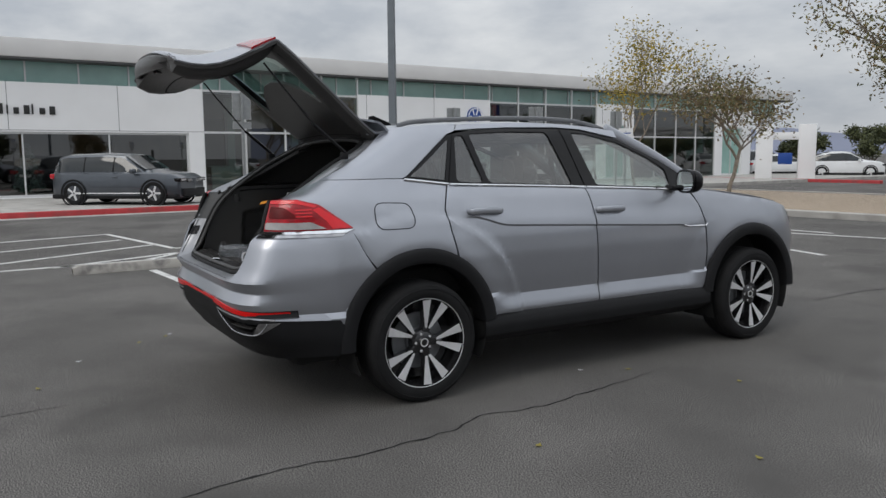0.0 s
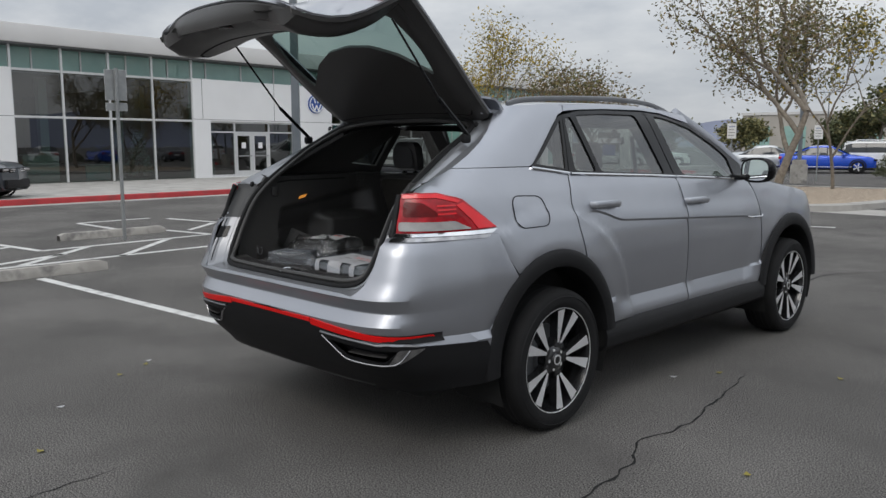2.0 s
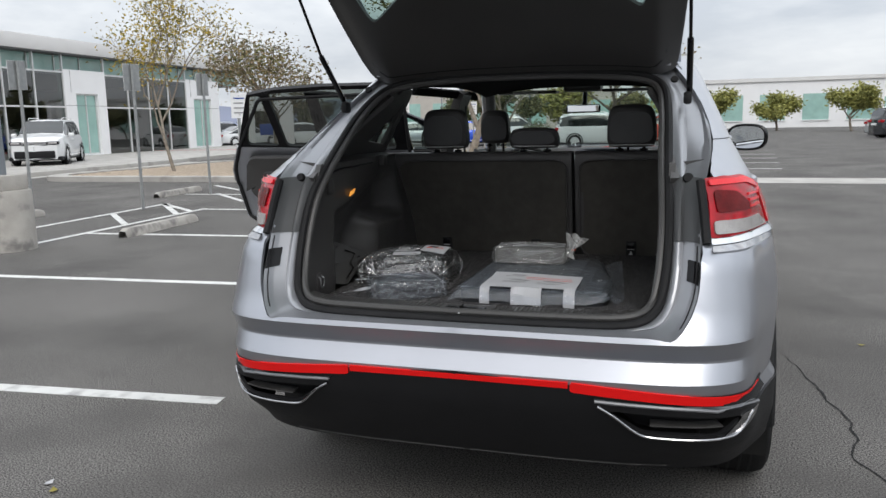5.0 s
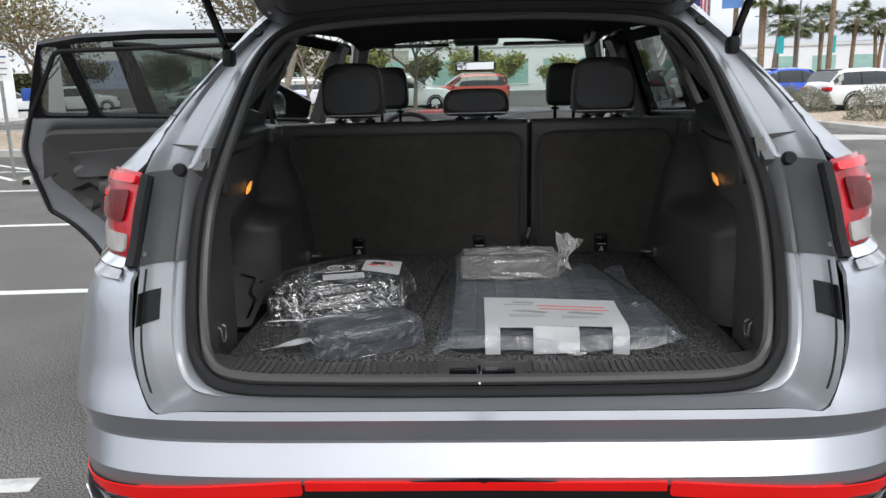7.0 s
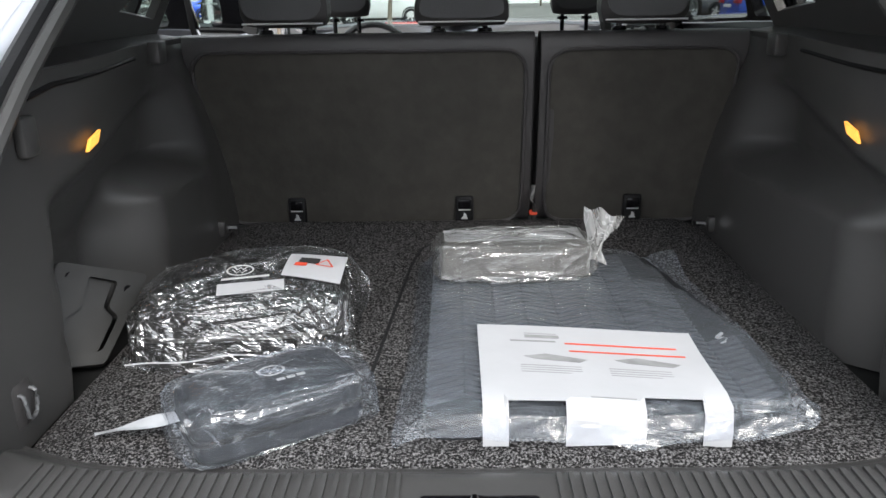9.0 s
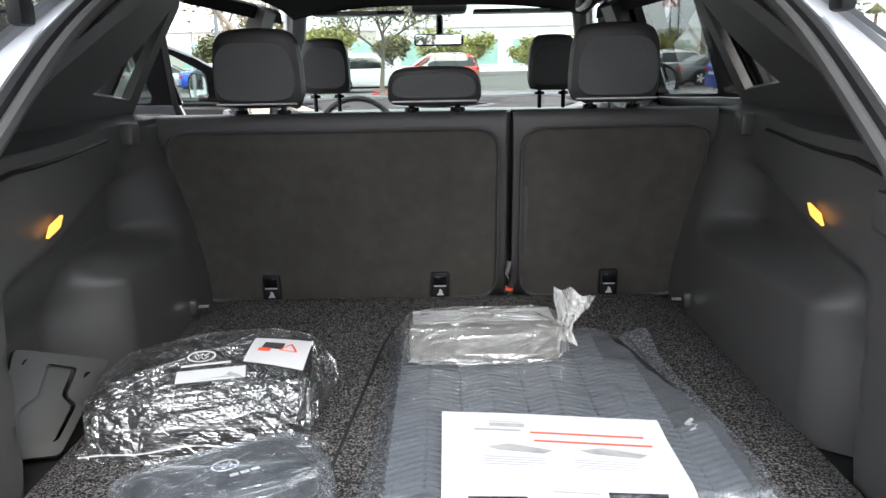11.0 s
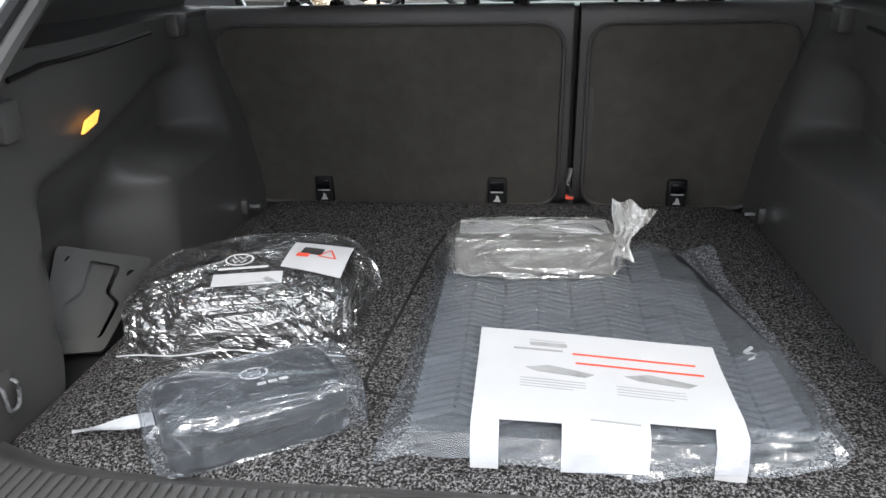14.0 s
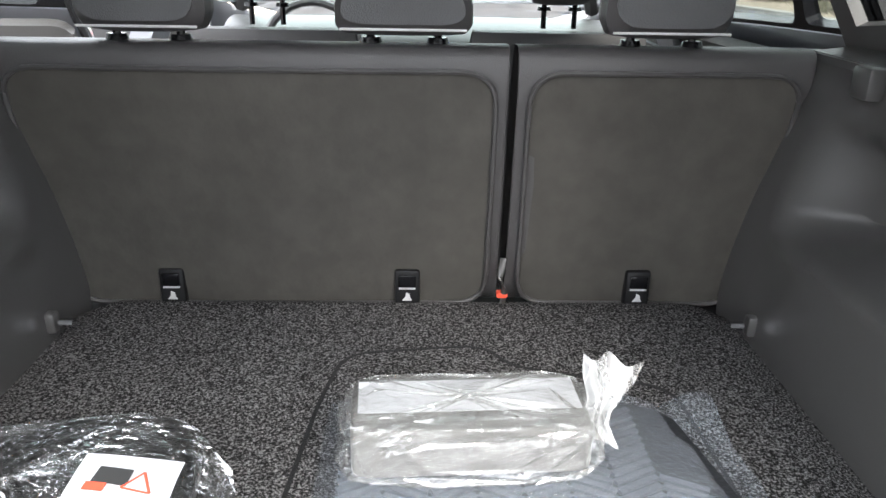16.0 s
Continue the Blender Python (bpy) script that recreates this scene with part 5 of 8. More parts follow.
def wheel(ob_parent, x, y, side):
    m = Matrix.Translation((x, y, AXLEZ)) @ Matrix.Rotation(radians(90 * side), 4, "Y")
    ty = part("tyre", lathe(TYRE_PROFILE, 64, m), TYRE, ob_parent, "black rubber tyre")
    groove = None
    for h in (-0.055, -0.02, 0.02, 0.055):
        groove = lathe([(0.3665, h - 0.005), (0.3675, h - 0.004), (0.3675, h + 0.004), (0.3665, h + 0.005)], 48, m, groove)
    part("tread_line", groove, RUBBER, ty)
    part("bead_line", lathe([(0.326, 0.1212), (0.3275, 0.1245), (0.3300, 0.1212)], 64, m), RUBBER, ty)
    rim = lathe([(0.272, 0.108), (0.269, 0.113), (0.263, 0.111), (0.258, 0.098), (0.250, 0.06), (0.244, -0.09)], 56, m)
    rim = lathe([(0.240, -0.02), (0.10, -0.03), (0.0, -0.03)], 24, m, rim)
    rm = part("rim", rim, RIMBLACK, ob_parent, "gloss black alloy rim")
    part("rim_edge", lathe([(0.2715, 0.109), (0.2695, 0.1145), (0.2665, 0.1135), (0.2655, 0.108)], 56, m), SATIN, rm, "thin bright rim edge")
    part("brake_disc", lathe([(0.172, 0.0), (0.172, 0.012), (0.09, 0.012), (0.085, 0.03), (0.0, 0.03)], 32, m), GALVRAIL, rm, "steel brake disc")
    for k in range(5):
        for sgn in (-1, 1):
            mid = radians(90 + 72 * k)
            ang, a2 = mid + radians(14.5) * sgn, mid + radians(7.0) * sgn
            w1, w0 = 0.028, 0.0075
            d1 = Vector((math.cos(ang), math.sin(ang), 0))
            d0 = Vector((math.cos(a2), math.sin(a2), 0))
            n1, n0 = Vector((-d1.y, d1.x, 0)), Vector((-d0.y, d0.x, 0))
            b = bmesh.new()
            top = [d0 * 0.088 - n0 * w0, d0 * 0.088 + n0 * w0, d1 * 0.254 + n1 * w1, d1 * 0.262 - n1 * w1] if sgn > 0 else [d0 * 0.088 - n0 * w0, d0 * 0.088 + n0 * w0, d1 * 0.262 + n1 * w1, d1 * 0.254 - n1 * w1]
            zs = (0.090, 0.090, 0.108, 0.108)
            T = [b.verts.new((p.x, p.y, z)) for p, z in zip(top, zs)]
            Bt = [b.verts.new((p.x * 0.99, p.y * 0.99, z - 0.05)) for p, z in zip(top, zs)]
            b.faces.new(T)
            b.faces.new(Bt[::-1])
            for i in range(4):
                b.faces.new((T[i], Bt[i], Bt[(i + 1) % 4], T[(i + 1) % 4]))
            bmesh.ops.transform(b, matrix=m, verts=b.verts)
            bmesh.ops.recalc_face_normals(b, faces=b.faces)
            outw = Vector((side, 0, 0))
            for f in b.faces:
                f.material_index = 0 if f.normal.dot(outw) > 0.8 else 1
            part("spoke", b, [SATIN, RIMBLACK], rm, recalc=False, angle=20)
        arm = rbox(0.03, 0.105, -0.026, 0.026, 0.03, 0.086, 0.008, m=m @ pose(0, 0, 0, 0, 0, 90 + 72 * k))
        part("spoke_root", arm, RIMBLACK, rm)
    hub = lathe([(0, 0.100), (0.030, 0.098), (0.034, 0.092), (0.06, 0.088), (0.072, 0.078), (0.075, 0.03)], 24, m)
    part("hub_cap", hub, RIMBLACK, rm)
    part("hub_emblem", lathe([(0.020, 0.1005), (0.027, 0.101), (0.027, 0.098)], 20, m), SATIN, rm, "round silver hub emblem")
    for k in range(5):
        an = radians(126 + 72 * k)
        part("wheel_bolt", lathe([(0, 0.090), (0.009, 0.090), (0.010, 0.08)], 8, m @ Matrix.Translation((0.052 * math.cos(an), 0.052 * math.sin(an), 0))), SATIN, rm)


for x, y in ((0.855, RHUB), (0.85, FHUB), (-0.855, RHUB), (-0.85, FHUB)):
    w = new("wheel")
    w.parent = car
    wheel(w, x, y, 1 if x > 0 else -1)

# door mirror
mh = bmesh.new()
bmesh.ops.create_uvsphere(mh, u_segments=24, v_segments=16, radius=1)
for v in mh.verts:
    c = v.co
    c.x, c.y, c.z = 1.005 + 0.125 * math.copysign(abs(c.x) ** 0.7, c.x), 3.245 + 0.085 * (c.y if c.y > 0 else 0.25 * c.y), 1.275 + 0.085 * math.copysign(abs(c.z) ** 0.75, c.z)
TURN = Matrix.Translation((1.005, 3.22, 0)) @ Matrix.Rotation(radians(-18), 4, "Z") @ Matrix.Translation((-1.005, -3.22, 0))
bmesh.ops.transform(mh, matrix=TURN, verts=mh.verts)
mr = part("door_mirror", mh, GLOSSBLACK, car)
glass = sheet(lambda u, v: (1.005 + 0.108 * v * math.copysign(abs(math.cos(2 * math.pi * u)) ** 0.7, math.cos(2 * math.pi * u)), 3.216, 1.275 + 0.070 * v * math.copysign(abs(math.sin(2 * math.pi * u)) ** 0.75, math.sin(2 * math.pi * u))), 28, 3, close_u=True)
bmesh.ops.transform(glass, matrix=TURN, verts=glass.verts)
part("mirror_glass", glass, MIRROR, mr, "mirror glass")
rimb = tube([(1.005 + 0.115 * math.copysign(abs(math.cos(2 * math.pi * u / 28)) ** 0.7, math.cos(2 * math.pi * u / 28)), 3.222, 1.275 + 0.077 * math.copysign(abs(math.sin(2 * math.pi * u / 28)) ** 0.75, math.sin(2 * math.pi * u / 28))) for u in range(28)], 0.010, 6, closed=True)
bmesh.ops.transform(rimb, matrix=TURN, verts=rimb.verts)
part("mirror_rim", rimb, GLOSSBLACK, mr)
part("mirror_foot", rbox(0.82, 0.93, 3.20, 3.29, 1.205, 1.245, 0.015), GLOSSBLACK, mr)

# mirror the right-hand panels to the left
for ob in (qp, cp, cant, quarter_window, wg, sl, al, alf, wl, wlf, tl, hl):
    flipped(ob)
lfd, lmr = flipped(fd), flipped(mr)
fh = Vector((-0.93, 3.52, 0))
for ob in (lfd, lmr):
    ob.matrix_basis = Matrix.Translation(fh) @ Matrix.Rotation(radians(-68), 4, "Z") @ Matrix.Translation(-fh)
lfd["label"] = "front door standing open"
lrd = flipped(rd)
hinge = Vector((-0.93, 2.47, 0))
lrd.matrix_basis = Matrix.Translation(hinge) @ Matrix.Rotation(radians(-75), 4, "Z") @ Matrix.Translation(-hinge)
lrd["label"] = "rear door standing wide open"

# tailgate, raised
GY = spline([(1.00, 1.640, 0), (0.90, 1.70, 0), (0.72, 1.85, 0), (0.52, 2.02, 0), (0.38, 2.125, 0), (0.30, 2.155, 0), (0.16, 2.115, 0), (0.02, 2.075, 0), (-0.12, 2.068, 0), (-0.22, 2.085, 0), (-0.275, 2.055, 0), (-0.292, 2.0, 0), (-0.285, 1.955, 0)], 6)


def gate(a, v, d=0.0):
    """The tailgate's skin: a across (half width 1), v along it from the hinge (0) to the lower edge (1)."""
    i = min(max(v, 0.0), 1.0) * (len(GY) - 1)
    k = min(int(i), len(GY) - 2)
    f = i - k
    p = GY[k].lerp(GY[k + 1], f)
    t = (GY[k + 1] - GY[k]).normalized()
    n = Vector((t.y, -t.x, 0))
    q = p - n * d
    w = lin(((0, 0.60), (0.17, 0.645), (0.36, 0.685), (0.45, 0.69), (0.55, 0.675), (0.63, 0.635), (0.72, 0.59), (0.82, 0.55), (1.0, 0.50)), v)
    drop = lin(((0, 0.045), (0.40, 0.035), (0.62, 0.10), (0.75, 0.09), (0.88, 0.13), (1.0, 0.13)), v) * abs(a) ** 2.6
    return (a * w, q.x - n.x * drop, q.y - n.y * drop)


gate_out = round_poly([(-1, 0.0), (1, 0.0), (1, 1.0), (-1, 1.0)], 0.05, 4)
gate_win = round_poly([(-0.80, 0.07), (0.80, 0.07), (0.88, 0.35), (-0.88, 0.35)], 0.05, 4)
gate_skin = round_poly([(-1, 0.0), (1, 0.0), (1, 0.80), (-1, 0.80)], 0.05, 4)
tg = part("tailgate", panel(lambda a, v: gate(a, v), gate_skin, [gate_win], step=0.04, thick=0.009, flip=True), PAINT, car, "silver tailgate raised open")
part("gate_glass", panel(lambda a, v: gate(a, v, 0.008), [(a * 1.03, v + (0.01 if v > 0.3 else -0.01)) for a, v in gate_win], step=0.06, thick=0.0), GATEGLASS, tg, "tinted rear window").visible_shadow = False


def gate_in(a, v):
    d = 0.011 + (0.040 + 0.045 * smooth(0.36, 0.52, v)) * (1 - smooth(0.66, 0.80, v)) * (1 - smooth(0.84, 1.0, abs(a))) - 0.008 * smooth(0.80, 0.84, v)
    return gate(a * 0.998, 0.012 + 0.986 * v, d)


lin_win = round_poly([(-0.78, 0.155), (-0.5, 0.20), (-0.25, 0.222), (0.0, 0.228), (0.25, 0.222), (0.5, 0.20), (0.78, 0.155), (0.82, 0.21), (0.74, 0.295), (0.45, 0.335), (0.0, 0.35), (-0.45, 0.335), (-0.74, 0.295), (-0.82, 0.21)], 0.03, 4)
gt = part("gate_lining", panel(gate_in, gate_out, [lin_win], step=0.035, thick=0.016, flip=True), TRIM, tg, "black plastic tailgate lining")
for s in (1, -1):
    gl_o = [(s * 0.60, 0.41), (s * 0.985, 0.40), (s * 0.985, 0.50), (s * 0.58, 0.49)]
    part("gate_lamp", panel(lambda a, v: gate(a, v, -0.010), gl_o if s > 0 else gl_o[::-1], step=0.06, thick=0.012, flip=True), REDLENS, tg, "red tailgate lamp")
    cup = round_poly([(s * 0.36, 0.66), (s * 0.54, 0.66), (s * 0.54, 0.70), (s * 0.36, 0.70)], 0.015, 3)
    part("grip_recess", panel(lambda a, v: Vector(gate_in(a, v)) + Vector((0, 0.0, -0.003)), cup if s > 0 else cup[::-1], step=0.03, thick=0.004), GLOSSBLACK, gt, "black pull handle recess")
    st = part("gas_strut", tube([(s * 0.655, 0.725, 1.495), (s * 0.655, 0.53, 1.66)], 0.0105, 8), GLOSSBLACK, car, "black gas strut")
    part("strut_rod", tube([(s * 0.655, 0.53, 1.66), (s * 0.65, 0.25, 1.99)], 0.0055, 8), GLOSSBLACK, st)
    part("strut_socket", rbox(s * 0.650 - 0.014, s * 0.650 + 0.014, 0.695, 0.745, 1.455, 1.50, 0.010), RUBBER, st)
    part("gate_hinge", rbox(s * 0.42 - 0.018, s * 0.42 + 0.018, 0.90, 0.99, 1.608, 1.645, 0.006), JAMB, car)
part("gate_seal", tube([Vector(gate_in(a, v)) + Vector((0, 0, -0.012)) for a, v in densify(round_poly([(-0.93, 0.05), (0.93, 0.05), (0.86, 0.62), (-0.86, 0.62)], 0.1, 5), 0.05)], 0.007, 6, closed=True), RUBBER, tg)
part("gate_latch", rbox(-0.05, 0.05, -0.20, -0.13, 1.97, 2.02, 0.01), GLOSSBLACK, tg)
sp = sheet(lambda u, v: (lambda t: (t * 0.62, 0.985 - 0.09 * v + 0.04 * t * t, 1.650 + 0.055 * v + 0.014 * math.sin(math.pi * v) - 0.03 * abs(t) ** 3))(2 * u - 1), 16, 8, 0.012)
part("roof_spoiler", sp, PAINT, tg, "silver spoiler at the hinge")

# ---------------------------------------------------------------- inside the car
FLOOR = 0.80


def side_lining(y, z, start=0.50):
    """Half width of the load bay's side lining: a proud rear and top band, a recess under it, the wheel-arch bulge."""
    top = 0.602 + 0.075 * smooth(0.55, 1.15, y)
    zb = 1.100 + 0.14 * (y - 0.55)
    recess = smooth(0.455, 0.50, y) * smooth(zb + 0.012, zb - 0.035, z)
    deep = top + recess * (0.035 + 0.05 * smooth(1.08, 0.95, z))
    zt = 1.005 - 0.05 * (y - 0.9)
    bulge = smooth(start, start + 0.12, y) * smooth(zt + 0.055, zt - 0.012, z)
    x = deep * (1 - bulge) + 0.582 * bulge
    m = smooth(1.06, 1.22, y)
    return x * (1 - m) + m * (0.582 + (top - 0.582) * min(1.0, max(0.0, (z - 0.80) / 0.46)) ** 1.9)


def lining(start, sx):
    return sheet(lambda u, v: (lambda y, z: (sx * side_lining(y, z, start), y + 0.02 * v, z))(0.175 + 0.10 * v + 0.22 * max(0, v - 0.6) + u * (1.16 - 0.10 * v - 0.22 * max(0, v - 0.6)), 0.785 + 0.485 * v), 72, 54, 0.02, flip=sx > 0)


lin_r = part("load_bay_lining", lining(0.47, 1), TRIM, car, "sculpted black load bay side lining")
# ledge along the top of the lining, and the slot for the load cover
part("lining_ledge", sheet(lambda u, v: (lambda y: (lambda x0: (x0 + v * max(0.02, body(a_at_y(y, 1.27), 1.27)[0] - 0.065 - x0), y, 1.268 + 0.012 * v))(0.598 + 0.075 * smooth(0.55, 1.15, y)))(0.42 + 0.92 * u), 16, 6, 0.012, flip=True), TRIM, lin_r)
part("cover_slot", tube([(side_lining(y, 1.24) - 0.001, y, 1.245 - 0.01 * (y < 0.5)) for y in np.linspace(0.46, 1.0, 8)], 0.006, 6, flat=0.7), PLASTIC, lin_r, "dark slot for a load cover")
part("cover_hook", rbox(0.648, 0.676, 1.10, 1.15, 1.225, 1.272, 0.006), TRIM, lin_r, "grey load cover hook")
part("cargo_lamp", sheet(lambda u, v: (side_lining(0.60 + 0.045 * u, 1.135 + 0.02 * v) - 0.006, 0.60 + 0.046 * u + 0.014 * v, 1.135 + 0.008 * u + 0.017 * v), 4, 4, 0.005), AMBER, lin_r, "lit amber cargo lamp")
part("bag_hook", rbox(0.586, 0.602, 0.415, 0.455, 1.16, 1.215, 0.006), TRIM, lin_r, "fold-out bag hook")
ringp = spline([(0.604, 0.312, 0.868), (0.592, 0.312, 0.866), (0.590, 0.314, 0.836), (0.592, 0.336, 0.834), (0.590, 0.338, 0.864), (0.604, 0.338, 0.868)], 3)
part("lashing_ring", tube(ringp, 0.003, 6), GALVRAIL, lin_r, "steel lashing ring")
# block on the lining; the shade of a recess is put into its colour
part("lashing_recess", rbox(0.5975, 0.622, 0.300, 0.352, 0.815, 0.885, 0.012), LEATHER, lin_r, "small block, darker than the lining, for a shaded ring recess")
tie = part("tie_down", rbox(0.568, 0.60, 1.165, 1.19, 0.818, 0.856, 0.008), TRIM, lin_r, "grey lashing bracket")
part("tie_pin", tube([(0.56, 1.17, 0.84), (0.535, 1.165, 0.842)], 0.008, 8), CHROME, tie)
# upper lining with the quarter window, to the roof
up = [(a_at_x(edge_x(z) - 0.11, z), z) for z in (1.275, 1.36, 1.44, 1.52, 1.57)] + [(a_at_y(1.42, 1.61), 1.61), (1.47, 1.60), (1.40, 1.42), (1.355, 1.27)]
hole = [(a_at_y(1.10, 1.36), 1.362), (1.315, 1.34), (1.40, 1.55), (a_at_y(1.30, 1.47), 1.47), (a_at_y(1.19, 1.405), 1.405)]
uq = part("pillar_lining", panel(off(-0.055), up, [hole], step=0.05, thick=0.02), TRIM, car, "black rear pillar lining")
bp = [(2.36, 1.26), (2.52, 1.26), (2.42, 1.62), (2.24, 1.62)]
bl = part("centre_pillar", panel(off(-0.045), bp, step=0.06, thick=0.05), TRIM, car, "black centre pillar lining")
bp2 = [(2.38, 0.46), (2.56, 0.46), (2.53, 1.25), (2.35, 1.25)]
bl2 = part("centre_pillar_base", panel(off(-0.05), bp2, step=0.08, thick=0.06), PAINT, car)
part("seat_belt", tube([(0.60, 2.30, 1.50), (0.62, 2.33, 1.25), (0.62, 2.36, 0.9)], 0.024, 6, flat=0.12, up=(1, 0, 0)), RUBBER, bl, "black seat belt webbing")
rail = [(1.50, 1.57), (2.75, 1.57), (2.62, 1.62), (1.52, 1.615)]
rl = part("roof_side_lining", panel(off(-0.045), rail, step=0.08, thick=0.02), HEADLINER, car)
lin_l = flipped(lin_r)
swap = part("spare", lining(0.72, -1), TRIM)
lin_l.data = swap.data
bpy.data.objects.remove(swap)
for ob in (uq, bl, bl2, rl):
    flipped(ob)
hl_bm = sheet(lambda u, v: (lambda t, y: (t * (0.60 - 0.04 * max(0, 1.2 - y)), y, lin(ZT, y) - 0.058 - 0.05 * abs(t) ** 3))(2 * u - 1, 0.965 + 1.80 * v), 16, 16, 0.01)
part("headliner", hl_bm, HEADLINER, car, "dark cloth headliner")
part("grab_handle", tube(spline([(0.50, 2.10, 1.595), (0.495, 2.12, 1.565), (0.495, 2.30, 1.56), (0.50, 2.32, 1.595)], 4), 0.011, 8), SATIN, car, "pale grab handle")

# load floor
part("load_floor", sheet(lambda u, v: (lambda t: (t * (0.585 - 0.045 * (1 - smooth(0.0, 0.06, v)) - 0.04 * smooth(0.93, 1.0, v) * abs(t) ** 6), 0.232 + 1.108 * v, FLOOR + 0.012 * (1 - abs(t) ** 30) - 0.010 + 0.010 * smooth(0, 0.03, v) - 0.01 * smooth(0.97, 1.0, v)))(2 * u - 1), 40, 40, 0.02), CARPET, car, "speckled grey carpet load floor")
part("floor_pan", rbox(-0.72, 0.72, 0.28, 1.5, 0.60, 0.775, 0.02), DARK, car)
part("cabin_floor", rbox(-0.80, 0.80, 1.45, 3.7, 0.40, 0.50, 0.02), DARK, car)
part("bulkhead", rbox(-0.80, 0.80, 3.45, 3.62, 0.45, 1.12, 0.03), TRIM, car)


# rear bench backs: z up the back, leaning to the rear
def bench(x0, x1, name, label):
    s = new(name)
    s.parent = car
    s["label"] = label

    def shell(u, v):
        """A cushion-like slab; u runs round its section, v across."""
        an = 2 * math.pi * u
        h = math.copysign(abs(math.sin(an)) ** 0.35, math.sin(an)) * 0.5 + 0.5
        d = math.copysign(abs(math.cos(an)) ** 0.45, math.cos(an))
        vv = math.sin((v - 0.5) * math.pi)
        vv = math.copysign(abs(vv) ** 0.25, vv)
        edge = 1 - 0.08 * max(0, abs(2 * v - 1) - 0.9) * 10
        x = (x0 + x1) / 2 + vv * (x1 - x0) / 2
        z = 0.795 + 0.478 * h
        return (x - 0.028 * (1 - h) * math.copysign(1, x) * (1 if abs(x) > 0.5 else 0), 1.402 - 0.075 * h + 0.055 * d * edge, z)
    part("backrest", sheet(shell, 40, 26, close_u=True), LEATHER, s, "black leatherette backrest")

    def felt(a, b):
        return (a, 1.342 - 0.157 * (b - 0.795) + 0.0035 * math.sin(a * 5), b)
    poly = round_poly([(x0 + 0.022 + (0.03 if x0 < -0.5 else 0), 0.80), (x0 + 0.020, 1.235), (x1 - 0.020, 1.235), (x1 - 0.022 - (0.03 if x1 > 0.5 else 0), 0.80)], 0.06, 6)
    part("back_panel", panel(felt, poly, step=0.05, thick=0.006, roll=0.003), SEATBACK, s, "black felt seat back panel")
    part("piping", tube([Vector(felt(a, b)) + Vector((0, -0.002, 0)) for a, b in densify(poly, 0.03)], 0.0045, 6, closed=True), LEATHER, s)
    return s


left_bench = bench(-0.665, 0.166, "rear_seat", "black split rear seat back, wide section")
right_bench = bench(0.180, 0.665, "rear_seat", "black split rear seat back, narrow section")
for x, sb in ((-0.427, left_bench), (0.0, left_bench), (0.425, right_bench)):
    fx = part("child_seat_anchor", rbox(x - 0.023, x + 0.023, 1.322, 1.347, 0.797, 0.872, 0.006), PLASTIC, sb, "black child seat anchor cover")
    part("anchor_slot", rbox(x - 0.016, x + 0.016, 1.317, 1.3235, 0.840, 0.864, 0.002), GLOSSBLACK, fx)
    part("anchor_edge", rbox(x - 0.015, x + 0.015, 1.3185, 1.3215, 0.836, 0.8385, 0), STITCH, fx, "thin grey line")
    part("anchor_mark", prism([(-0.009, 0), (0.009, 0), (0.006, 0.005), (0.004, 0.013), (-0.002, 0.016), (-0.003, 0.008)], 0, 0.0015, Matrix.Translation((x, 1.3215, 0.813)) @ pose(0, 0, 0, 90)), STITCH, fx, "pale child seat symbol")
part("release_strap", tube(spline([(0.173, 1.315, 0.90), (0.168, 1.302, 0.87), (0.176, 1.305, 0.84), (0.174, 1.32, 0.80)], 4), 0.006, 6, flat=0.4), TRIM, left_bench, "black release strap")
part("belt_buckle", rbox(0.163, 0.183, 1.305, 1.325, 0.825, 0.835, 0.003), INKRED, left_bench, "red belt button")


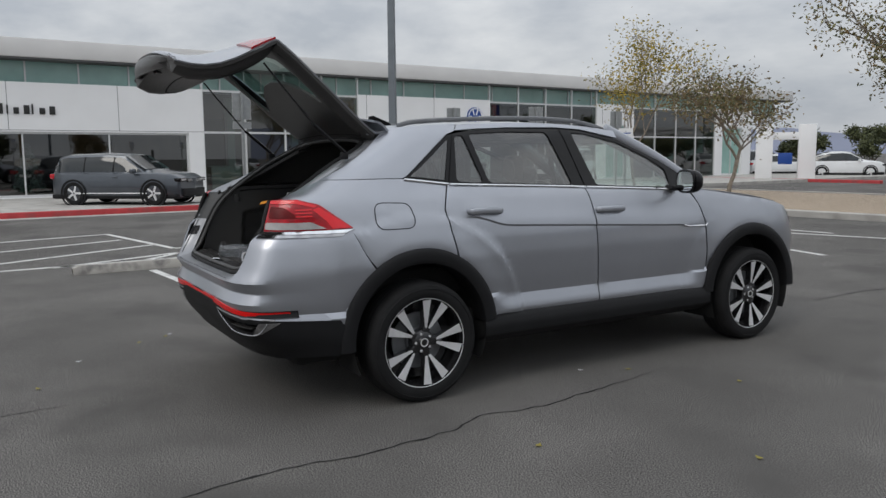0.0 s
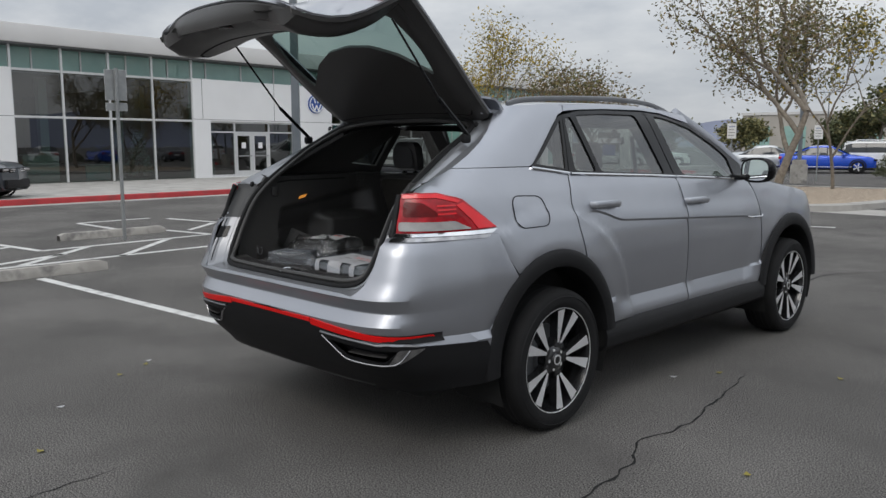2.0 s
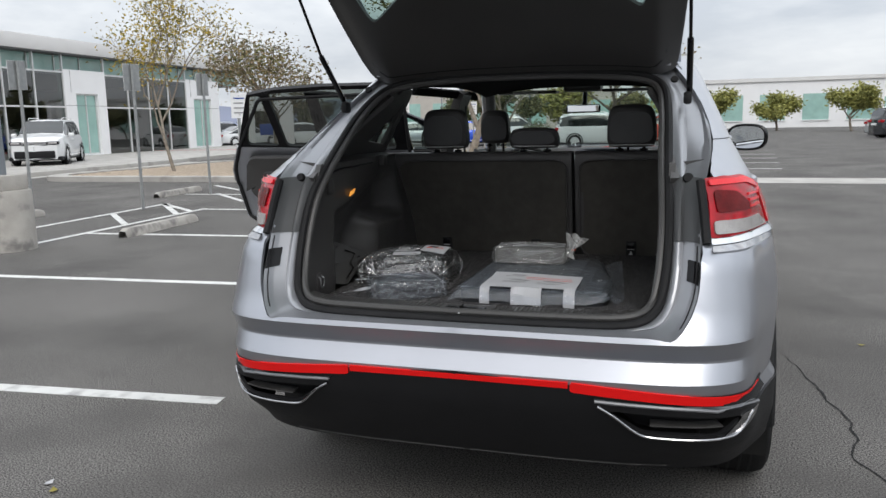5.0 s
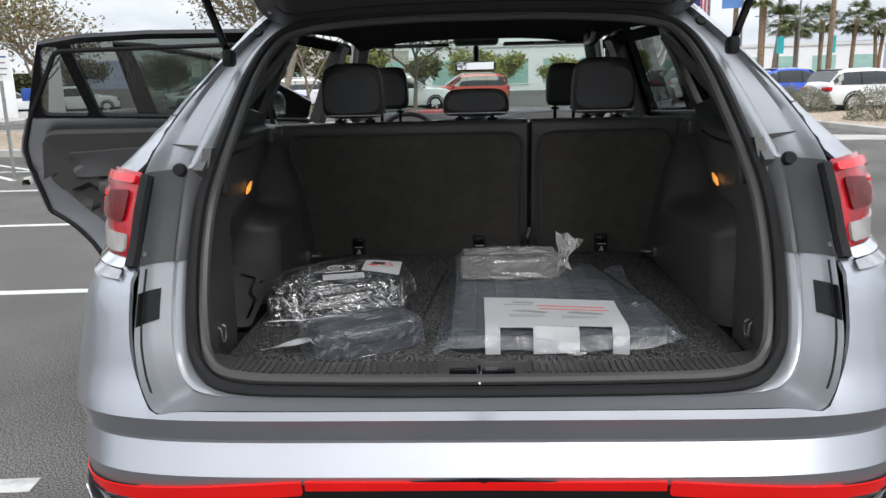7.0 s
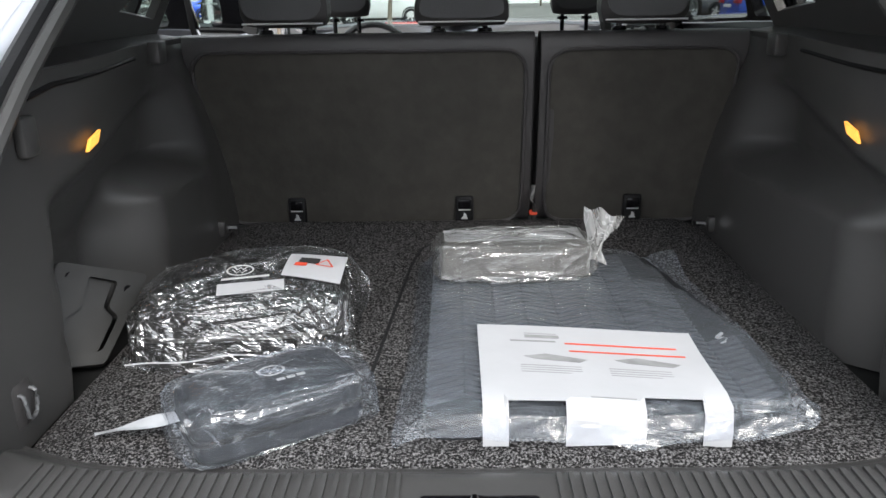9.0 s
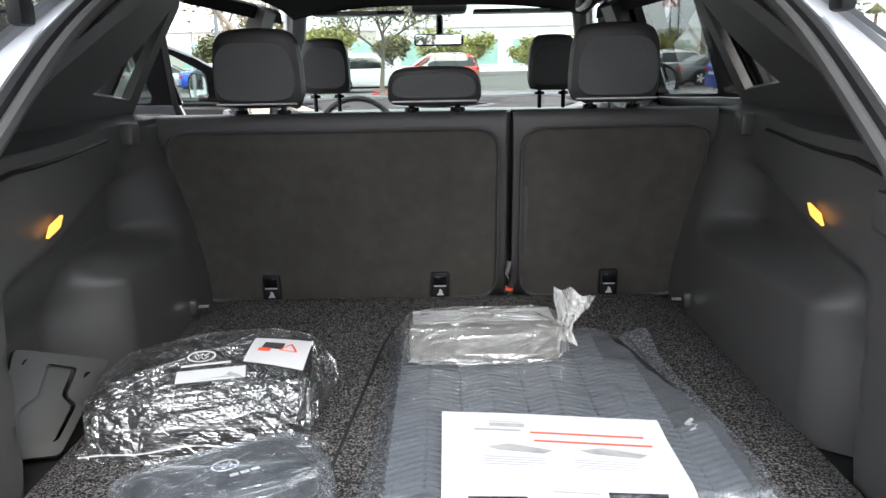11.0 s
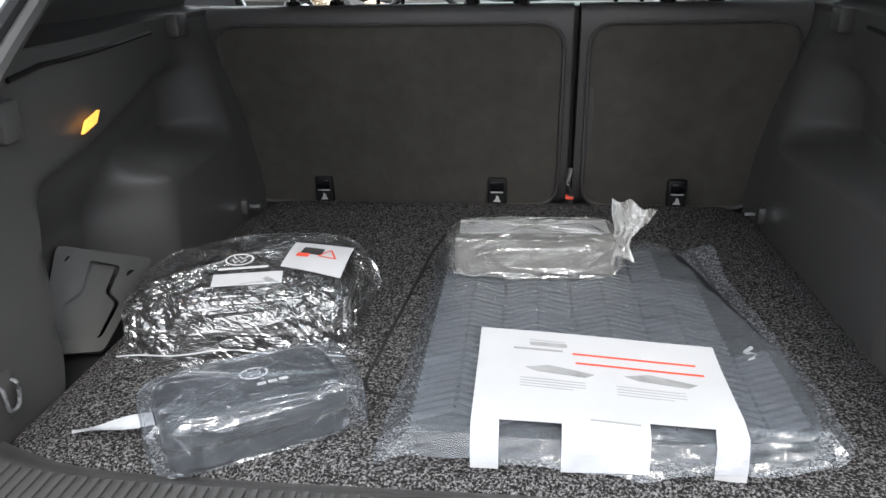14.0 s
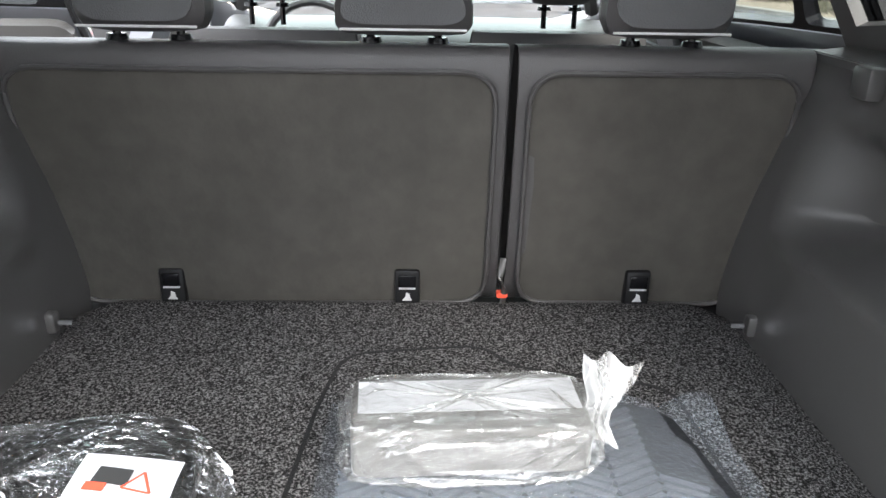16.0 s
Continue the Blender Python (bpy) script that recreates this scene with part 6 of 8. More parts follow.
def headrest(x, y, z0, w, h, d, parent, stitched=True):
    def f(u, v):
        an = 2 * math.pi * u
        c, s = math.cos(an), math.sin(an)
        e = math.copysign(abs(s) ** 0.58, s)
        cc = math.copysign(abs(c) ** 0.42, c)
        k = math.sin(math.pi * v)
        kk = abs(k) ** 0.28
        up = lin(((-1.0, 0.90), (-0.7, 1.0), (0.1, 0.99), (0.55, 0.94), (0.8, 0.86), (0.93, 0.77), (1.0, 0.66)), e)
        return (x + (v - 0.5) * w * up * (0.9 + 0.1 * kk), y + d / 2 * cc * kk - 0.02 * (e + 1) / 2, z0 + h / 2 + e * h / 2 * (0.86 + 0.14 * kk))
    hr = part("head_restraint", sheet(f, 36, 22, close_u=True), LEATHER, parent, "black leatherette head restraint")
    panel_f = lambda a, b: (a, y - d / 2 - 0.003 - 0.02 * (b - z0) / h, b)
    part("rear_pad", panel(panel_f, round_poly([(x - w * 0.41, z0 + 0.02), (x + w * 0.41, z0 + 0.02), (x + w * 0.36, z0 + h * 0.82), (x - w * 0.36, z0 + h * 0.82)], 0.05, 5), step=0.04, thick=0.006), LEATHERGREY, hr, "grey leatherette pad")
    if stitched:
        part("seam", tube([(a, y - d / 2 - 0.003, z0 + 0.012) for a in np.linspace(x - w * 0.4, x + w * 0.4, 10)], 0.0022, 5), STITCH, hr, "white stitched seam")
    for s in (-1, 1):
        part("post", tube([(x + s * w * 0.22, y, z0 - 0.06), (x + s * w * 0.22, y, z0 + 0.02)], 0.007, 8), GLOSSBLACK, hr)
        part("post_collar", lathe([(0, 0.01), (0.016, 0.01), (0.019, 0)], 10, Matrix.Translation((x + s * w * 0.22, y, z0 - 0.014))), GLOSSBLACK, hr)
    return hr


headrest(-0.42, 1.335, 1.286, 0.235, 0.185, 0.105, left_bench)
headrest(-0.005, 1.335, 1.286, 0.25, 0.092, 0.10, left_bench)
headrest(0.42, 1.335, 1.286, 0.235, 0.185, 0.105, right_bench)
for s, x in ((-1, -0.385), (1, 0.385)):
    fs = new("front_seat")
    fs.parent = car
    fs["label"] = "black leatherette front seat"
    part("backrest", sheet(lambda u, v: (lambda an, k: (x + (v - 0.5) * 0.52 * (1 - 0.12 * max(0, math.sin(an))), 2.25 + 0.06 * math.copysign(abs(math.cos(an)) ** 0.5, math.cos(an)) * (0.5 + 0.5 * k) - 0.10 * (math.sin(an) + 1) / 2, 0.86 + 0.36 * math.copysign(abs(math.sin(an)) ** 0.5, math.sin(an))))(2 * math.pi * u, math.sin(math.pi * v) ** 0.4), 28, 14, close_u=True), LEATHER, fs)
    part("cushion", rbox(x - 0.26, x + 0.26, 2.25, 2.80, 0.55, 0.74, 0.06, 3), LEATHER, fs)
    headrest(x, 2.16, 1.285, 0.185, 0.185, 0.09, fs, False)
part("dashboard", sheet(lambda u, v: (lambda t, an: (t * 0.74, 3.35 - 0.25 * math.cos(an) - 0.05 * abs(t), 1.06 + 0.10 * math.sin(an)))(2 * u - 1, math.pi * v), 14, 14), TRIM, car)
part("dash_body", rbox(-0.74, 0.74, 3.12, 3.5, 0.62, 1.08, 0.06), TRIM, car)
swb = tube([(-0.385 + 0.18 * math.cos(k * math.pi / 14), 2.98 + 0.05 * math.sin(k * math.pi / 14), 1.055 + 0.175 * math.sin(k * math.pi / 14)) for k in range(28)], 0.015, 8, closed=True)
sw = part("steering_wheel", swb, LEATHER, car, "black steering wheel")
part("wheel_hub", rbox(-0.455, -0.315, 2.97, 3.06, 1.0, 1.10, 0.03), TRIM, sw)
im = part("inner_mirror", rbox(-0.115, 0.105, 2.985, 3.015, 1.452, 1.505, 0.02, 3), GLOSSBLACK, car, "black frameless inner mirror")
part("mirror_glass", rbox(-0.105, 0.095, 2.979, 2.984, 1.458, 1.499, 0.002, 1), MIRROR, im)
part("mirror_stalk", tube([(0, 3.01, 1.50), (0, 3.05, 1.58)], 0.016, 8), GLOSSBLACK, im)
part("sensor_box", rbox(-0.12, 0.12, 2.86, 3.03, 1.585, 1.64, 0.02), TRIM, car)
for s, (xa, xb) in ((-1, (-0.52, -0.14)), (1, (0.14, 0.60))):
    sv = part("sun_visor", rbox(xa, xb, 2.72, 2.86, 1.575, 1.59, 0.006, m=None), TRIM, car)
    part("visor_label", rbox((xa + xb) / 2 - 0.08, (xa + xb) / 2 + 0.08, 2.716, 2.7195, 1.577, 1.588, 0), PAPER, sv, "white warning label")

# ---------------------------------------------------------------- things on the load floor
TOP = FLOOR + 0.003


def superbox(c, h, e=0.3, nu=40, nv=24, turn=0.0, lean=0.0, crumple=0.0, freq=18.0, seed=0, flat_bottom=True, cut=0.0, dip=0.0, tail=0.0, facet=0.0, shear=0.0):
    """A soft box: centre, half sizes, roundness; crumple folds its skin; cut and dip narrow and lower its far left end, tail draws out a point;
    facet and shear break the skin into long flat creased facets."""
    rnd = random.Random(seed * 31 + 7)
    jit = [[(rnd.uniform(-0.45, 0.45), rnd.uniform(-0.45, 0.45), rnd.uniform(-1, 1)) for _ in range(nv + 1)] for _ in range(nu + 1)]
    def f(u, v):
        bulge = 0.0
        if facet:
            ju, jv, bulge = jit[round(u * nu) % nu][round(v * nv)]
            inner = 0 < round(v * nv) < nv
            u, v = u + shear * v + (ju / nu if inner else 0), v + (jv / nv if inner else 0)
        a, b = 2 * math.pi * u - math.pi, math.pi * v - math.pi / 2
        sg = lambda t, p: math.copysign(abs(t) ** p, t)
        x, y, z = sg(math.cos(b), e) * sg(math.cos(a), e), sg(math.cos(b), e) * sg(math.sin(a), e), sg(math.sin(b), e)
        left = smooth(0.1, -1.0, x)
        if y > 0:
            y *= 1 - cut * left
        if z > 0:
            z *= 1 - dip * left
        p = Vector((x * h[0], y * h[1] + z * lean, z * h[2]))
        if tail:
            p.x += tail * smooth(0.55, 1.0, x) * math.exp(-((y - 0.55) / 0.35) ** 2) * math.exp(-((z + 0.1) / 0.55) ** 2)
        if crumple:
            q = Vector((p.x, p.y, p.z * 1.5)) * freq + Vector((seed * 7.3, 0, 0))
            q = Matrix.Rotation(0.6, 3, 'X') @ Matrix.Rotation(0.5, 3, 'Y') @ q
            q += Vector((noise.noise(q * 0.5), noise.noise(q * 0.5 + Vector((4, 1, 2))), noise.noise(q * 0.5 + Vector((1, 8, 3))))) * 0.8
            q = Vector((q.x * 0.3, q.y * 1.5, q.z * 1.5))
            r = sum(k * (1 - abs(noise.noise(q * g + Vector((9 * g, 3, 1)))) * 2.6) for g, k in ((1.0, 0.55), (2.1, 0.33), (4.3, 0.18)))
            p += p.normalized() * crumple * r
        p += p.normalized() * facet * bulge
        p = Matrix.Rotation(radians(turn), 3, "Z") @ p + Vector(c)
        if flat_bottom:
            p.z = max(p.z, TOP + 0.0005)
        return p
    bm = sheet(f, nu, nv, close_u=True)
    bmesh.ops.remove_doubles(bm, verts=bm.verts, dist=1e-4)
    if facet:
        bmesh.ops.triangulate(bm, faces=bm.faces[:], quad_method="LONG_EDGE")
    return bm


def card(poly, S, material, name, parent, label="", thick=0.0008, step=0.03):
    return part(name, panel(S, poly, step=step, thick=thick), material, parent, label)


def emblem(S, a, b, r, parent):
    """A printed white ring with zigzag strokes inside."""
    ring = [Vector(S(a + r * math.cos(t), b + 0.8 * r * math.sin(t))) + Vector((0, 0, 0.0012)) for t in np.linspace(0, 2 * math.pi, 25)[:-1]]
    em = part("emblem", tube(ring, 0.0016, 5, closed=True, flat=0.4), SIGNPRINT, parent, "white printed ring emblem")
    for top, low in ((0.62, 0.05), (0.0, -0.62)):
        pts = [(-0.5, top), (-0.22, low), (0.0, top - 0.1), (0.22, low), (0.5, top)]
        part("stroke", tube([Vector(S(a + x * r, b + 0.8 * y * r)) + Vector((0, 0, 0.0012)) for x, y in pts], 0.0013, 5, flat=0.4), SIGNPRINT, em)


SIGNPRINT = mat("white_print", (0.5, 0.5, 0.5), rough=0.6, var=0.05)

# large soft case in clinging clear wrap
kit = thing("wrapped_kit_bag", "black zipped kit bag shrink-wrapped in crinkled clear plastic on the carpet", "bag")
KC, KT = (-0.376, 0.640, 0.860), 5
KSHAPE = dict(cut=0.30, dip=0.22)
part("case", superbox(KC, (0.160, 0.132, 0.060), 0.28, turn=KT, lean=0.018, **KSHAPE), NYLON, kit, "black nylon case")
part("zip", tube([Matrix.Rotation(radians(KT), 3, "Z") @ Vector((0.163 * math.copysign(abs(math.cos(t)) ** 0.28, math.cos(t)), 0.135 * math.copysign(abs(math.sin(t)) ** 0.28, math.sin(t)) * (1 - (0.3 * smooth(0.1, -1.0, math.cos(t)) if math.sin(t) > 0 else 0)), 0.0)) + Vector(KC) for t in np.linspace(0, 2 * math.pi, 49)[:-1]], 0.004, 6, closed=True), TRIM, kit)
part("wrap", superbox((KC[0], KC[1] - 0.004, 0.860), (0.176, 0.144, 0.065), 0.40, 84, 26, KT, 0.016, 0.004, 7, 1, tail=0.03, facet=0.0042, shear=0.16, **KSHAPE), WRAP, kit, "crinkled clear plastic wrap", angle=4)


def frill(c, hx, hy, turn, seed, width=0.025, e=0.34):
    def f(u, v):
        t = 2 * math.pi * u
        sg = lambda s, p: math.copysign(abs(s) ** p, s)
        n = noise.noise(Vector((math.cos(t) * 6, math.sin(t) * 6, seed)))
        n2 = noise.noise(Vector((math.cos(t) * 30, math.sin(t) * 30, seed)))
        k = 1 + (width * (1 + n) / hx) * v
        p = Matrix.Rotation(radians(turn), 3, "Z") @ Vector((sg(math.cos(t), e) * hx * k, sg(math.sin(t), e) * hy * k * (1 - (0.3 * smooth(0.1, -1.0, math.cos(t)) if math.sin(t) > 0 else 0)), 0))
        return Vector((c[0] + p.x, c[1] + p.y, TOP + 0.014 * (1 - v) + 0.012 * v * (1 + n2)))
    return sheet(f, 220, 5, close_u=True)


part("wrap_hem", frill(KC, 0.172, 0.142, KT, 3, 0.016), WRAP, kit, "crumpled wrap edge", angle=50)
part("wrap_seam", tube([Matrix.Rotation(radians(KT), 3, "Z") @ Vector((-0.165 + 0.34 * t, -0.157 - 0.004 * math.sin(9 * t), 0)) + Vector((KC[0], KC[1], TOP + 0.030 + 0.006 * math.sin(3 * t) + 0.002 * math.sin(17 * t))) for t in np.linspace(0, 1, 30)], 0.0012, 5), MILKY, kit, "thin white weld seam")


def on_kit(a, b):
    p = Matrix.Rotation(radians(KT), 3, "Z") @ Vector((a, b + 0.016, 0)) + Vector(KC)
    return (p.x, p.y, 0.9375 - 0.10 * max(0, abs(a) - 0.10) ** 1.2 - 0.25 * max(0, -b - 0.02) ** 1.2 - 0.014 * smooth(-0.02, -0.18, a))


card([(-0.030, -0.122), (0.074, -0.112), (0.070, -0.080), (-0.034, -0.090)], on_kit, PAPER, "blank_label", kit, "blank white sticker")
picture = card([(0.064, -0.066), (0.160, -0.096), (0.170, 0.002), (0.072, 0.020)], on_kit, PAPER, "instruction_card", kit, "white picture card")
up_k = lambda d: (lambda a, b: Vector(on_kit(a, b)) + Vector((0, 0, d)))
card([(0.088, -0.026), (0.122, -0.034), (0.125, -0.012), (0.092, -0.004)], up_k(0.0012), INKBLACK, "printed_picture", picture, "dark printed case", step=0.02)
card([(0.082, -0.036), (0.102, -0.040), (0.104, -0.030), (0.084, -0.026)], up_k(0.0013), INKRED, "printed_picture", picture, "red printed shape", step=0.02)
for p0, p1 in (((0.118, -0.036), (0.146, -0.044)), ((0.146, -0.044), (0.136, -0.016)), ((0.136, -0.016), (0.118, -0.036))):
    part("printed_triangle", tube([up_k(0.0012)(*p0), up_k(0.0012)(*p1)], 0.0014, 4, flat=0.4), INKRED, picture, "red outlined triangle")
emblem(on_kit, -0.004, -0.048, 0.021, kit)
card([(-0.030, -0.079), (0.045, -0.070), (0.045, -0.065), (-0.030, -0.074)], up_k(0.001), SIGNPRINT, "printed_line", kit, step=0.02)

# smaller pouch in a loose milky bag
pouch = thing("bagged_pouch", "small dark vinyl pouch in a loose clear plastic bag", "pouch")
PC, PT = (-0.276, 0.342, 0.842), 32
part("case", superbox(PC, (0.116, 0.064, 0.0375), 0.3, turn=PT, lean=0.006), NAVYVINYL, pouch, "dark blue-grey vinyl pouch")
part("bag", superbox((PC[0] + 0.003, PC[1], 0.844), (0.135, 0.071, 0.0395), 0.34, 40, 16, PT, 0.004, 0.003, 9, 5, tail=0.02, facet=0.0034, shear=-0.10), POUCHFILM, pouch, "loose clear bag", angle=8)
flapf = lambda u, v: Matrix.Rotation(radians(PT), 3, "Z") @ Vector((-0.118 - 0.095 * u, 0.036 - 0.030 * v * (1 - 0.6 * u) + 0.050 * u, 0)) + Vector((PC[0], PC[1], 0.846 - 0.026 * u + 0.0025 * math.sin(6 * u + 3 * v)))
part("bag_flap", sheet(flapf, 14, 6), MILKY, pouch, "white folded bag end")


def on_pouch(a, b):
    p = Matrix.Rotation(radians(PT), 3, "Z") @ Vector((a, b + 0.006, 0)) + Vector(PC)
    return (p.x, p.y, PC[2] + 0.0385)


emblem(on_pouch, 0.008, 0.004, 0.017, pouch)
for k in range(3):
    card([(0.006 + 0.014 * k, -0.026), (0.017 + 0.014 * k, -0.026), (0.017 + 0.014 * k, -0.020), (0.006 + 0.014 * k, -0.020)], on_pouch, SIGNPRINT, "printed_line", pouch, step=0.02)
part("seam", superbox((PC[0], PC[1], 0.840), (0.1185, 0.0655, 0.005), 0.3, turn=PT), NYLON, pouch)

# carpet mat with bound edge
def lie(h):
    return lambda a, b: (a, b, h)


mat_poly = round_poly([(-0.158, 0.425), (-0.118, 0.98), (-0.095, 1.12), (0.13, 1.15), (0.165, 1.08), (0.40, 1.02), (0.42, 0.42)], 0.05, 5)
cm = thing("carpet_mat", "dark carpet floor mat with a black bound edge", "floor mat")
part("pile", panel(lie(TOP + 0.007), mat_poly, step=0.05, thick=0.006), CARPET, cm)
part("binding", tube([(a, b, TOP + 0.005) for a, b in densify(mat_poly, 0.03)], 0.0055, 6, closed=True), NYLON, cm, "black bound edge")

# rubber mats in a flat bag with a paper sleeve
pack = thing("bagged_rubber_mats", "grey rubber mats in a clear bag with a paper sleeve", "floor mats")
rub = round_poly([(-0.070, 0.290), (-0.065, 0.885), (0.345, 0.905), (0.425, 0.47), (0.420, 0.315)], 0.04, 5)
RZ = TOP + 0.008
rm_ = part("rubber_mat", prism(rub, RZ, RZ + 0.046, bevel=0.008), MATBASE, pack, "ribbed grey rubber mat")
part("mat_edge", prism([(a * 1.004, b + (0.002 if b > 0.6 else -0.003)) for a, b in rub], RZ + 0.012, RZ + 0.030), RUBBER, pack)
# ridges in the lighter tone, so the grooves between them look shaded
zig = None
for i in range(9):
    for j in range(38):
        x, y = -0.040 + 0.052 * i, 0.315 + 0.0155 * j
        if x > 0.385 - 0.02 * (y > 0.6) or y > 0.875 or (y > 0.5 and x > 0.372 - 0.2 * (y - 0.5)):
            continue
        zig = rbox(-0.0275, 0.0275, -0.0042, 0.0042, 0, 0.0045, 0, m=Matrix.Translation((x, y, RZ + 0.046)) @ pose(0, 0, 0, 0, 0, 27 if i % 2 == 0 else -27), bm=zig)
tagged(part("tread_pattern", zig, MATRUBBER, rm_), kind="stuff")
part("raised_mark", tube([(0.372, 0.475, RZ + 0.048), (0.384, 0.490, RZ + 0.048), (0.372, 0.500, RZ + 0.048), (0.384, 0.513, RZ + 0.048)], 0.003, 5), SIGNPRINT, rm_, "pale moulded mark")


def bag_top(a, b):
    """The clear bag over the mats: high over them, falling to the carpet round about."""
    d = min(a + 0.075, 0.425 - 0.10 * max(0, b - 0.47) / 0.45 - a, b - 0.285, 0.91 - b)
    k = smooth(-0.030, 0.006, d)
    fold = sum(g * (1 - 2.4 * abs(noise.noise(Vector((a * f + 3 * f, b * f * 1.6, f))))) for f, g in ((7, 0.0034), (17, 0.0024)))
    loose = 1 - smooth(-0.06, 0.03, d)
    lift = 0.030 * smooth(0.30, 0.42, a) * smooth(0.82, 0.94, b)
    return (a, b, max(TOP + 0.004, TOP + 0.010 + 0.0515 * k + fold * (0.5 + 2.2 * loose) + lift))


bag_poly = [(-0.110, 0.270), (-0.098, 0.60), (-0.100, 0.965), (0.10, 0.945), (0.24, 0.915), (0.31, 0.905), (0.36, 0.94), (0.418, 0.945), (0.445, 0.70), (0.466, 0.47), (0.468, 0.35), (0.432, 0.272), (0.20, 0.258)]
part("clear_bag", panel(bag_top, round_poly(bag_poly, 0.015, 3), step=0.021, thick=0.0), BAGFILM, pack, "flat clear plastic bag", angle=5)
PZ = RZ + 0.0590
PW = (0.008, 0.323)


def sheet_on(a, b):
    """Paper lying on the mats that bends down over their front edge; b runs from the back."""
    x = PW[0] + (PW[1] - PW[0]) * a
    y = 0.520 - 0.038 * a - b
    front = 0.286
    if y > front:
        return (x, y, PZ + 0.002 * math.sin(a * 5) * (0.5 - b) + 0.004 * smooth(0.06, 0.0, b))
    over = front - y
    return (x, front - 0.012 * min(1, over / 0.02), PZ - over * 0.9)


PALEINK = mat("pale_ink", (0.36, 0.36, 0.365), rough=0.8, var=0.1)
pap = part("paper_sleeve", panel(sheet_on, [(0, 0), (1, 0), (1, 0.262), (0.885, 0.263), (0.885, 0.196), (0.655, 0.200), (0.655, 0.268), (0.335, 0.284), (0.335, 0.220), (0.105, 0.225), (0.105, 0.292), (0, 0.296)], step=0.03, thick=0.0008), PAPER, pack, "white paper sleeve with two cut-outs")
lift_p = lambda d: (lambda a, b: Vector(sheet_on(a, b)) + Vector((0, -0.0004, d)))
for b, a0, a1 in ((0.050, 0.40, 0.90), (0.074, 0.41, 0.92)):
    card([(a0, b), (a1, b), (a1, b + 0.0042), (a0, b + 0.0042)], lift_p(0.0014), INKRED, "red_rule", pap, "printed red line", 0.0003)
for b, a0, a1, h in ((0.030, 0.22, 0.38, 0.008), (0.046, 0.15, 0.36, 0.004)):
    card([(a0, b), (a1, b), (a1, b + h), (a0, b + h)], lift_p(0.0014), INKGREY, "text_bar", pap, "", 0.0003)
for a0 in (0.20, 0.60):
    card([(a0, 0.098), (a0 + 0.10, 0.088), (a0 + 0.28, 0.102), (a0 + 0.24, 0.112), (a0 + 0.05, 0.106)], lift_p(0.0014), INKGREY, "printed_picture", pap, "pale printed mat picture", 0.0003)
for k in range(4):
    for a0 in (0.18, 0.56):
        card([(a0, 0.124 + 0.0065 * k), (a0 + 0.26 - 0.05 * (k == 3), 0.1245 + 0.0065 * k), (a0 + 0.26 - 0.05 * (k == 3), 0.1262 + 0.0065 * k), (a0, 0.1257 + 0.0065 * k)], lift_p(0.0013), PALEINK, "text_bar", pap, "", 0.0003)
for k in range(3):
    card([(0.22, 0.024 + 0.006 * k), (0.37, 0.025 + 0.006 * k), (0.37, 0.0275 + 0.006 * k), (0.22, 0.0265 + 0.006 * k)], lift_p(0.0013), PALEINK, "text_bar", pap, "", 0.0003)
card([(0.44, 0.205), (0.62, 0.205), (0.62, 0.208), (0.44, 0.208)], lift_p(0.0), INKGREY, "text_bar", pap, "", 0.0012)
# small parcel lying on the bag
box_ = thing("wrapped_parcel", "small parcel in crumpled clear plastic with a twisted end", "parcel")
BC = (0.083, 0.795, 0.898)
part("carton", superbox(BC, (0.136, 0.060, 0.031), 0.16, turn=3, flat_bottom=False), mat("dull_grey_card", (0.13, 0.127, 0.122), rough=0.7, var=0.35, scale=14), box_, "grey carton")
part("leaflet", sheet(lambda u, v: (lambda p: (p.x, p.y, p.z))(Matrix.Rotation(radians(3), 3, "Z") @ Vector((-0.128 + 0.256 * u, -0.022 + 0.065 * v, 0.0325 + 0.001 * v)) + Vector(BC)), 10, 4, 0.001), PAPER, box_, "white folded leaflet")
part("wrap", superbox((BC[0], BC[1] - 0.004, BC[2]), (0.147, 0.071, 0.037), 0.38, 44, 18, 3, 0.0, 0.004, 9, 8, False, facet=0.0058, shear=0.08), PARCELFILM, box_, "crumpled clear wrap", angle=6)


def twist(u, v):
    """The bunched bag end: gathered at the parcel, then fanned out upward in pleats."""
    w = lin(((0, 0.034), (0.22, 0.016), (0.40, 0.014), (0.7, 0.032), (1.0, 0.043)), v)
    t = 2 * u - 1
    pleat = 0.006 * math.sin(11 * u + 3 * v) * (0.4 + v) + 0.004 * noise.noise(Vector((u * 5, v * 6, 1)))
    mid = Vector((0.222, 0.775, 0.893)).lerp(Vector((0.258, 0.825, 0.968)), v)
    return mid + Vector((t * w, 0.5 * t * w * (v - 0.3) + pleat, -0.35 * t * w + 0.012 * v * noise.noise(Vector((u * 4, 2, 0)))))


part("twisted_end", sheet(twist, 28, 18), TWISTFILM, box_, "twisted plastic end", angle=60)

# loose plastic bracket standing in the side pocket
br = thing("plastic_bracket", "black plastic cover plate leaning in the side pocket", "bracket")
BQ = [Vector(p) for p in ((-0.680, 0.604, 0.954), (-0.578, 0.708, 0.890), (-0.600, 0.556, 0.788), (-0.690, 0.520, 0.800))]


def plate(a, b):
    return (BQ[0].lerp(BQ[1], a)).lerp(BQ[3].lerp(BQ[2], a), b)


win_b = round_poly([(0.36, 0.10), (0.70, 0.12), (0.70, 0.40), (0.88, 0.50), (0.86, 0.86), (0.22, 0.86), (0.22, 0.52), (0.37, 0.42)], 0.05, 4)
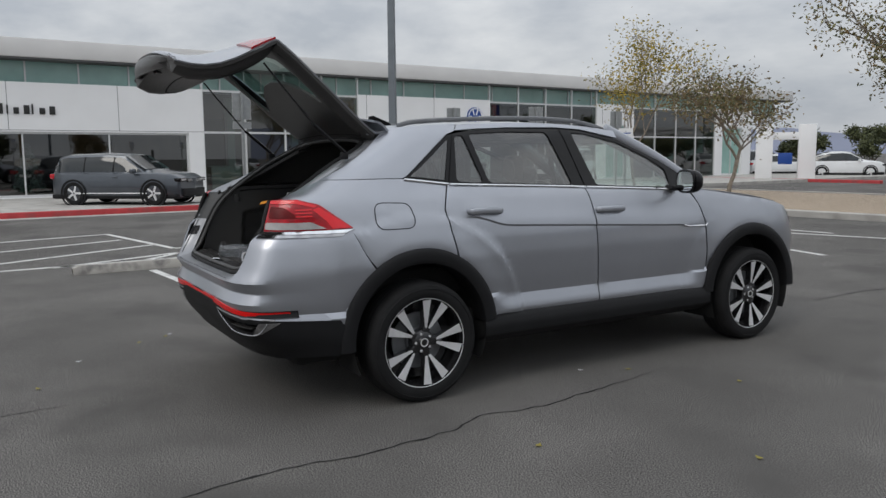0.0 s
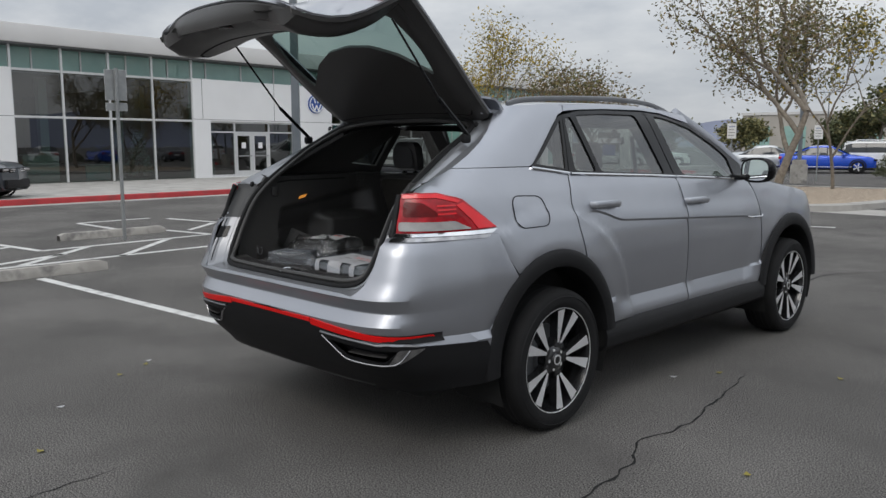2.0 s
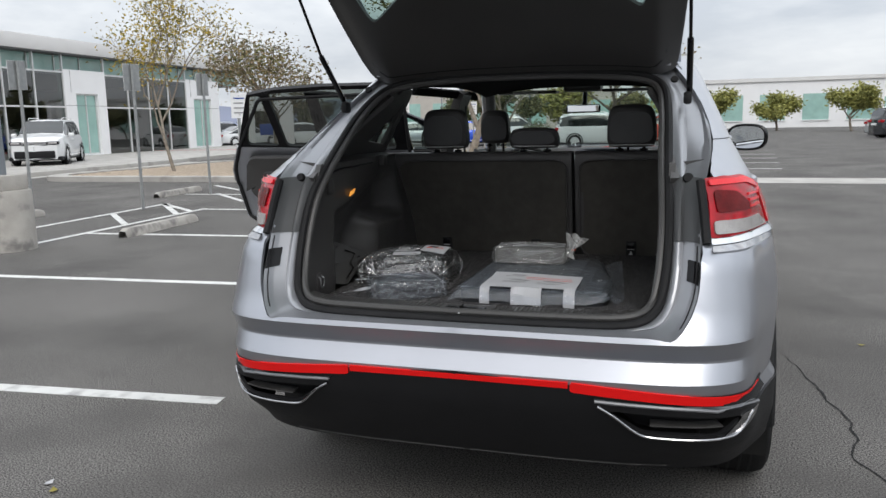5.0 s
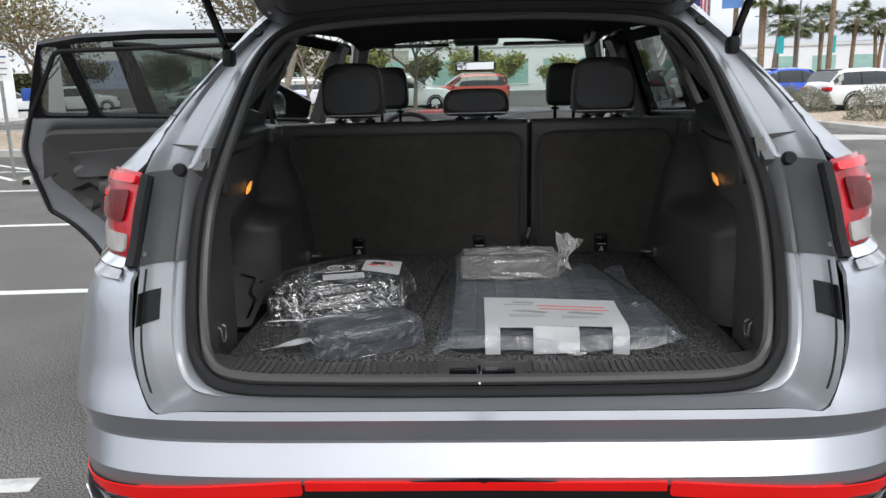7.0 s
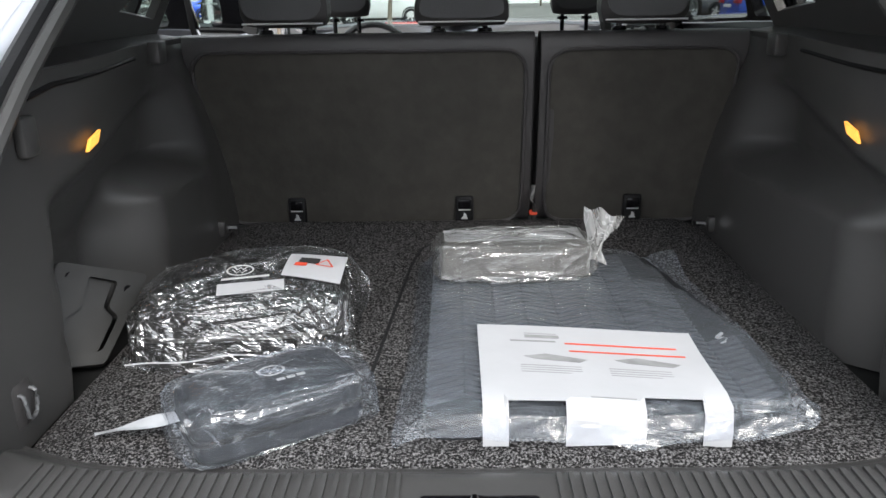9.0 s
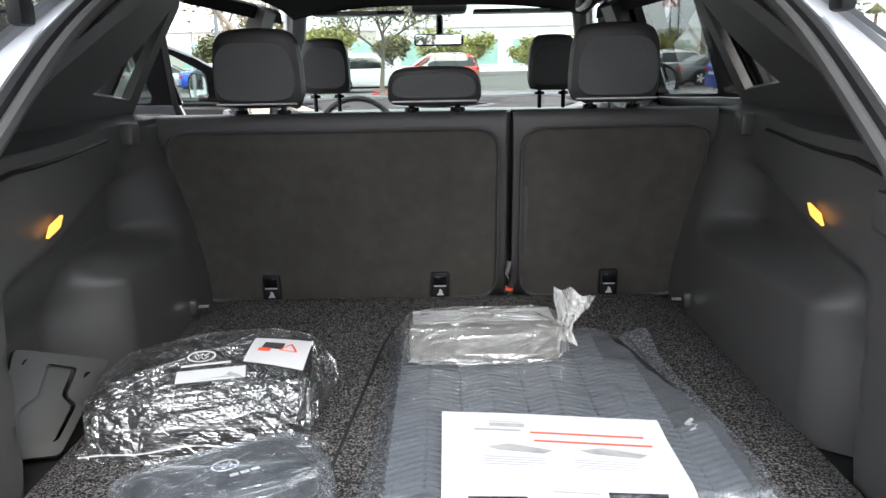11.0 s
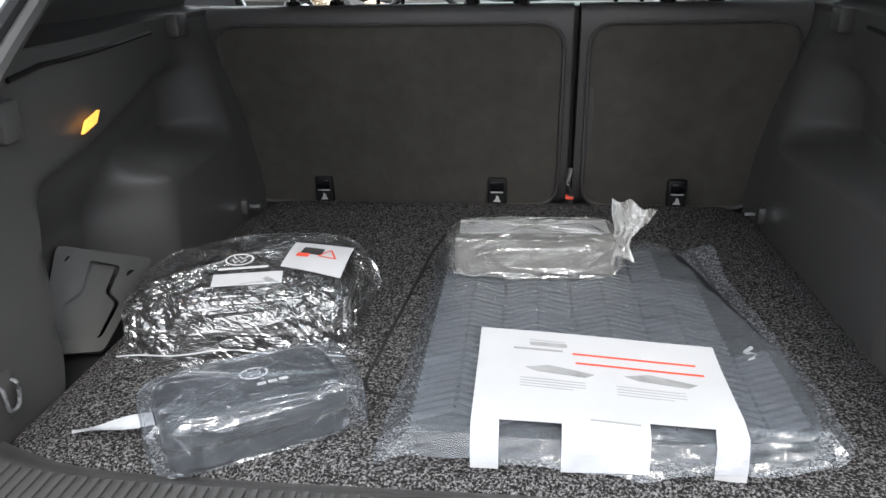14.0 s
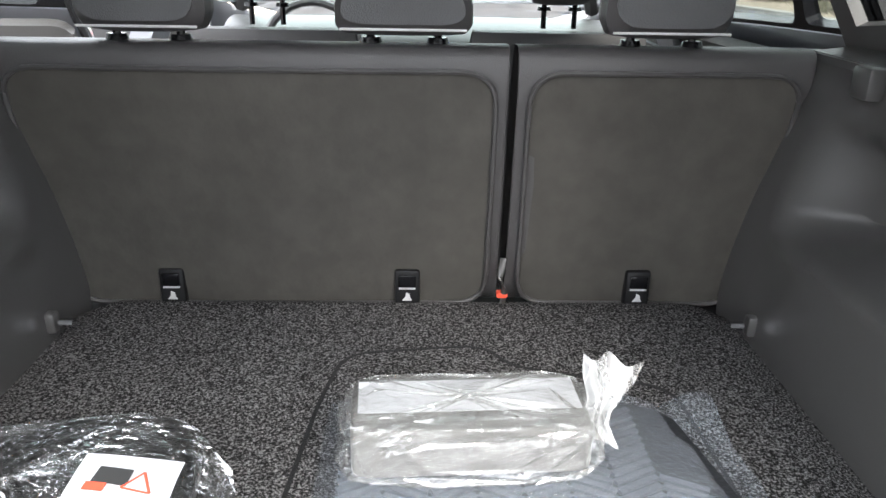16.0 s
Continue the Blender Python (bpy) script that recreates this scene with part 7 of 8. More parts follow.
MOULDED = mat("matt_black_moulding", (0.030, 0.0295, 0.029), rough=0.5, var=0.08, scale=8, bump=0.15, bscale=800)
part("plate", panel(plate, round_poly([(0, 0), (1, 0), (1, 1), (0, 1)], 0.07, 4), [win_b], step=0.08, thick=0.010), MOULDED, br)
part("web", panel(lambda a, b: Vector(plate(a, b)) + Vector((-0.008, 0.002, 0)), win_b, step=0.1, thick=0.003), MOULDED, br)
for a, b in ((0.17, 0.13), (0.86, 0.20), (0.11, 0.78)):
    c = Vector(plate(a, b)) + Vector((0.004, -0.002, 0))
    part("boss", tube([c + Vector((0.010 * math.cos(t) * 0.4, 0.010 * math.cos(t) * 0.9, 0.010 * math.sin(t))) for t in np.linspace(0, 2 * math.pi, 13)[:-1]], 0.003, 5, closed=True), GLOSSBLACK, br)

# ---------------------------------------------------------------- planted islands
def island(poly, label, red=False):
    r = round_poly(poly, 1.2, 6)
    ob = thing("planted_island", label, "kerbed island", kind="structure")
    cx, cy = sum(p[0] for p in r) / len(r), sum(p[1] for p in r) / len(r)
    inn = [(cx + (x - cx) * 0.94 if abs(x - cx) > 3 else x, cy + (y - cy) * 0.94) for x, y in r]
    bm = bmesh.new()
    n = len(r)
    prof = ((r, 0.0), (r, 0.135), ([(x + (a - x) * 0.15, y + (b - y) * 0.15) for (x, y), (a, b) in zip(r, inn)], 0.15), (inn, 0.15), (inn, 0.05))
    rings = [[bm.verts.new((x, y, z)) for x, y in p] for p, z in prof]
    for A, B in zip(rings, rings[1:]):
        for k in range(n):
            bm.faces.new((A[k], A[(k + 1) % n], B[(k + 1) % n], B[k]))
    part("kerb", bm, REDKERB if red else CONCRETE, ob, "concrete kerb")
    part("gravel_bed", panel(lambda a, b: (a, b, 0.115 + 0.03 * noise.noise(Vector((a, b, 0)))), inn, step=0.8, thick=0.0), GRAVEL, ob, "tan gravel bed")


island([(-17.0, 15.2), (-6.3, 15.2), (-2.6, 15.6), (-1.9, 19.8), (-2.6, 24.6), (-16.5, 23.6)], "tan gravel island with concrete kerb and young trees")
island([(9.0, 15.6), (16.0, 15.0), (20.0, 21.5), (11.0, 26.2), (8.0, 25.2), (8.7, 20.5)], "tan gravel island with clipped grey bushes")
island([(9.2, 27.4), (14.0, 27.0), (14.5, 28.6), (9.6, 28.9)], "narrow gravel island between parked cars")
island([(-3.2, 32.6), (-0.8, 32.4), (-0.6, 34.2), (-3.0, 34.4)], "small island with red painted kerb", True)
structure(part("valley_gutter", sheet(lambda u, v: (-6 + 40 * u, 17.3 - 1.9 * u - 1.5 * v if u < 0.4 else 16.6 - 1.9 * 0.4 - 0.2 + (u - 0.4) * 2.0 + 0.04 - 1.5 * v + 0.06, 0.005), 20, 2), CONCRETE), "pale concrete drainage strip across the asphalt", "gutter", Matrix.Identity(4))
structure(part("far_kerb", rbox(-30, -14, 36.8, 37.1, -0.1, 0.15, 0.02), REDKERB), "red painted kerb before parked cars", "kerb")

# ---------------------------------------------------------------- posts, signs, lamps
def sign_post(x, y, h, plates, rz, label):
    p = thing("sign_post", label, "road sign", (x, y, 0), rz, group="sign posts")
    part("post", tube([(0, 0, -0.05), (0, 0, h)], 0.028, 6), GALV, p, "galvanised post")
    for z0, z1, w in plates:
        pl = part("plate", rbox(-w / 2, w / 2, -0.034, -0.030, z0, z1, 0.0), SIGNWHITE, p, "white metal sign plate")
        part("plate_back", rbox(-w / 2 + 0.003, w / 2 - 0.003, -0.0295, -0.0275, z0 + 0.003, z1 - 0.003, 0.0), GALV, pl, "bare metal back")
        for k in range(4):
            zz = z1 - (z1 - z0) * (0.22 + 0.19 * k)
            part("text_bar", rbox(-w * 0.34, w * 0.34 * (1 - 0.2 * (k % 2)), -0.0375, -0.035, zz - 0.012, zz + 0.012, 0), INKGREY if k else SIGNBLUE, pl)
        for zz in (z0 + 0.06, z1 - 0.06):
            part("bolt", lathe([(0, 0.006), (0.01, 0.006), (0.011, 0)], 8, Matrix.Translation((0, -0.0345, zz)) @ pose(0, 0, 0, 90)), GALV, pl)


sign_post(-8.72, 2.95, 2.62, ((2.14, 2.60, 0.32), (1.98, 2.10, 0.32)), 265, "two white parking plates on a steel post seen from behind")
sign_post(-9.43, 7.76, 2.5, ((2.05, 2.5, 0.32),), 262, "white parking plate on a galvanised steel post")
sign_post(-8.48, 9.24, 2.5, ((2.05, 2.5, 0.32),), 255, "white parking plate on a galvanised steel post")
sign_post(-9.0, 12.05, 2.5, ((2.05, 2.5, 0.32),), 258, "white parking plate on a galvanised steel post")
sign_post(-7.43, 10.82, 2.04, ((1.56, 2.03, 0.30),), 48, "white accessible parking plate facing the lot")
sign_post(-9.64, 25.9, 2.3, ((1.7, 2.25, 0.33),), 5, "small white plate on a steel post in gravel")
sign_post(-8.35, 30.9, 2.3, ((1.7, 2.25, 0.33),), 5, "small white plate on a steel post beside parked cars")


def lamp_post(x, y, h, base, label):
    p = thing("lamp_post", label, "lamp post", (x, y, 0), group="lamp posts")
    if base:
        part("base", lathe([(0.315, -0.05), (0.31, 0.70), (0.30, 0.72), (0.0, 0.72)], 24), STOPC, p, "round concrete base")
        part("plinth", rbox(-0.20, 0.20, -0.20, 0.20, 0.72, 0.90, 0.015), STOPC, p)
    part("shaft", tube([(0, 0, 0.72 if base else 0.0), (0, 0, h)], [0.085, 0.055], 4), POLEGREY, p, "square steel shaft")
    for s in (-1, 1):
        part("arm", tube([(0, 0, h - 0.05), (s * 0.55, 0, h)], 0.03, 6), POLEGREY, p)
        part("lamp_head", rbox(s * 0.85 - 0.32, s * 0.85 + 0.32, -0.16, 0.16, h - 0.03, h + 0.06, 0.03), POLEGREY, p)


lamp_post(-7.15, 5.10, 8.6, True, "grey square lamp post on a round concrete base")
lamp_post(-8.3, 28.9, 8.6, True, "grey lamp post on a concrete base in gravel")
for x, y in ((-12, 62), (-30, 95), (-2, 88), (18, 64), (33, 92)):
    lamp_post(x, y, 7.6, False, "slim dark lamp post far across the lot")

bin_ = thing("litter_bin", "dark square litter bin by the entrance", "litter bin")
bin_.matrix_world = BIG @ ENV @ pose(-23.9, 20.15, 0.15)
part("body", rbox(-0.26, 0.26, -0.3, 0.3, 0, 0.82, 0.03), POLEGREY, bin_)
part("hood", rbox(-0.28, 0.28, -0.32, 0.32, 0.82, 1.0, 0.06), SOFFIT, bin_)

mon = thing("entrance_monument", "white twin-pier entrance monument with a blue panel", "monument", (-21.6, 36.2, 0), 38)
for s in (-1, 1):
    part("pier", rbox(s * 1.05 - 0.42, s * 1.05 + 0.42, -0.4, 0.4, 0, 3.0, 0.02), STUCCO, mon, "white pier")
part("lintel", rbox(-0.63, 0.63, -0.12, 0.12, 2.2, 2.6, 0.01), STUCCO, mon)
part("panel", rbox(-0.35, 0.35, -0.16, -0.13, 0.9, 1.5, 0.01), SIGNBLUE, mon, "blue panel")

# ---------------------------------------------------------------- trees
def leaf_mat(name, col, var):
    m = bpy.data.materials.new(name)
    m.use_nodes = True
    nt = m.node_tree
    b = nt.nodes["Principled BSDF"]
    g = nt.nodes.new("ShaderNodeNewGeometry")
    r = nt.nodes.new("ShaderNodeValToRGB")
    r.color_ramp.elements[0].color = (*[c * (1 - var) for c in col[0]], 1)
    r.color_ramp.elements[1].color = (*[c * (1 + var) for c in col[1]], 1)
    nt.links.new(g.outputs["Random Per Island"], r.inputs[0])
    nt.links.new(r.outputs[0], b.inputs["Base Color"])
    b.inputs["Roughness"].default_value = 0.7
    return m


BARK = mat("grey_brown_bark", (0.22, 0.19, 0.155), rough=0.95, var=0.3, scale=12, bump=0.8, bscale=50)
PALMBARK = mat("brown_palm_bark", (0.24, 0.17, 0.11), rough=0.95, var=0.35, scale=5, bump=0.9, bscale=25)
LEAF_OLIVE = leaf_mat("olive_leaves", ((0.085, 0.10, 0.04), (0.20, 0.18, 0.075)), 0.3)
LEAF_YELLOW = leaf_mat("autumn_leaves", ((0.16, 0.17, 0.03), (0.42, 0.30, 0.04)), 0.25)
LEAF_BROWN = leaf_mat("bronze_leaves", ((0.13, 0.105, 0.055), (0.25, 0.18, 0.09)), 0.3)
LEAF_MESQ = leaf_mat("mesquite_leaves", ((0.20, 0.22, 0.06), (0.34, 0.33, 0.10)), 0.2)
LEAF_DARK = leaf_mat("dark_leaves", ((0.045, 0.06, 0.025), (0.10, 0.11, 0.045)), 0.3)
LEAF_SAGE = leaf_mat("sage_leaves", ((0.15, 0.155, 0.11), (0.24, 0.235, 0.17)), 0.2)
LEAF_PALM = leaf_mat("palm_fronds", ((0.05, 0.075, 0.025), (0.13, 0.14, 0.05)), 0.25)


def leaf_mesh(name, spots, size, material, parent, rng, label=""):
    """One mesh of small folded leaves round the given spots."""
    V, F = [], []
    for c in spots:
        d = Vector((rng.gauss(0, 1), rng.gauss(0, 1), rng.gauss(0, 0.7))).normalized()
        s = d.cross(Vector((rng.gauss(0, 1), rng.gauss(0, 1), rng.gauss(0, 1)))).normalized()
        l = size * rng.uniform(0.6, 1.4)
        k = len(V)
        u = d.cross(s) * l * 0.12
        V += [c, c + d * l * 0.5 + s * l * 0.24 + u, c + d * l, c + d * l * 0.5 - s * l * 0.24 + u]
        F += [(k, k + 1, k + 2), (k, k + 2, k + 3)]
    me = bpy.data.meshes.new(name)
    me.from_pydata([tuple(v) for v in V], [], F)
    me.materials.append(material)
    ob = new(name, me)
    ob.parent = parent
    if label:
        ob["label"] = label
    return ob


def tree(x, y, h, spread, label, leaf, seed, leaves=2600, size=0.12, trunk=0.09, fork=0.36, levels=4, weep=0.0, leaf2=None, z=0.1, name="tree", airy=0.24):
    rng = random.Random(seed)
    t = thing(name, label, "tree", (x, y, z), rng.uniform(0, 360))
    bm = bmesh.new()
    tips = []

    def grow(p, d, l, r, lev):
        pts = [p]
        for i in range(4):
            d = (d + Vector((rng.gauss(0, 0.13), rng.gauss(0, 0.13), rng.gauss(0.02, 0.08) - weep * (lev > 2)))).normalized()
            pts.append(pts[-1] + d * l / 4)
        tube(pts, [r * (1 - 0.11 * i) for i in range(5)], 7 if lev < 2 else 5 if lev < 3 else 3, bm)
        if lev >= 2:
            for q in pts[1:]:
                tips.append((q, lev))
        if lev == levels:
            return
        for k in range(3 if lev else 4):
            a = rng.uniform(0, 2 * math.pi)
            side = Vector((math.cos(a), math.sin(a), 0))
            out = spread * (0.85 if lev < 2 else 0.7)
            nd = (d * 0.75 + side * out + Vector((0, 0, 0.18))).normalized()
            base = pts[-1] if k < 2 else pts[rng.choice((2, 3))]
            grow(base, nd, l * rng.uniform(0.62, 0.82), r * 0.60, lev + 1)
    grow(Vector((0, 0, -0.1)), Vector((rng.gauss(0, 0.04), rng.gauss(0, 0.04), 1)).normalized(), h * fork, trunk, 0)
    part("trunk", bm, BARK, t, "bare grey-brown trunk and limbs", angle=60)
    top = [q for q, l in tips if l >= levels - 1] or [q for q, l in tips]
    spots = []
    for i in range(leaves):
        q = rng.choice(top)
        spots.append(q + Vector((rng.gauss(0, airy), rng.gauss(0, airy), rng.gauss(-0.05, 0.9 * airy))))
    if leaf2:
        k = int(len(spots) * 0.45)
        cr = leaf_mesh("crown", spots[k:], size, leaf, t, rng, "sparse leaves")
        leaf_mesh("crown", spots[:k], size, leaf2, t, rng, "sparse leaves of a second tint")
    else:
        cr = leaf_mesh("crown", spots, size, leaf, t, rng, "sparse leaves")
    return t


tree(-5.4, 19.5, 7.2, 0.95, "spreading street tree with sparse olive-brown leaves", LEAF_OLIVE, 11, 6400, 0.115, 0.13, 0.34, 4, leaf2=LEAF_BROWN, airy=0.32)
tree(-14.25, 18.0, 6.4, 0.55, "slender young tree with yellow-green autumn leaves", LEAF_YELLOW, 5, 3000, 0.11, 0.06, 0.36, 4, airy=0.34)
tree(-11.8, 19.6, 5.3, 0.90, "young tree with bronze and olive leaves", LEAF_BROWN, 8, 4200, 0.11, 0.08, 0.33, 4, leaf2=LEAF_OLIVE, airy=0.30)
tree(-5.2, 23.4, 5.2, 0.70, "thin young tree with olive leaves in gravel", LEAF_OLIVE, 21, 2300, 0.13, 0.06, 0.42, 4, leaf2=LEAF_YELLOW)
tree(-2.6, 32.5, 6.8, 0.95, "broad tree with dull brown-green leaves", LEAF_OLIVE, 31, 6000, 0.14, 0.11, 0.31, 4, leaf2=LEAF_BROWN, airy=0.36)
tree(-10.5, 47.0, 6.2, 0.95, "dense dark green tree beyond parked cars", LEAF_DARK, 35, 4200, 0.28, 0.14, 0.26, 4, leaf2=LEAF_OLIVE)
for k, (x, y, h, lf) in enumerate(((-7.5, 52, 5.5, LEAF_MESQ), (-1.0, 54, 5.0, LEAF_MESQ), (-17, 58, 5.5, LEAF_DARK), (-24, 60, 6, LEAF_OLIVE), (-34, 66, 6.5, LEAF_DARK), (-46, 62, 7, LEAF_OLIVE),
                                   (13, 68, 5.6, LEAF_MESQ), (18.5, 66, 5.4, LEAF_MESQ), (8, 74, 5.0, LEAF_MESQ), (3.0, 70, 5.4, LEAF_MESQ), (-4.5, 66, 5.8, LEAF_OLIVE), (0.8, 78, 6.0, LEAF_DARK), (-30, 50, 4.6, LEAF_DARK), (-40, 48, 5.5, LEAF_OLIVE), (43, 70, 4.5, LEAF_OLIVE))):
    tree(x, y, h, 0.95, "rounded desert tree with fine yellow-green leaves" if lf is LEAF_MESQ else "broad tree with dark dusty leaves", lf, 50 + k, 4200, 0.30, 0.12, 0.25, 4, z=0)
for k, (x, y, h, lf) in enumerate(((26, -6, 6.5, LEAF_OLIVE), (30, 6, 7, LEAF_DARK), (27, 15, 6, LEAF_BROWN), (14, -24, 6.5, LEAF_OLIVE), (-4, -30, 7, LEAF_DARK), (-24, -34, 6.5, LEAF_OLIVE))):
    tree(x, y, h, 0.95, "broad dusty tree at the edge of the lot", lf, 150 + k, 2200, 0.30, 0.13, 0.28, 4, z=0)


def bush(x, y, r, h, leaf, label, seed, n=5200, size=0.05, z=0.1):
    rng = random.Random(seed)
    t = thing("bush", label, "bush", (x, y, z))
    spots = []
    for i in range(n):
        a, e = rng.uniform(0, 2 * math.pi), math.acos(rng.uniform(0, 1))
        k = rng.uniform(0.72, 1.0) * (1 + 0.14 * noise.noise(Vector((math.cos(a) * 2, math.sin(a) * 2, e + seed))))
        spots.append(Vector((r * k * math.sin(e) * math.cos(a), r * k * math.sin(e) * math.sin(a), max(0.02, h * k * math.cos(e)))))
    leaf_mesh("foliage", spots, size, leaf, t, rng, "fine clipped foliage")
    bm = bmesh.new()
    for i in range(7):
        a = i * 0.9
        tube([(0, 0, -0.05), (0.45 * r * math.cos(a), 0.45 * r * math.sin(a), 0.45 * h), (0.75 * r * math.cos(a), 0.75 * r * math.sin(a), 0.7 * h)], [0.03, 0.02, 0.01], 4, bm)
    part("stems", bm, BARK, t)


for k, (x, y, r, h) in enumerate(((10.9, 25.0, 0.78, 0.85), (11.3, 27.9, 0.75, 0.85), (10.7, 20.0, 0.95, 0.95), (12.6, 21.5, 0.9, 0.9))):
    bush(x, y, r, h, LEAF_SAGE, "clipped round grey-green desert bush", 70 + k)
bush(-6.6, 36.2, 1.1, 1.3, LEAF_DARK, "dark green rounded shrub before parked cars", 80, 4000, 0.08)
bush(-4.55, 16.6, 0.35, 0.55, LEAF_BROWN, "dry spiky twig clump in gravel", 81, 160, 0.12)


def palm(x, y, h, seed, skirt=True):
    rng = random.Random(seed)
    t = thing("palm_tree", "tall fan palm with brown trunk and green crown", "palm", (x, y, 0), group="palms by the road")
    lean = Vector((rng.gauss(0, 0.25), rng.gauss(0, 0.25), 0))
    pts = [Vector((0, 0, -0.1)) + lean * (i / 8) ** 2 + Vector((0, 0, h * i / 8)) for i in range(9)]
    part("trunk", tube(pts, [0.22 - 0.008 * i for i in range(9)], 9), PALMBARK, t, "rough brown trunk")
    V, F = [], []
    for i in range(34):
        a, e = rng.uniform(0, 2 * math.pi), rng.uniform(-0.9, 1.2)
        d = Vector((math.cos(a) * math.cos(e), math.sin(a) * math.cos(e), math.sin(e)))
        side = d.cross(Vector((0, 0, 1))).normalized()
        c = pts[-1] + d * 0.25
        stem = rng.uniform(0.7, 1.0)
        hubp = c + d * stem
        for j in range(9):
            f = (j - 4) / 4 * 1.15
            dd = (d * math.cos(f) + side * math.sin(f) + Vector((0, 0, -0.25 * abs(f)))).normalized()
            w = dd.cross(d.cross(side)).normalized() * 0.06
            k = len(V)
            l = rng.uniform(0.7, 0.95)
            V += [hubp - w * 0.4, hubp + w * 0.4, hubp + dd * l * 0.6 + w, hubp + dd * l + Vector((0, 0, -0.12)), hubp + dd * l * 0.6 - w]
            F += [(k, k + 1, k + 2, k + 4), (k + 4, k + 2, k + 3)]
        k = len(V)
        V += [c - side * 0.02, c + side * 0.02, hubp + side * 0.02, hubp - side * 0.02]
        F.append((k, k + 1, k + 2, k + 3))
    me = bpy.data.meshes.new("crown")
    me.from_pydata([tuple(v) for v in V], [], F)
    me.materials.append(LEAF_PALM)
    ob = new("crown", me)
    ob.parent = t


for k, (x, y, h) in enumerate(((20.1, 62, 13.0), (21.8, 61, 7.4), (22.6, 63, 7.8), (27.4, 62, 13.0), (29.4, 79, 6.2), (30.4, 81, 6.6), (31.6, 79, 6.0), (32.7, 82, 6.7), (34.3, 80, 6.4), (35.6, 83, 6.6), (37.4, 80, 6.7), (38.3, 82, 6.3), (39.8, 80, 5.8),
                               (41.5, 83, 6.2), (45, 84, 6.5), (22, 1, 8.5), (23.5, 9, 8), (24, -13, 8.5), (6, -26, 8.5), (-14, -30, 8))):
    palm(x, y, h, 100 + k)

# banner, flags
BANNER = mat("white_banner", (0.6, 0.62, 0.66), rough=0.8, var=0.05)
BANNERBLUE = mat("blue_banner", (0.12, 0.25, 0.55), rough=0.8, var=0.05)
FLAGRED = mat("faded_red_cloth", (0.5, 0.06, 0.08), rough=0.9, var=0.1)
FLAGBLUE = mat("navy_cloth", (0.04, 0.06, 0.2), rough=0.9, var=0.1)
TEAL = mat("teal_cloth", (0.05, 0.42, 0.45), rough=0.9, var=0.1)
bn = thing("banner_post", "dark pole with a tall white and blue banner", "banner", (18.2, 57, 0), -18)
part("pole", tube([(0.75, 0, 0), (0.75, 0, 11)], 0.07, 8), POLEGREY, bn)
part("banner", sheet(lambda u, v: (-0.65 + 1.35 * u, 0.06 * math.sin(3 * u + v), 6.6 + 3.6 * v), 8, 8, 0.01), BANNER, bn, "white cloth banner")
part("banner_foot", sheet(lambda u, v: (-0.65 + 1.35 * u, 0.06 * math.sin(3 * u), 5.9 + 0.7 * v), 8, 2, 0.01), BANNERBLUE, bn, "blue lower band")
for k in range(6):
    part("text_bar", rbox(-0.4, 0.35, -0.12, -0.10, 7.1 + 0.45 * k, 7.25 + 0.45 * k, 0), INKGREY, bn)


def flag(x, y, z, w, h, pole):
    f = thing("flag_post", "striped red and white flag on a dark pole", "flag", (x, y, 0), -20)
    part("pole", tube([(0, 0, 0), (0, 0, pole)], 0.06, 8), POLEGREY, f)
    for k in range(9):
        part("stripe", sheet(lambda u, v: (-w * (k + v) / 9, 0.10 * math.sin(5 * (k + v) / 9), z + h * u), 4, 1, 0.008), FLAGRED if k % 2 == 0 else BANNER, f)
    part("canton", sheet(lambda u, v: (-w * 0.44 * v - w * 0.56, 0.10 * math.sin(5 * (0.56 + 0.44 * v)) - 0.03, z + h * (0.5 + 0.5 * u)), 4, 4, 0.006), FLAGBLUE, f, "navy corner field")


flag(17.8, 61, 5.0, 1.2, 2.9, 8.8)
flag(24.6, 61, 7.2, 1.7, 3.2, 12)
for k, (x, y) in enumerate(((22.5, 70), (27, 72), (32, 73))):
    f = thing("street_banner", "small teal banner on a slim pole", "banner", (x, y, 0), -15, group="street banners")
    part("pole", tube([(0, 0, 0), (0, 0, 5.2)], 0.05, 6), POLEGREY, f)
    part("cloth", sheet(lambda u, v: (0.05 + 0.6 * u, 0.02 * math.sin(4 * v), 3.0 + 1.5 * v), 4, 4, 0.008), TEAL, f)

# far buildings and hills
# the haze of distance is put into the hills' blue-grey colour
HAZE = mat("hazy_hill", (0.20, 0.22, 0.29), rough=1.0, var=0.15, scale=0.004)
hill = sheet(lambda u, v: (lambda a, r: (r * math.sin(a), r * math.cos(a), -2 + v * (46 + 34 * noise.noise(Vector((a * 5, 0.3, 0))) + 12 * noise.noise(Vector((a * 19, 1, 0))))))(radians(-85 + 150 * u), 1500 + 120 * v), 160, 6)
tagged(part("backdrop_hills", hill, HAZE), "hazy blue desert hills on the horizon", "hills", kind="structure")


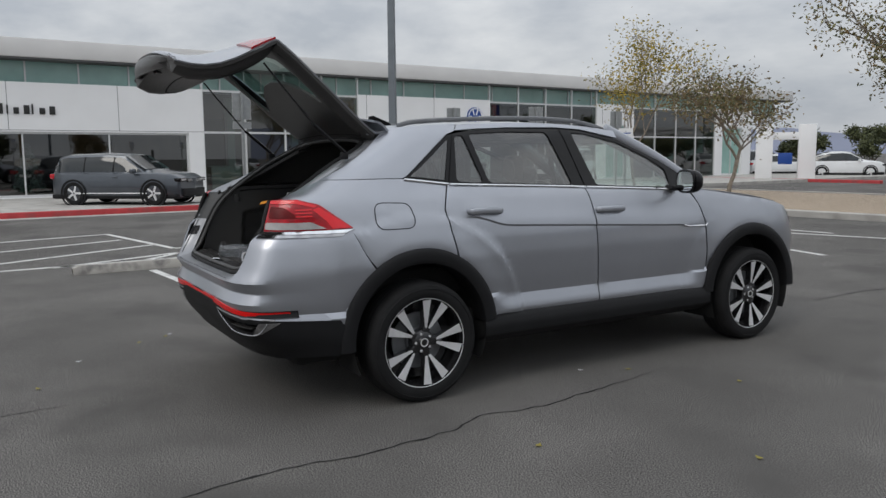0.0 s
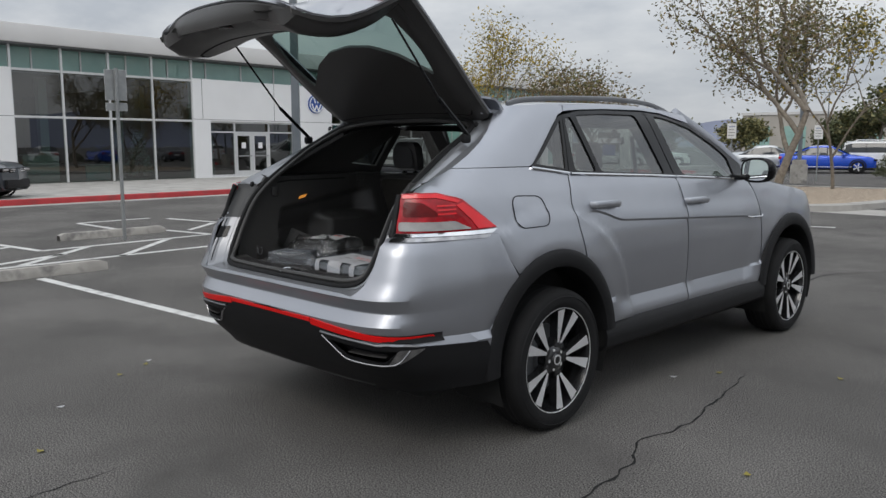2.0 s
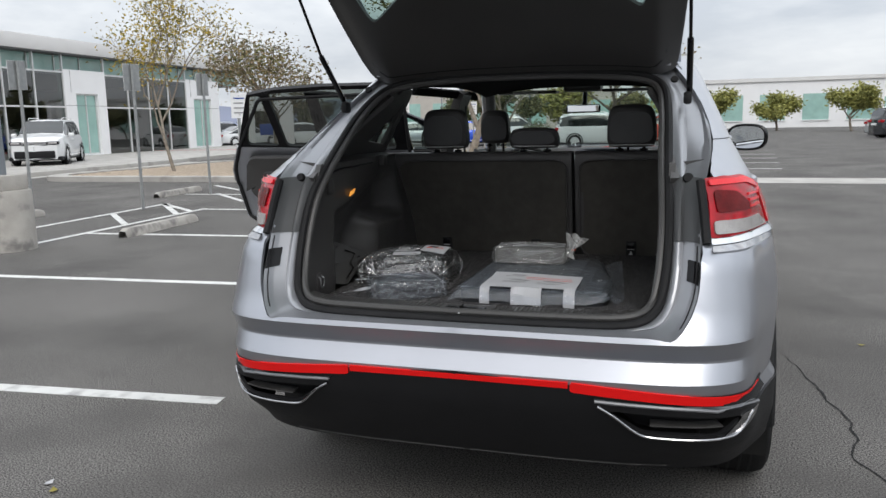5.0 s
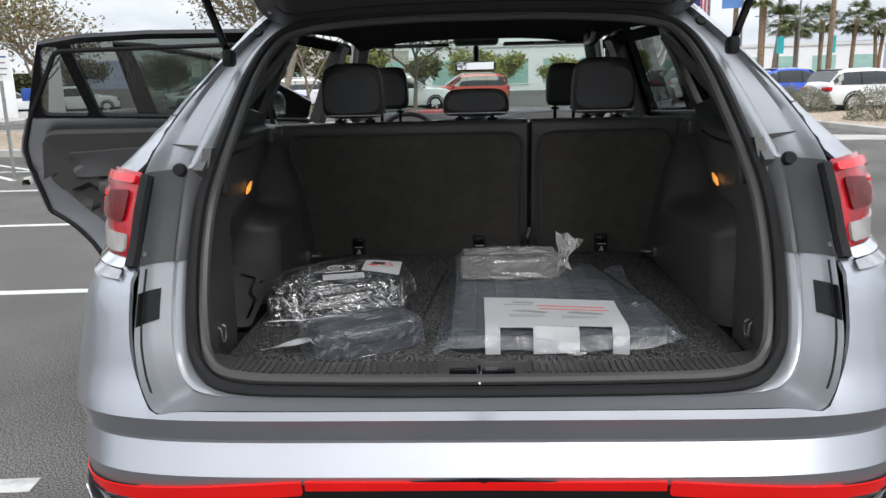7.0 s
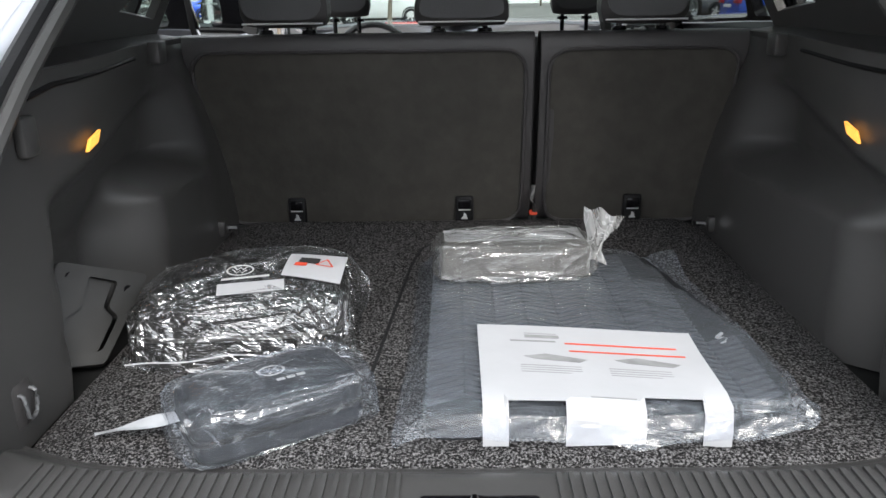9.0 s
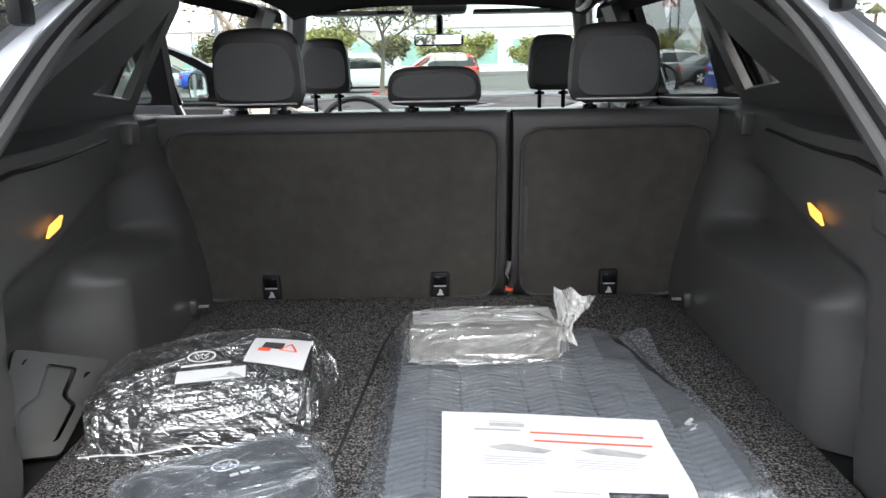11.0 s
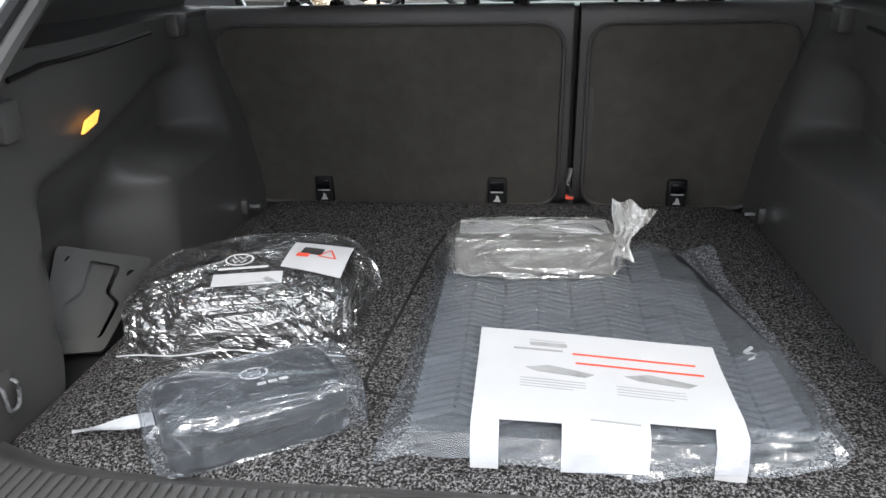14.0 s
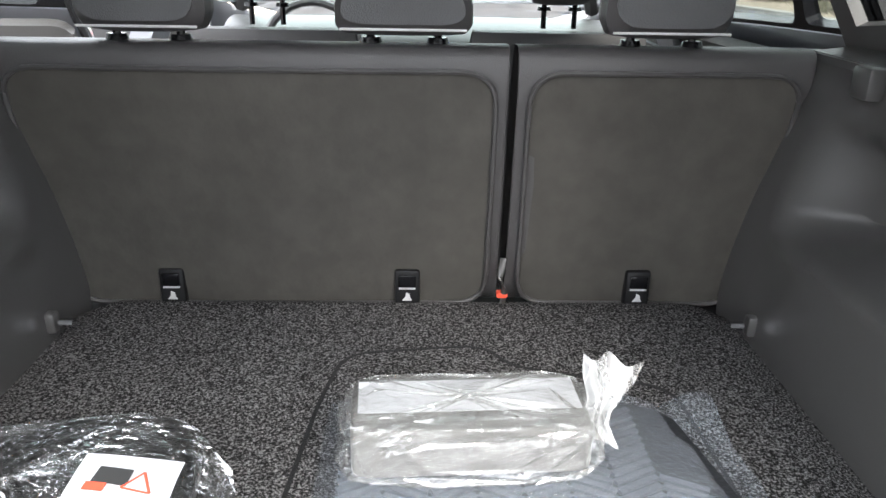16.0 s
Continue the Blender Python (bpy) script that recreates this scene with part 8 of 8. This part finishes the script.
def far_block(x, y, w, d, h, rz, material, label, bays):
    b = thing("far_building", label, "building", (x, y, 0), rz)
    part("wall", rbox(-w / 2, w / 2, 0, d, 0, h, 0), material, b)
    part("roof", rbox(-w / 2 - 0.2, w / 2 + 0.2, -0.2, d + 0.2, h, h + 0.4, 0), FASCIA, b)
    for k in range(bays):
        x0 = -w / 2 + (k + 0.2) * w / bays
        wn = part("window", rbox(x0, x0 + 0.6 * w / bays, -0.06, -0.01, 0.8, h * 0.72, 0), SPANDREL, b, "pale green window")
        part("sill", rbox(x0 - 0.1, x0 + 0.6 * w / bays + 0.1, -0.14, -0.065, 0.7, 0.8, 0), STUCCO, wn)


far_block(7, 92, 26, 12, 5.0, -4, STUCCO, "pale far showroom with green windows", 6)
far_block(-30, 120, 40, 14, 6.0, 12, SHOPWALL, "low tan building far across the road", 8)
far_block(40, 118, 36, 12, 5.0, -12, STUCCO, "low pale building behind palms", 7)

# ---------------------------------------------------------------- parked cars
CARGLASS = mat("dark_car_glass", (0.012, 0.016, 0.018), rough=0.05, coat=0.6, var=0.1)
# the first entry is an SUV made smaller to fit the camera's view
DIM = {"shrunk_suv": (4.2, 1.78, 1.50), "suv": (4.6, 1.86, 1.68), "hatch": (4.28, 1.80, 1.47), "sedan": (4.7, 1.84, 1.45), "coupe": (4.4, 1.80, 1.56)}


def parked_car(kind, paint, at, heading, label, dark_roof=None, group="parked cars"):
    """A parked car: its nose points along the heading, in degrees from east."""
    L, W, H = DIM[kind]
    c = thing("parked_car", label, "car", at, heading - 90, group=group)
    w = W / 2
    belt = 0.62 * H
    if kind in ("suv", "shrunk_suv"):
        top = ((-0.5, 0.60), (-0.485, 0.66), (-0.44, 0.93), (-0.36, 0.985), (-0.10, 1.0), (0.06, 0.975), (0.235, 0.665), (0.42, 0.60), (0.48, 0.52), (0.5, 0.40))
    elif kind == "hatch":
        top = ((-0.5, 0.60), (-0.48, 0.68), (-0.40, 0.95), (-0.34, 0.985), (-0.08, 1.0), (0.05, 0.97), (0.24, 0.66), (0.42, 0.60), (0.48, 0.52), (0.5, 0.40))
    elif kind == "coupe":
        top = ((-0.5, 0.58), (-0.48, 0.68), (-0.36, 0.88), (-0.20, 0.99), (-0.04, 1.0), (0.06, 0.97), (0.25, 0.66), (0.42, 0.61), (0.48, 0.52), (0.5, 0.40))
    else:
        top = ((-0.5, 0.60), (-0.48, 0.70), (-0.34, 0.74), (-0.18, 0.97), (-0.04, 1.0), (0.05, 0.98), (0.23, 0.68), (0.42, 0.60), (0.48, 0.52), (0.5, 0.40))

    def section(s):
        z = lin(top, s) * H
        e = 1 - 0.16 * smooth(0.36, 0.5, abs(s)) - 0.10 * smooth(0.46, 0.5, abs(s))
        return z, w * e

    def f(u, v):
        s = -0.5 + u
        z, ww = section(s)
        if u < 0.001 or u > 0.999:
            ww *= 0.01
        b = min(belt, z - 0.02)
        pts = [(0.93, 0.22), (0.985, 0.34), (1.0, 0.52), (0.985, 0.74), (0.94, b * 0.97), (0.90, b)]
        if z > belt + 0.08:
            pts += [(0.80, b + (z - b) * 0.62), (0.70, b + (z - b) * 0.93), (0.5, z), (0.0, z + 0.02)]
        else:
            pts += [(0.86, b + 0.005), (0.7, z), (0.4, z + 0.012), (0.0, z + 0.02)]
        k = min(len(pts) - 1, round(v * 9))
        x, zz = pts[k]
        return (x * ww, s * L, zz)
    bm = sheet(f, 48, 9)
    mirror_x(bm)
    bmesh.ops.holes_fill(bm, edges=[e for e in bm.edges if e.is_boundary], sides=0)
    bd = part("body", bm, paint, c, angle=32)

    def glass_side(a, b):
        z, ww = section(a / L)
        k = (b - belt) / max(0.05, (z - belt))
        return (ww * lin(((-0.1, 0.905), (0, 0.905), (0.62, 0.805), (0.93, 0.705), (1.2, 0.6)), k), a, b)
    pts = [(s, lin(top, s)) for s in np.linspace(-0.47, 0.24, 30)]
    hi = [(s * L, z * H - 0.10) for s, z in pts if z * H - 0.10 > belt + 0.06]
    poly = [(hi[0][0], belt + 0.03)] + hi + [(hi[-1][0] + 0.06, belt + 0.03)]
    g = lambda a, b: Vector(glass_side(a, b)) + Vector((0.008, 0, 0))
    sw_ = part("side_window", panel(g, poly, step=0.12, thick=0.012), CARGLASS, c, "dark side glass")
    for s in (0.0, -0.22):
        zt = lin(top, s) * H - 0.10
        part("window_pillar", tube([Vector(g(s * L - 0.02, belt + 0.03)) + Vector((0.006, 0, 0)), Vector(g(s * L, zt)) + Vector((0.006, 0, 0))], 0.022, 5), GLOSSBLACK, sw_)
    flipped(sw_)
    def screen_(s0, s1, lab, nm):
        def q(u, v):
            s = s0 + (s1 - s0) * v
            z, ww = section(s)
            t = 2 * u - 1
            k = (z - belt) / H
            return (t * ww * (0.80 - 0.35 * max(0, k - 0.12)), s * L, z + 0.012 + 0.010 * (1 - t * t))
        part(nm, sheet(q, 8, 6, 0.008), CARGLASS, c, lab)
    screen_(0.075, 0.225, "raked windscreen", "windscreen")
    if kind in ("suv", "shrunk_suv"):
        screen_(-0.475, -0.445, "rear window", "rear_window")
    elif kind == "hatch":
        screen_(-0.472, -0.405, "rear window", "rear_window")
    elif kind == "coupe":
        screen_(-0.46, -0.30, "rear window", "rear_window")
    else:
        screen_(-0.325, -0.19, "rear window", "rear_window")
    part("lower_trim", rbox(-w * 0.955, w * 0.955, -0.47 * L, 0.47 * L, 0.18, 0.32, 0.04), PLASTIC, c)
    for s in (-1, 1):
        part("tail_lamp", rbox(s * w * 0.62 - 0.19, s * w * 0.62 + 0.19, -0.497 * L, -0.455 * L, belt - 0.17, belt - 0.02, 0.03), REDLENS, c, "red tail lamp")
        hd = part("head_lamp", rbox(s * w * 0.66 - 0.20, s * w * 0.66 + 0.20, 0.435 * L, 0.489 * L, 0.445 * H, 0.515 * H, 0.025), GLOSSBLACK, c, "dark head lamp housing")
        part("lens", rbox(s * w * 0.66 - 0.15, s * w * 0.66 + 0.15, 0.484 * L, 0.4915 * L, 0.465 * H, 0.500 * H, 0.01), CLEARLENS, hd, "clear lamp lens")
        part("door_mirror", rbox(s * w * 1.06 - 0.10, s * w * 1.06 + 0.10, 0.145 * L, 0.18 * L, belt - 0.02, belt + 0.12, 0.04), paint, c)
        part("door_handle", rbox(s * w * 0.985 - 0.02, s * w * 0.985 + 0.02, -0.02, 0.16, belt - 0.14, belt - 0.11, 0.008), paint, c)
        part("sill_line", rbox(s * w * 0.995 - 0.012, s * w * 0.995 + 0.012, -0.25 * L, 0.25 * L, 0.33, 0.36, 0.006), SATIN, c)
    gr = part("grille", rbox(-w * 0.46, w * 0.46, 0.470 * L, 0.4945 * L, 0.43 * H, 0.505 * H, 0.015), GLOSSBLACK, c, "black grille")
    for k in (0.455, 0.482):
        part("grille_bar", rbox(-w * 0.45, w * 0.45, 0.494 * L, 0.4965 * L, k * H - 0.006, k * H + 0.006, 0), SATIN, gr)
    part("lower_intake", rbox(-w * 0.72, w * 0.72, 0.47 * L, 0.500 * L, 0.16 * H, 0.315 * H, 0.03), PLASTIC, c, "black lower intake")
    part("number_plate", rbox(-0.26, 0.26, -0.503 * L, -0.496 * L, 0.46 * H - 0.06, 0.46 * H + 0.06, 0.005), SIGNWHITE, c, "blank white plate")
    if kind in ("suv", "coupe", "hatch"):
        part("spoiler", rbox(-w * 0.58, w * 0.58, top[3][0] * L - 0.26, top[3][0] * L - 0.02, 0.955 * H, 0.985 * H, 0.012), GLOSSBLACK if kind != "suv" else paint, c)
    if kind == "suv":
        for s in (-1, 1):
            part("roof_rail", tube([(s * w * 0.62, -0.34 * L, H * 0.985), (s * w * 0.64, -0.3 * L, H + 0.05), (s * w * 0.64, 0.0, H + 0.05), (s * w * 0.62, 0.05 * L, H * 0.99)], 0.016, 6), SATIN, c)
    R = 0.345
    for sx in (-1, 1):
        for sy in (-0.295, 0.30):
            wh = new("wheel")
            wh.parent = c
            m = Matrix.Translation((sx * (w - 0.10), sy * L, R)) @ Matrix.Rotation(radians(90 * sx), 4, "Y")
            part("tyre", lathe([(0.22, 0.10), (0.26, 0.112), (0.32, 0.105), (R, 0.07), (R, -0.10), (0.2, -0.1)], 24, m), TYRE, wh)
            part("rim", lathe([(0.22, 0.10), (0.215, 0.085), (0.10, 0.06), (0, 0.07)], 20, m), RIMBLACK, wh)
            sp_ = None
            for k in range(5):
                sp_ = rbox(0.03, 0.215, -0.028, 0.028, 0.07, 0.103, 0, m=m @ pose(0, 0, 0, 0, 0, 72 * k + 18), bm=sp_)
            part("spokes", sp_, SATIN, wh)
            part("arch", lathe([(0.40, 0.118), (0.41, 0.113), (0.355, 0.108)], 24, m), PLASTIC, wh)
    return c


P_WHITE = mat("white_car_paint", (0.74, 0.75, 0.76), rough=0.25, coat=0.8, var=0.02)
P_GREY = mat("graphite_car_paint", (0.075, 0.085, 0.10), rough=0.3, metal=0.6, coat=0.8, var=0.05)
P_BLACK = mat("dark_car_paint", (0.03, 0.032, 0.036), rough=0.25, metal=0.3, coat=0.8, var=0.05)
P_BLUE = mat("bright_blue_car_paint", (0.01, 0.075, 0.55), rough=0.25, metal=0.3, coat=0.9, var=0.05)
P_RED = mat("orange_red_car_paint", (0.48, 0.055, 0.03), rough=0.3, metal=0.2, coat=0.8, var=0.05)
P_SILVER = mat("pale_silver_car_paint", (0.5, 0.52, 0.54), rough=0.3, metal=0.6, coat=0.8, var=0.04)
# size, place and heading fitted to the camera's view
parked_car("shrunk_suv", P_GREY, (-20.0, 2.85, 0.146), 50, "graphite grey SUV parked on the forecourt")
parked_car("suv", P_WHITE, (-23.0, 22.2, 0.146), -58, "white SUV parked on the forecourt facing out")
parked_car("coupe", P_WHITE, (-23.4, 44.5, 0), 38, "white crossover parked beyond the red kerb")
parked_car("sedan", P_WHITE, (-28.5, 45.5, 0), 60, "white saloon parked beyond the red kerb")
parked_car("suv", P_BLACK, (-31.5, 47.5, 0), 70, "dark SUV parked beyond the red kerb")
parked_car("suv", P_WHITE, (-3.4, 36.6, 0), 8, "white SUV parked across the lot")
parked_car("suv", P_RED, (-0.6, 40.6, 0), 190, "orange-red SUV parked across the lot")
parked_car("sedan", P_BLUE, (-11.6, 41.5, 0), 20, "blue saloon parked by the trees")
parked_car("suv", P_WHITE, (-9.3, 43.5, 0), 20, "white SUV parked in the far row")
parked_car("sedan", P_SILVER, (-15.6, 44, 0), 25, "silver saloon parked in the far row")
parked_car("coupe", P_BLUE, (12.6, 31.0, 0), 10, "bright blue crossover with dark windows")
parked_car("hatch", P_WHITE, (13.4, 26.2, 0), 12, "white hatchback with a black spoiler")
parked_car("sedan", P_GREY, (13.1, 38.0, 0), 14, "dark grey saloon in an angled stall")
parked_car("suv", P_WHITE, (12.9, 42.6, 0), 14, "white SUV in an angled stall")
parked_car("suv", P_BLACK, (12.6, 47.6, 0), 16, "dark SUV in an angled stall")
parked_car("sedan", P_SILVER, (13.4, 52.6, 0), 16, "silver saloon in an angled stall")

# showroom display: tinsel tree and counter seen through the glass
TINSEL = leaf_mat("frosted_tinsel", ((0.35, 0.42, 0.36), (0.7, 0.74, 0.7)), 0.1)
for v, u in ((2.1, -26.2), (12.8, -26.0)):
    rng = random.Random(int(v * 10))
    t = thing("tinsel_tree", "frosted white Christmas tree inside the showroom", "tree")
    t.matrix_world = BIG @ ENV @ pose(u, v, 0.15)
    spots = []
    for i in range(900):
        h = rng.uniform(0.15, 1.85)
        r = (1.95 - h) * 0.36 * rng.uniform(0.6, 1.0)
        a = rng.uniform(0, 6.28)
        spots.append(Vector((r * math.cos(a), r * math.sin(a), h)))
    leaf_mesh("branches", spots, 0.14, TINSEL, t, rng)
    part("stem", tube([(0, 0, 0), (0, 0, 1.8)], 0.03, 6), BARK, t)
for v, w, col in ((11.0, 0.9, TEAL), (9.0, 1.2, SIGNWHITE), (23.4, 1.0, SIGNWHITE), (4.6, 1.1, SIGNWHITE)):
    d = thing("display_counter", "low counter inside the showroom", "counter")
    d.matrix_world = BIG @ ENV @ pose(-25.6, v, 0.15)
    part("front", rbox(-0.05, 0.05, -w / 2, w / 2, 0, 0.55 if col is TEAL else 0.95, 0.01), col, d)
    part("top", rbox(-0.5, 0.08, -w / 2 - 0.05, w / 2 + 0.05, 0.56 if col is TEAL else 0.96, 0.60 if col is TEAL else 1.0, 0.01), SIGNWHITE, d)
# fallen leaves and litter on the asphalt
rng = random.Random(3)
for k, (x, y) in enumerate(((-1.77, 0.16), (-1.58, -0.11), (-1.70, 0.11), (0.94, 2.31), (1.1, 2.6), (-0.6, -0.9), (0.4, -1.5), (1.9, 1.2), (2.3, 0.2), (-1.2, -0.6), (2.6, 2.0), (1.7, 3.0))):
    l = sheet(lambda u, v: ((u - 0.5) * 0.05, (v - 0.5) * 0.035 * (1 - abs(2 * u - 1)) + 0.001 * u, 0.006 + 0.006 * (2 * u - 1) ** 2), 6, 3)
    ob = part("fallen_leaf", l, LEAF_YELLOW if k % 3 else PAPER)
    ob.matrix_world = pose(x, y, 0.001, 0, 0, rng.uniform(0, 360))
    tagged(ob, "small dry leaf lying on the asphalt", "leaf", group="fallen leaves")
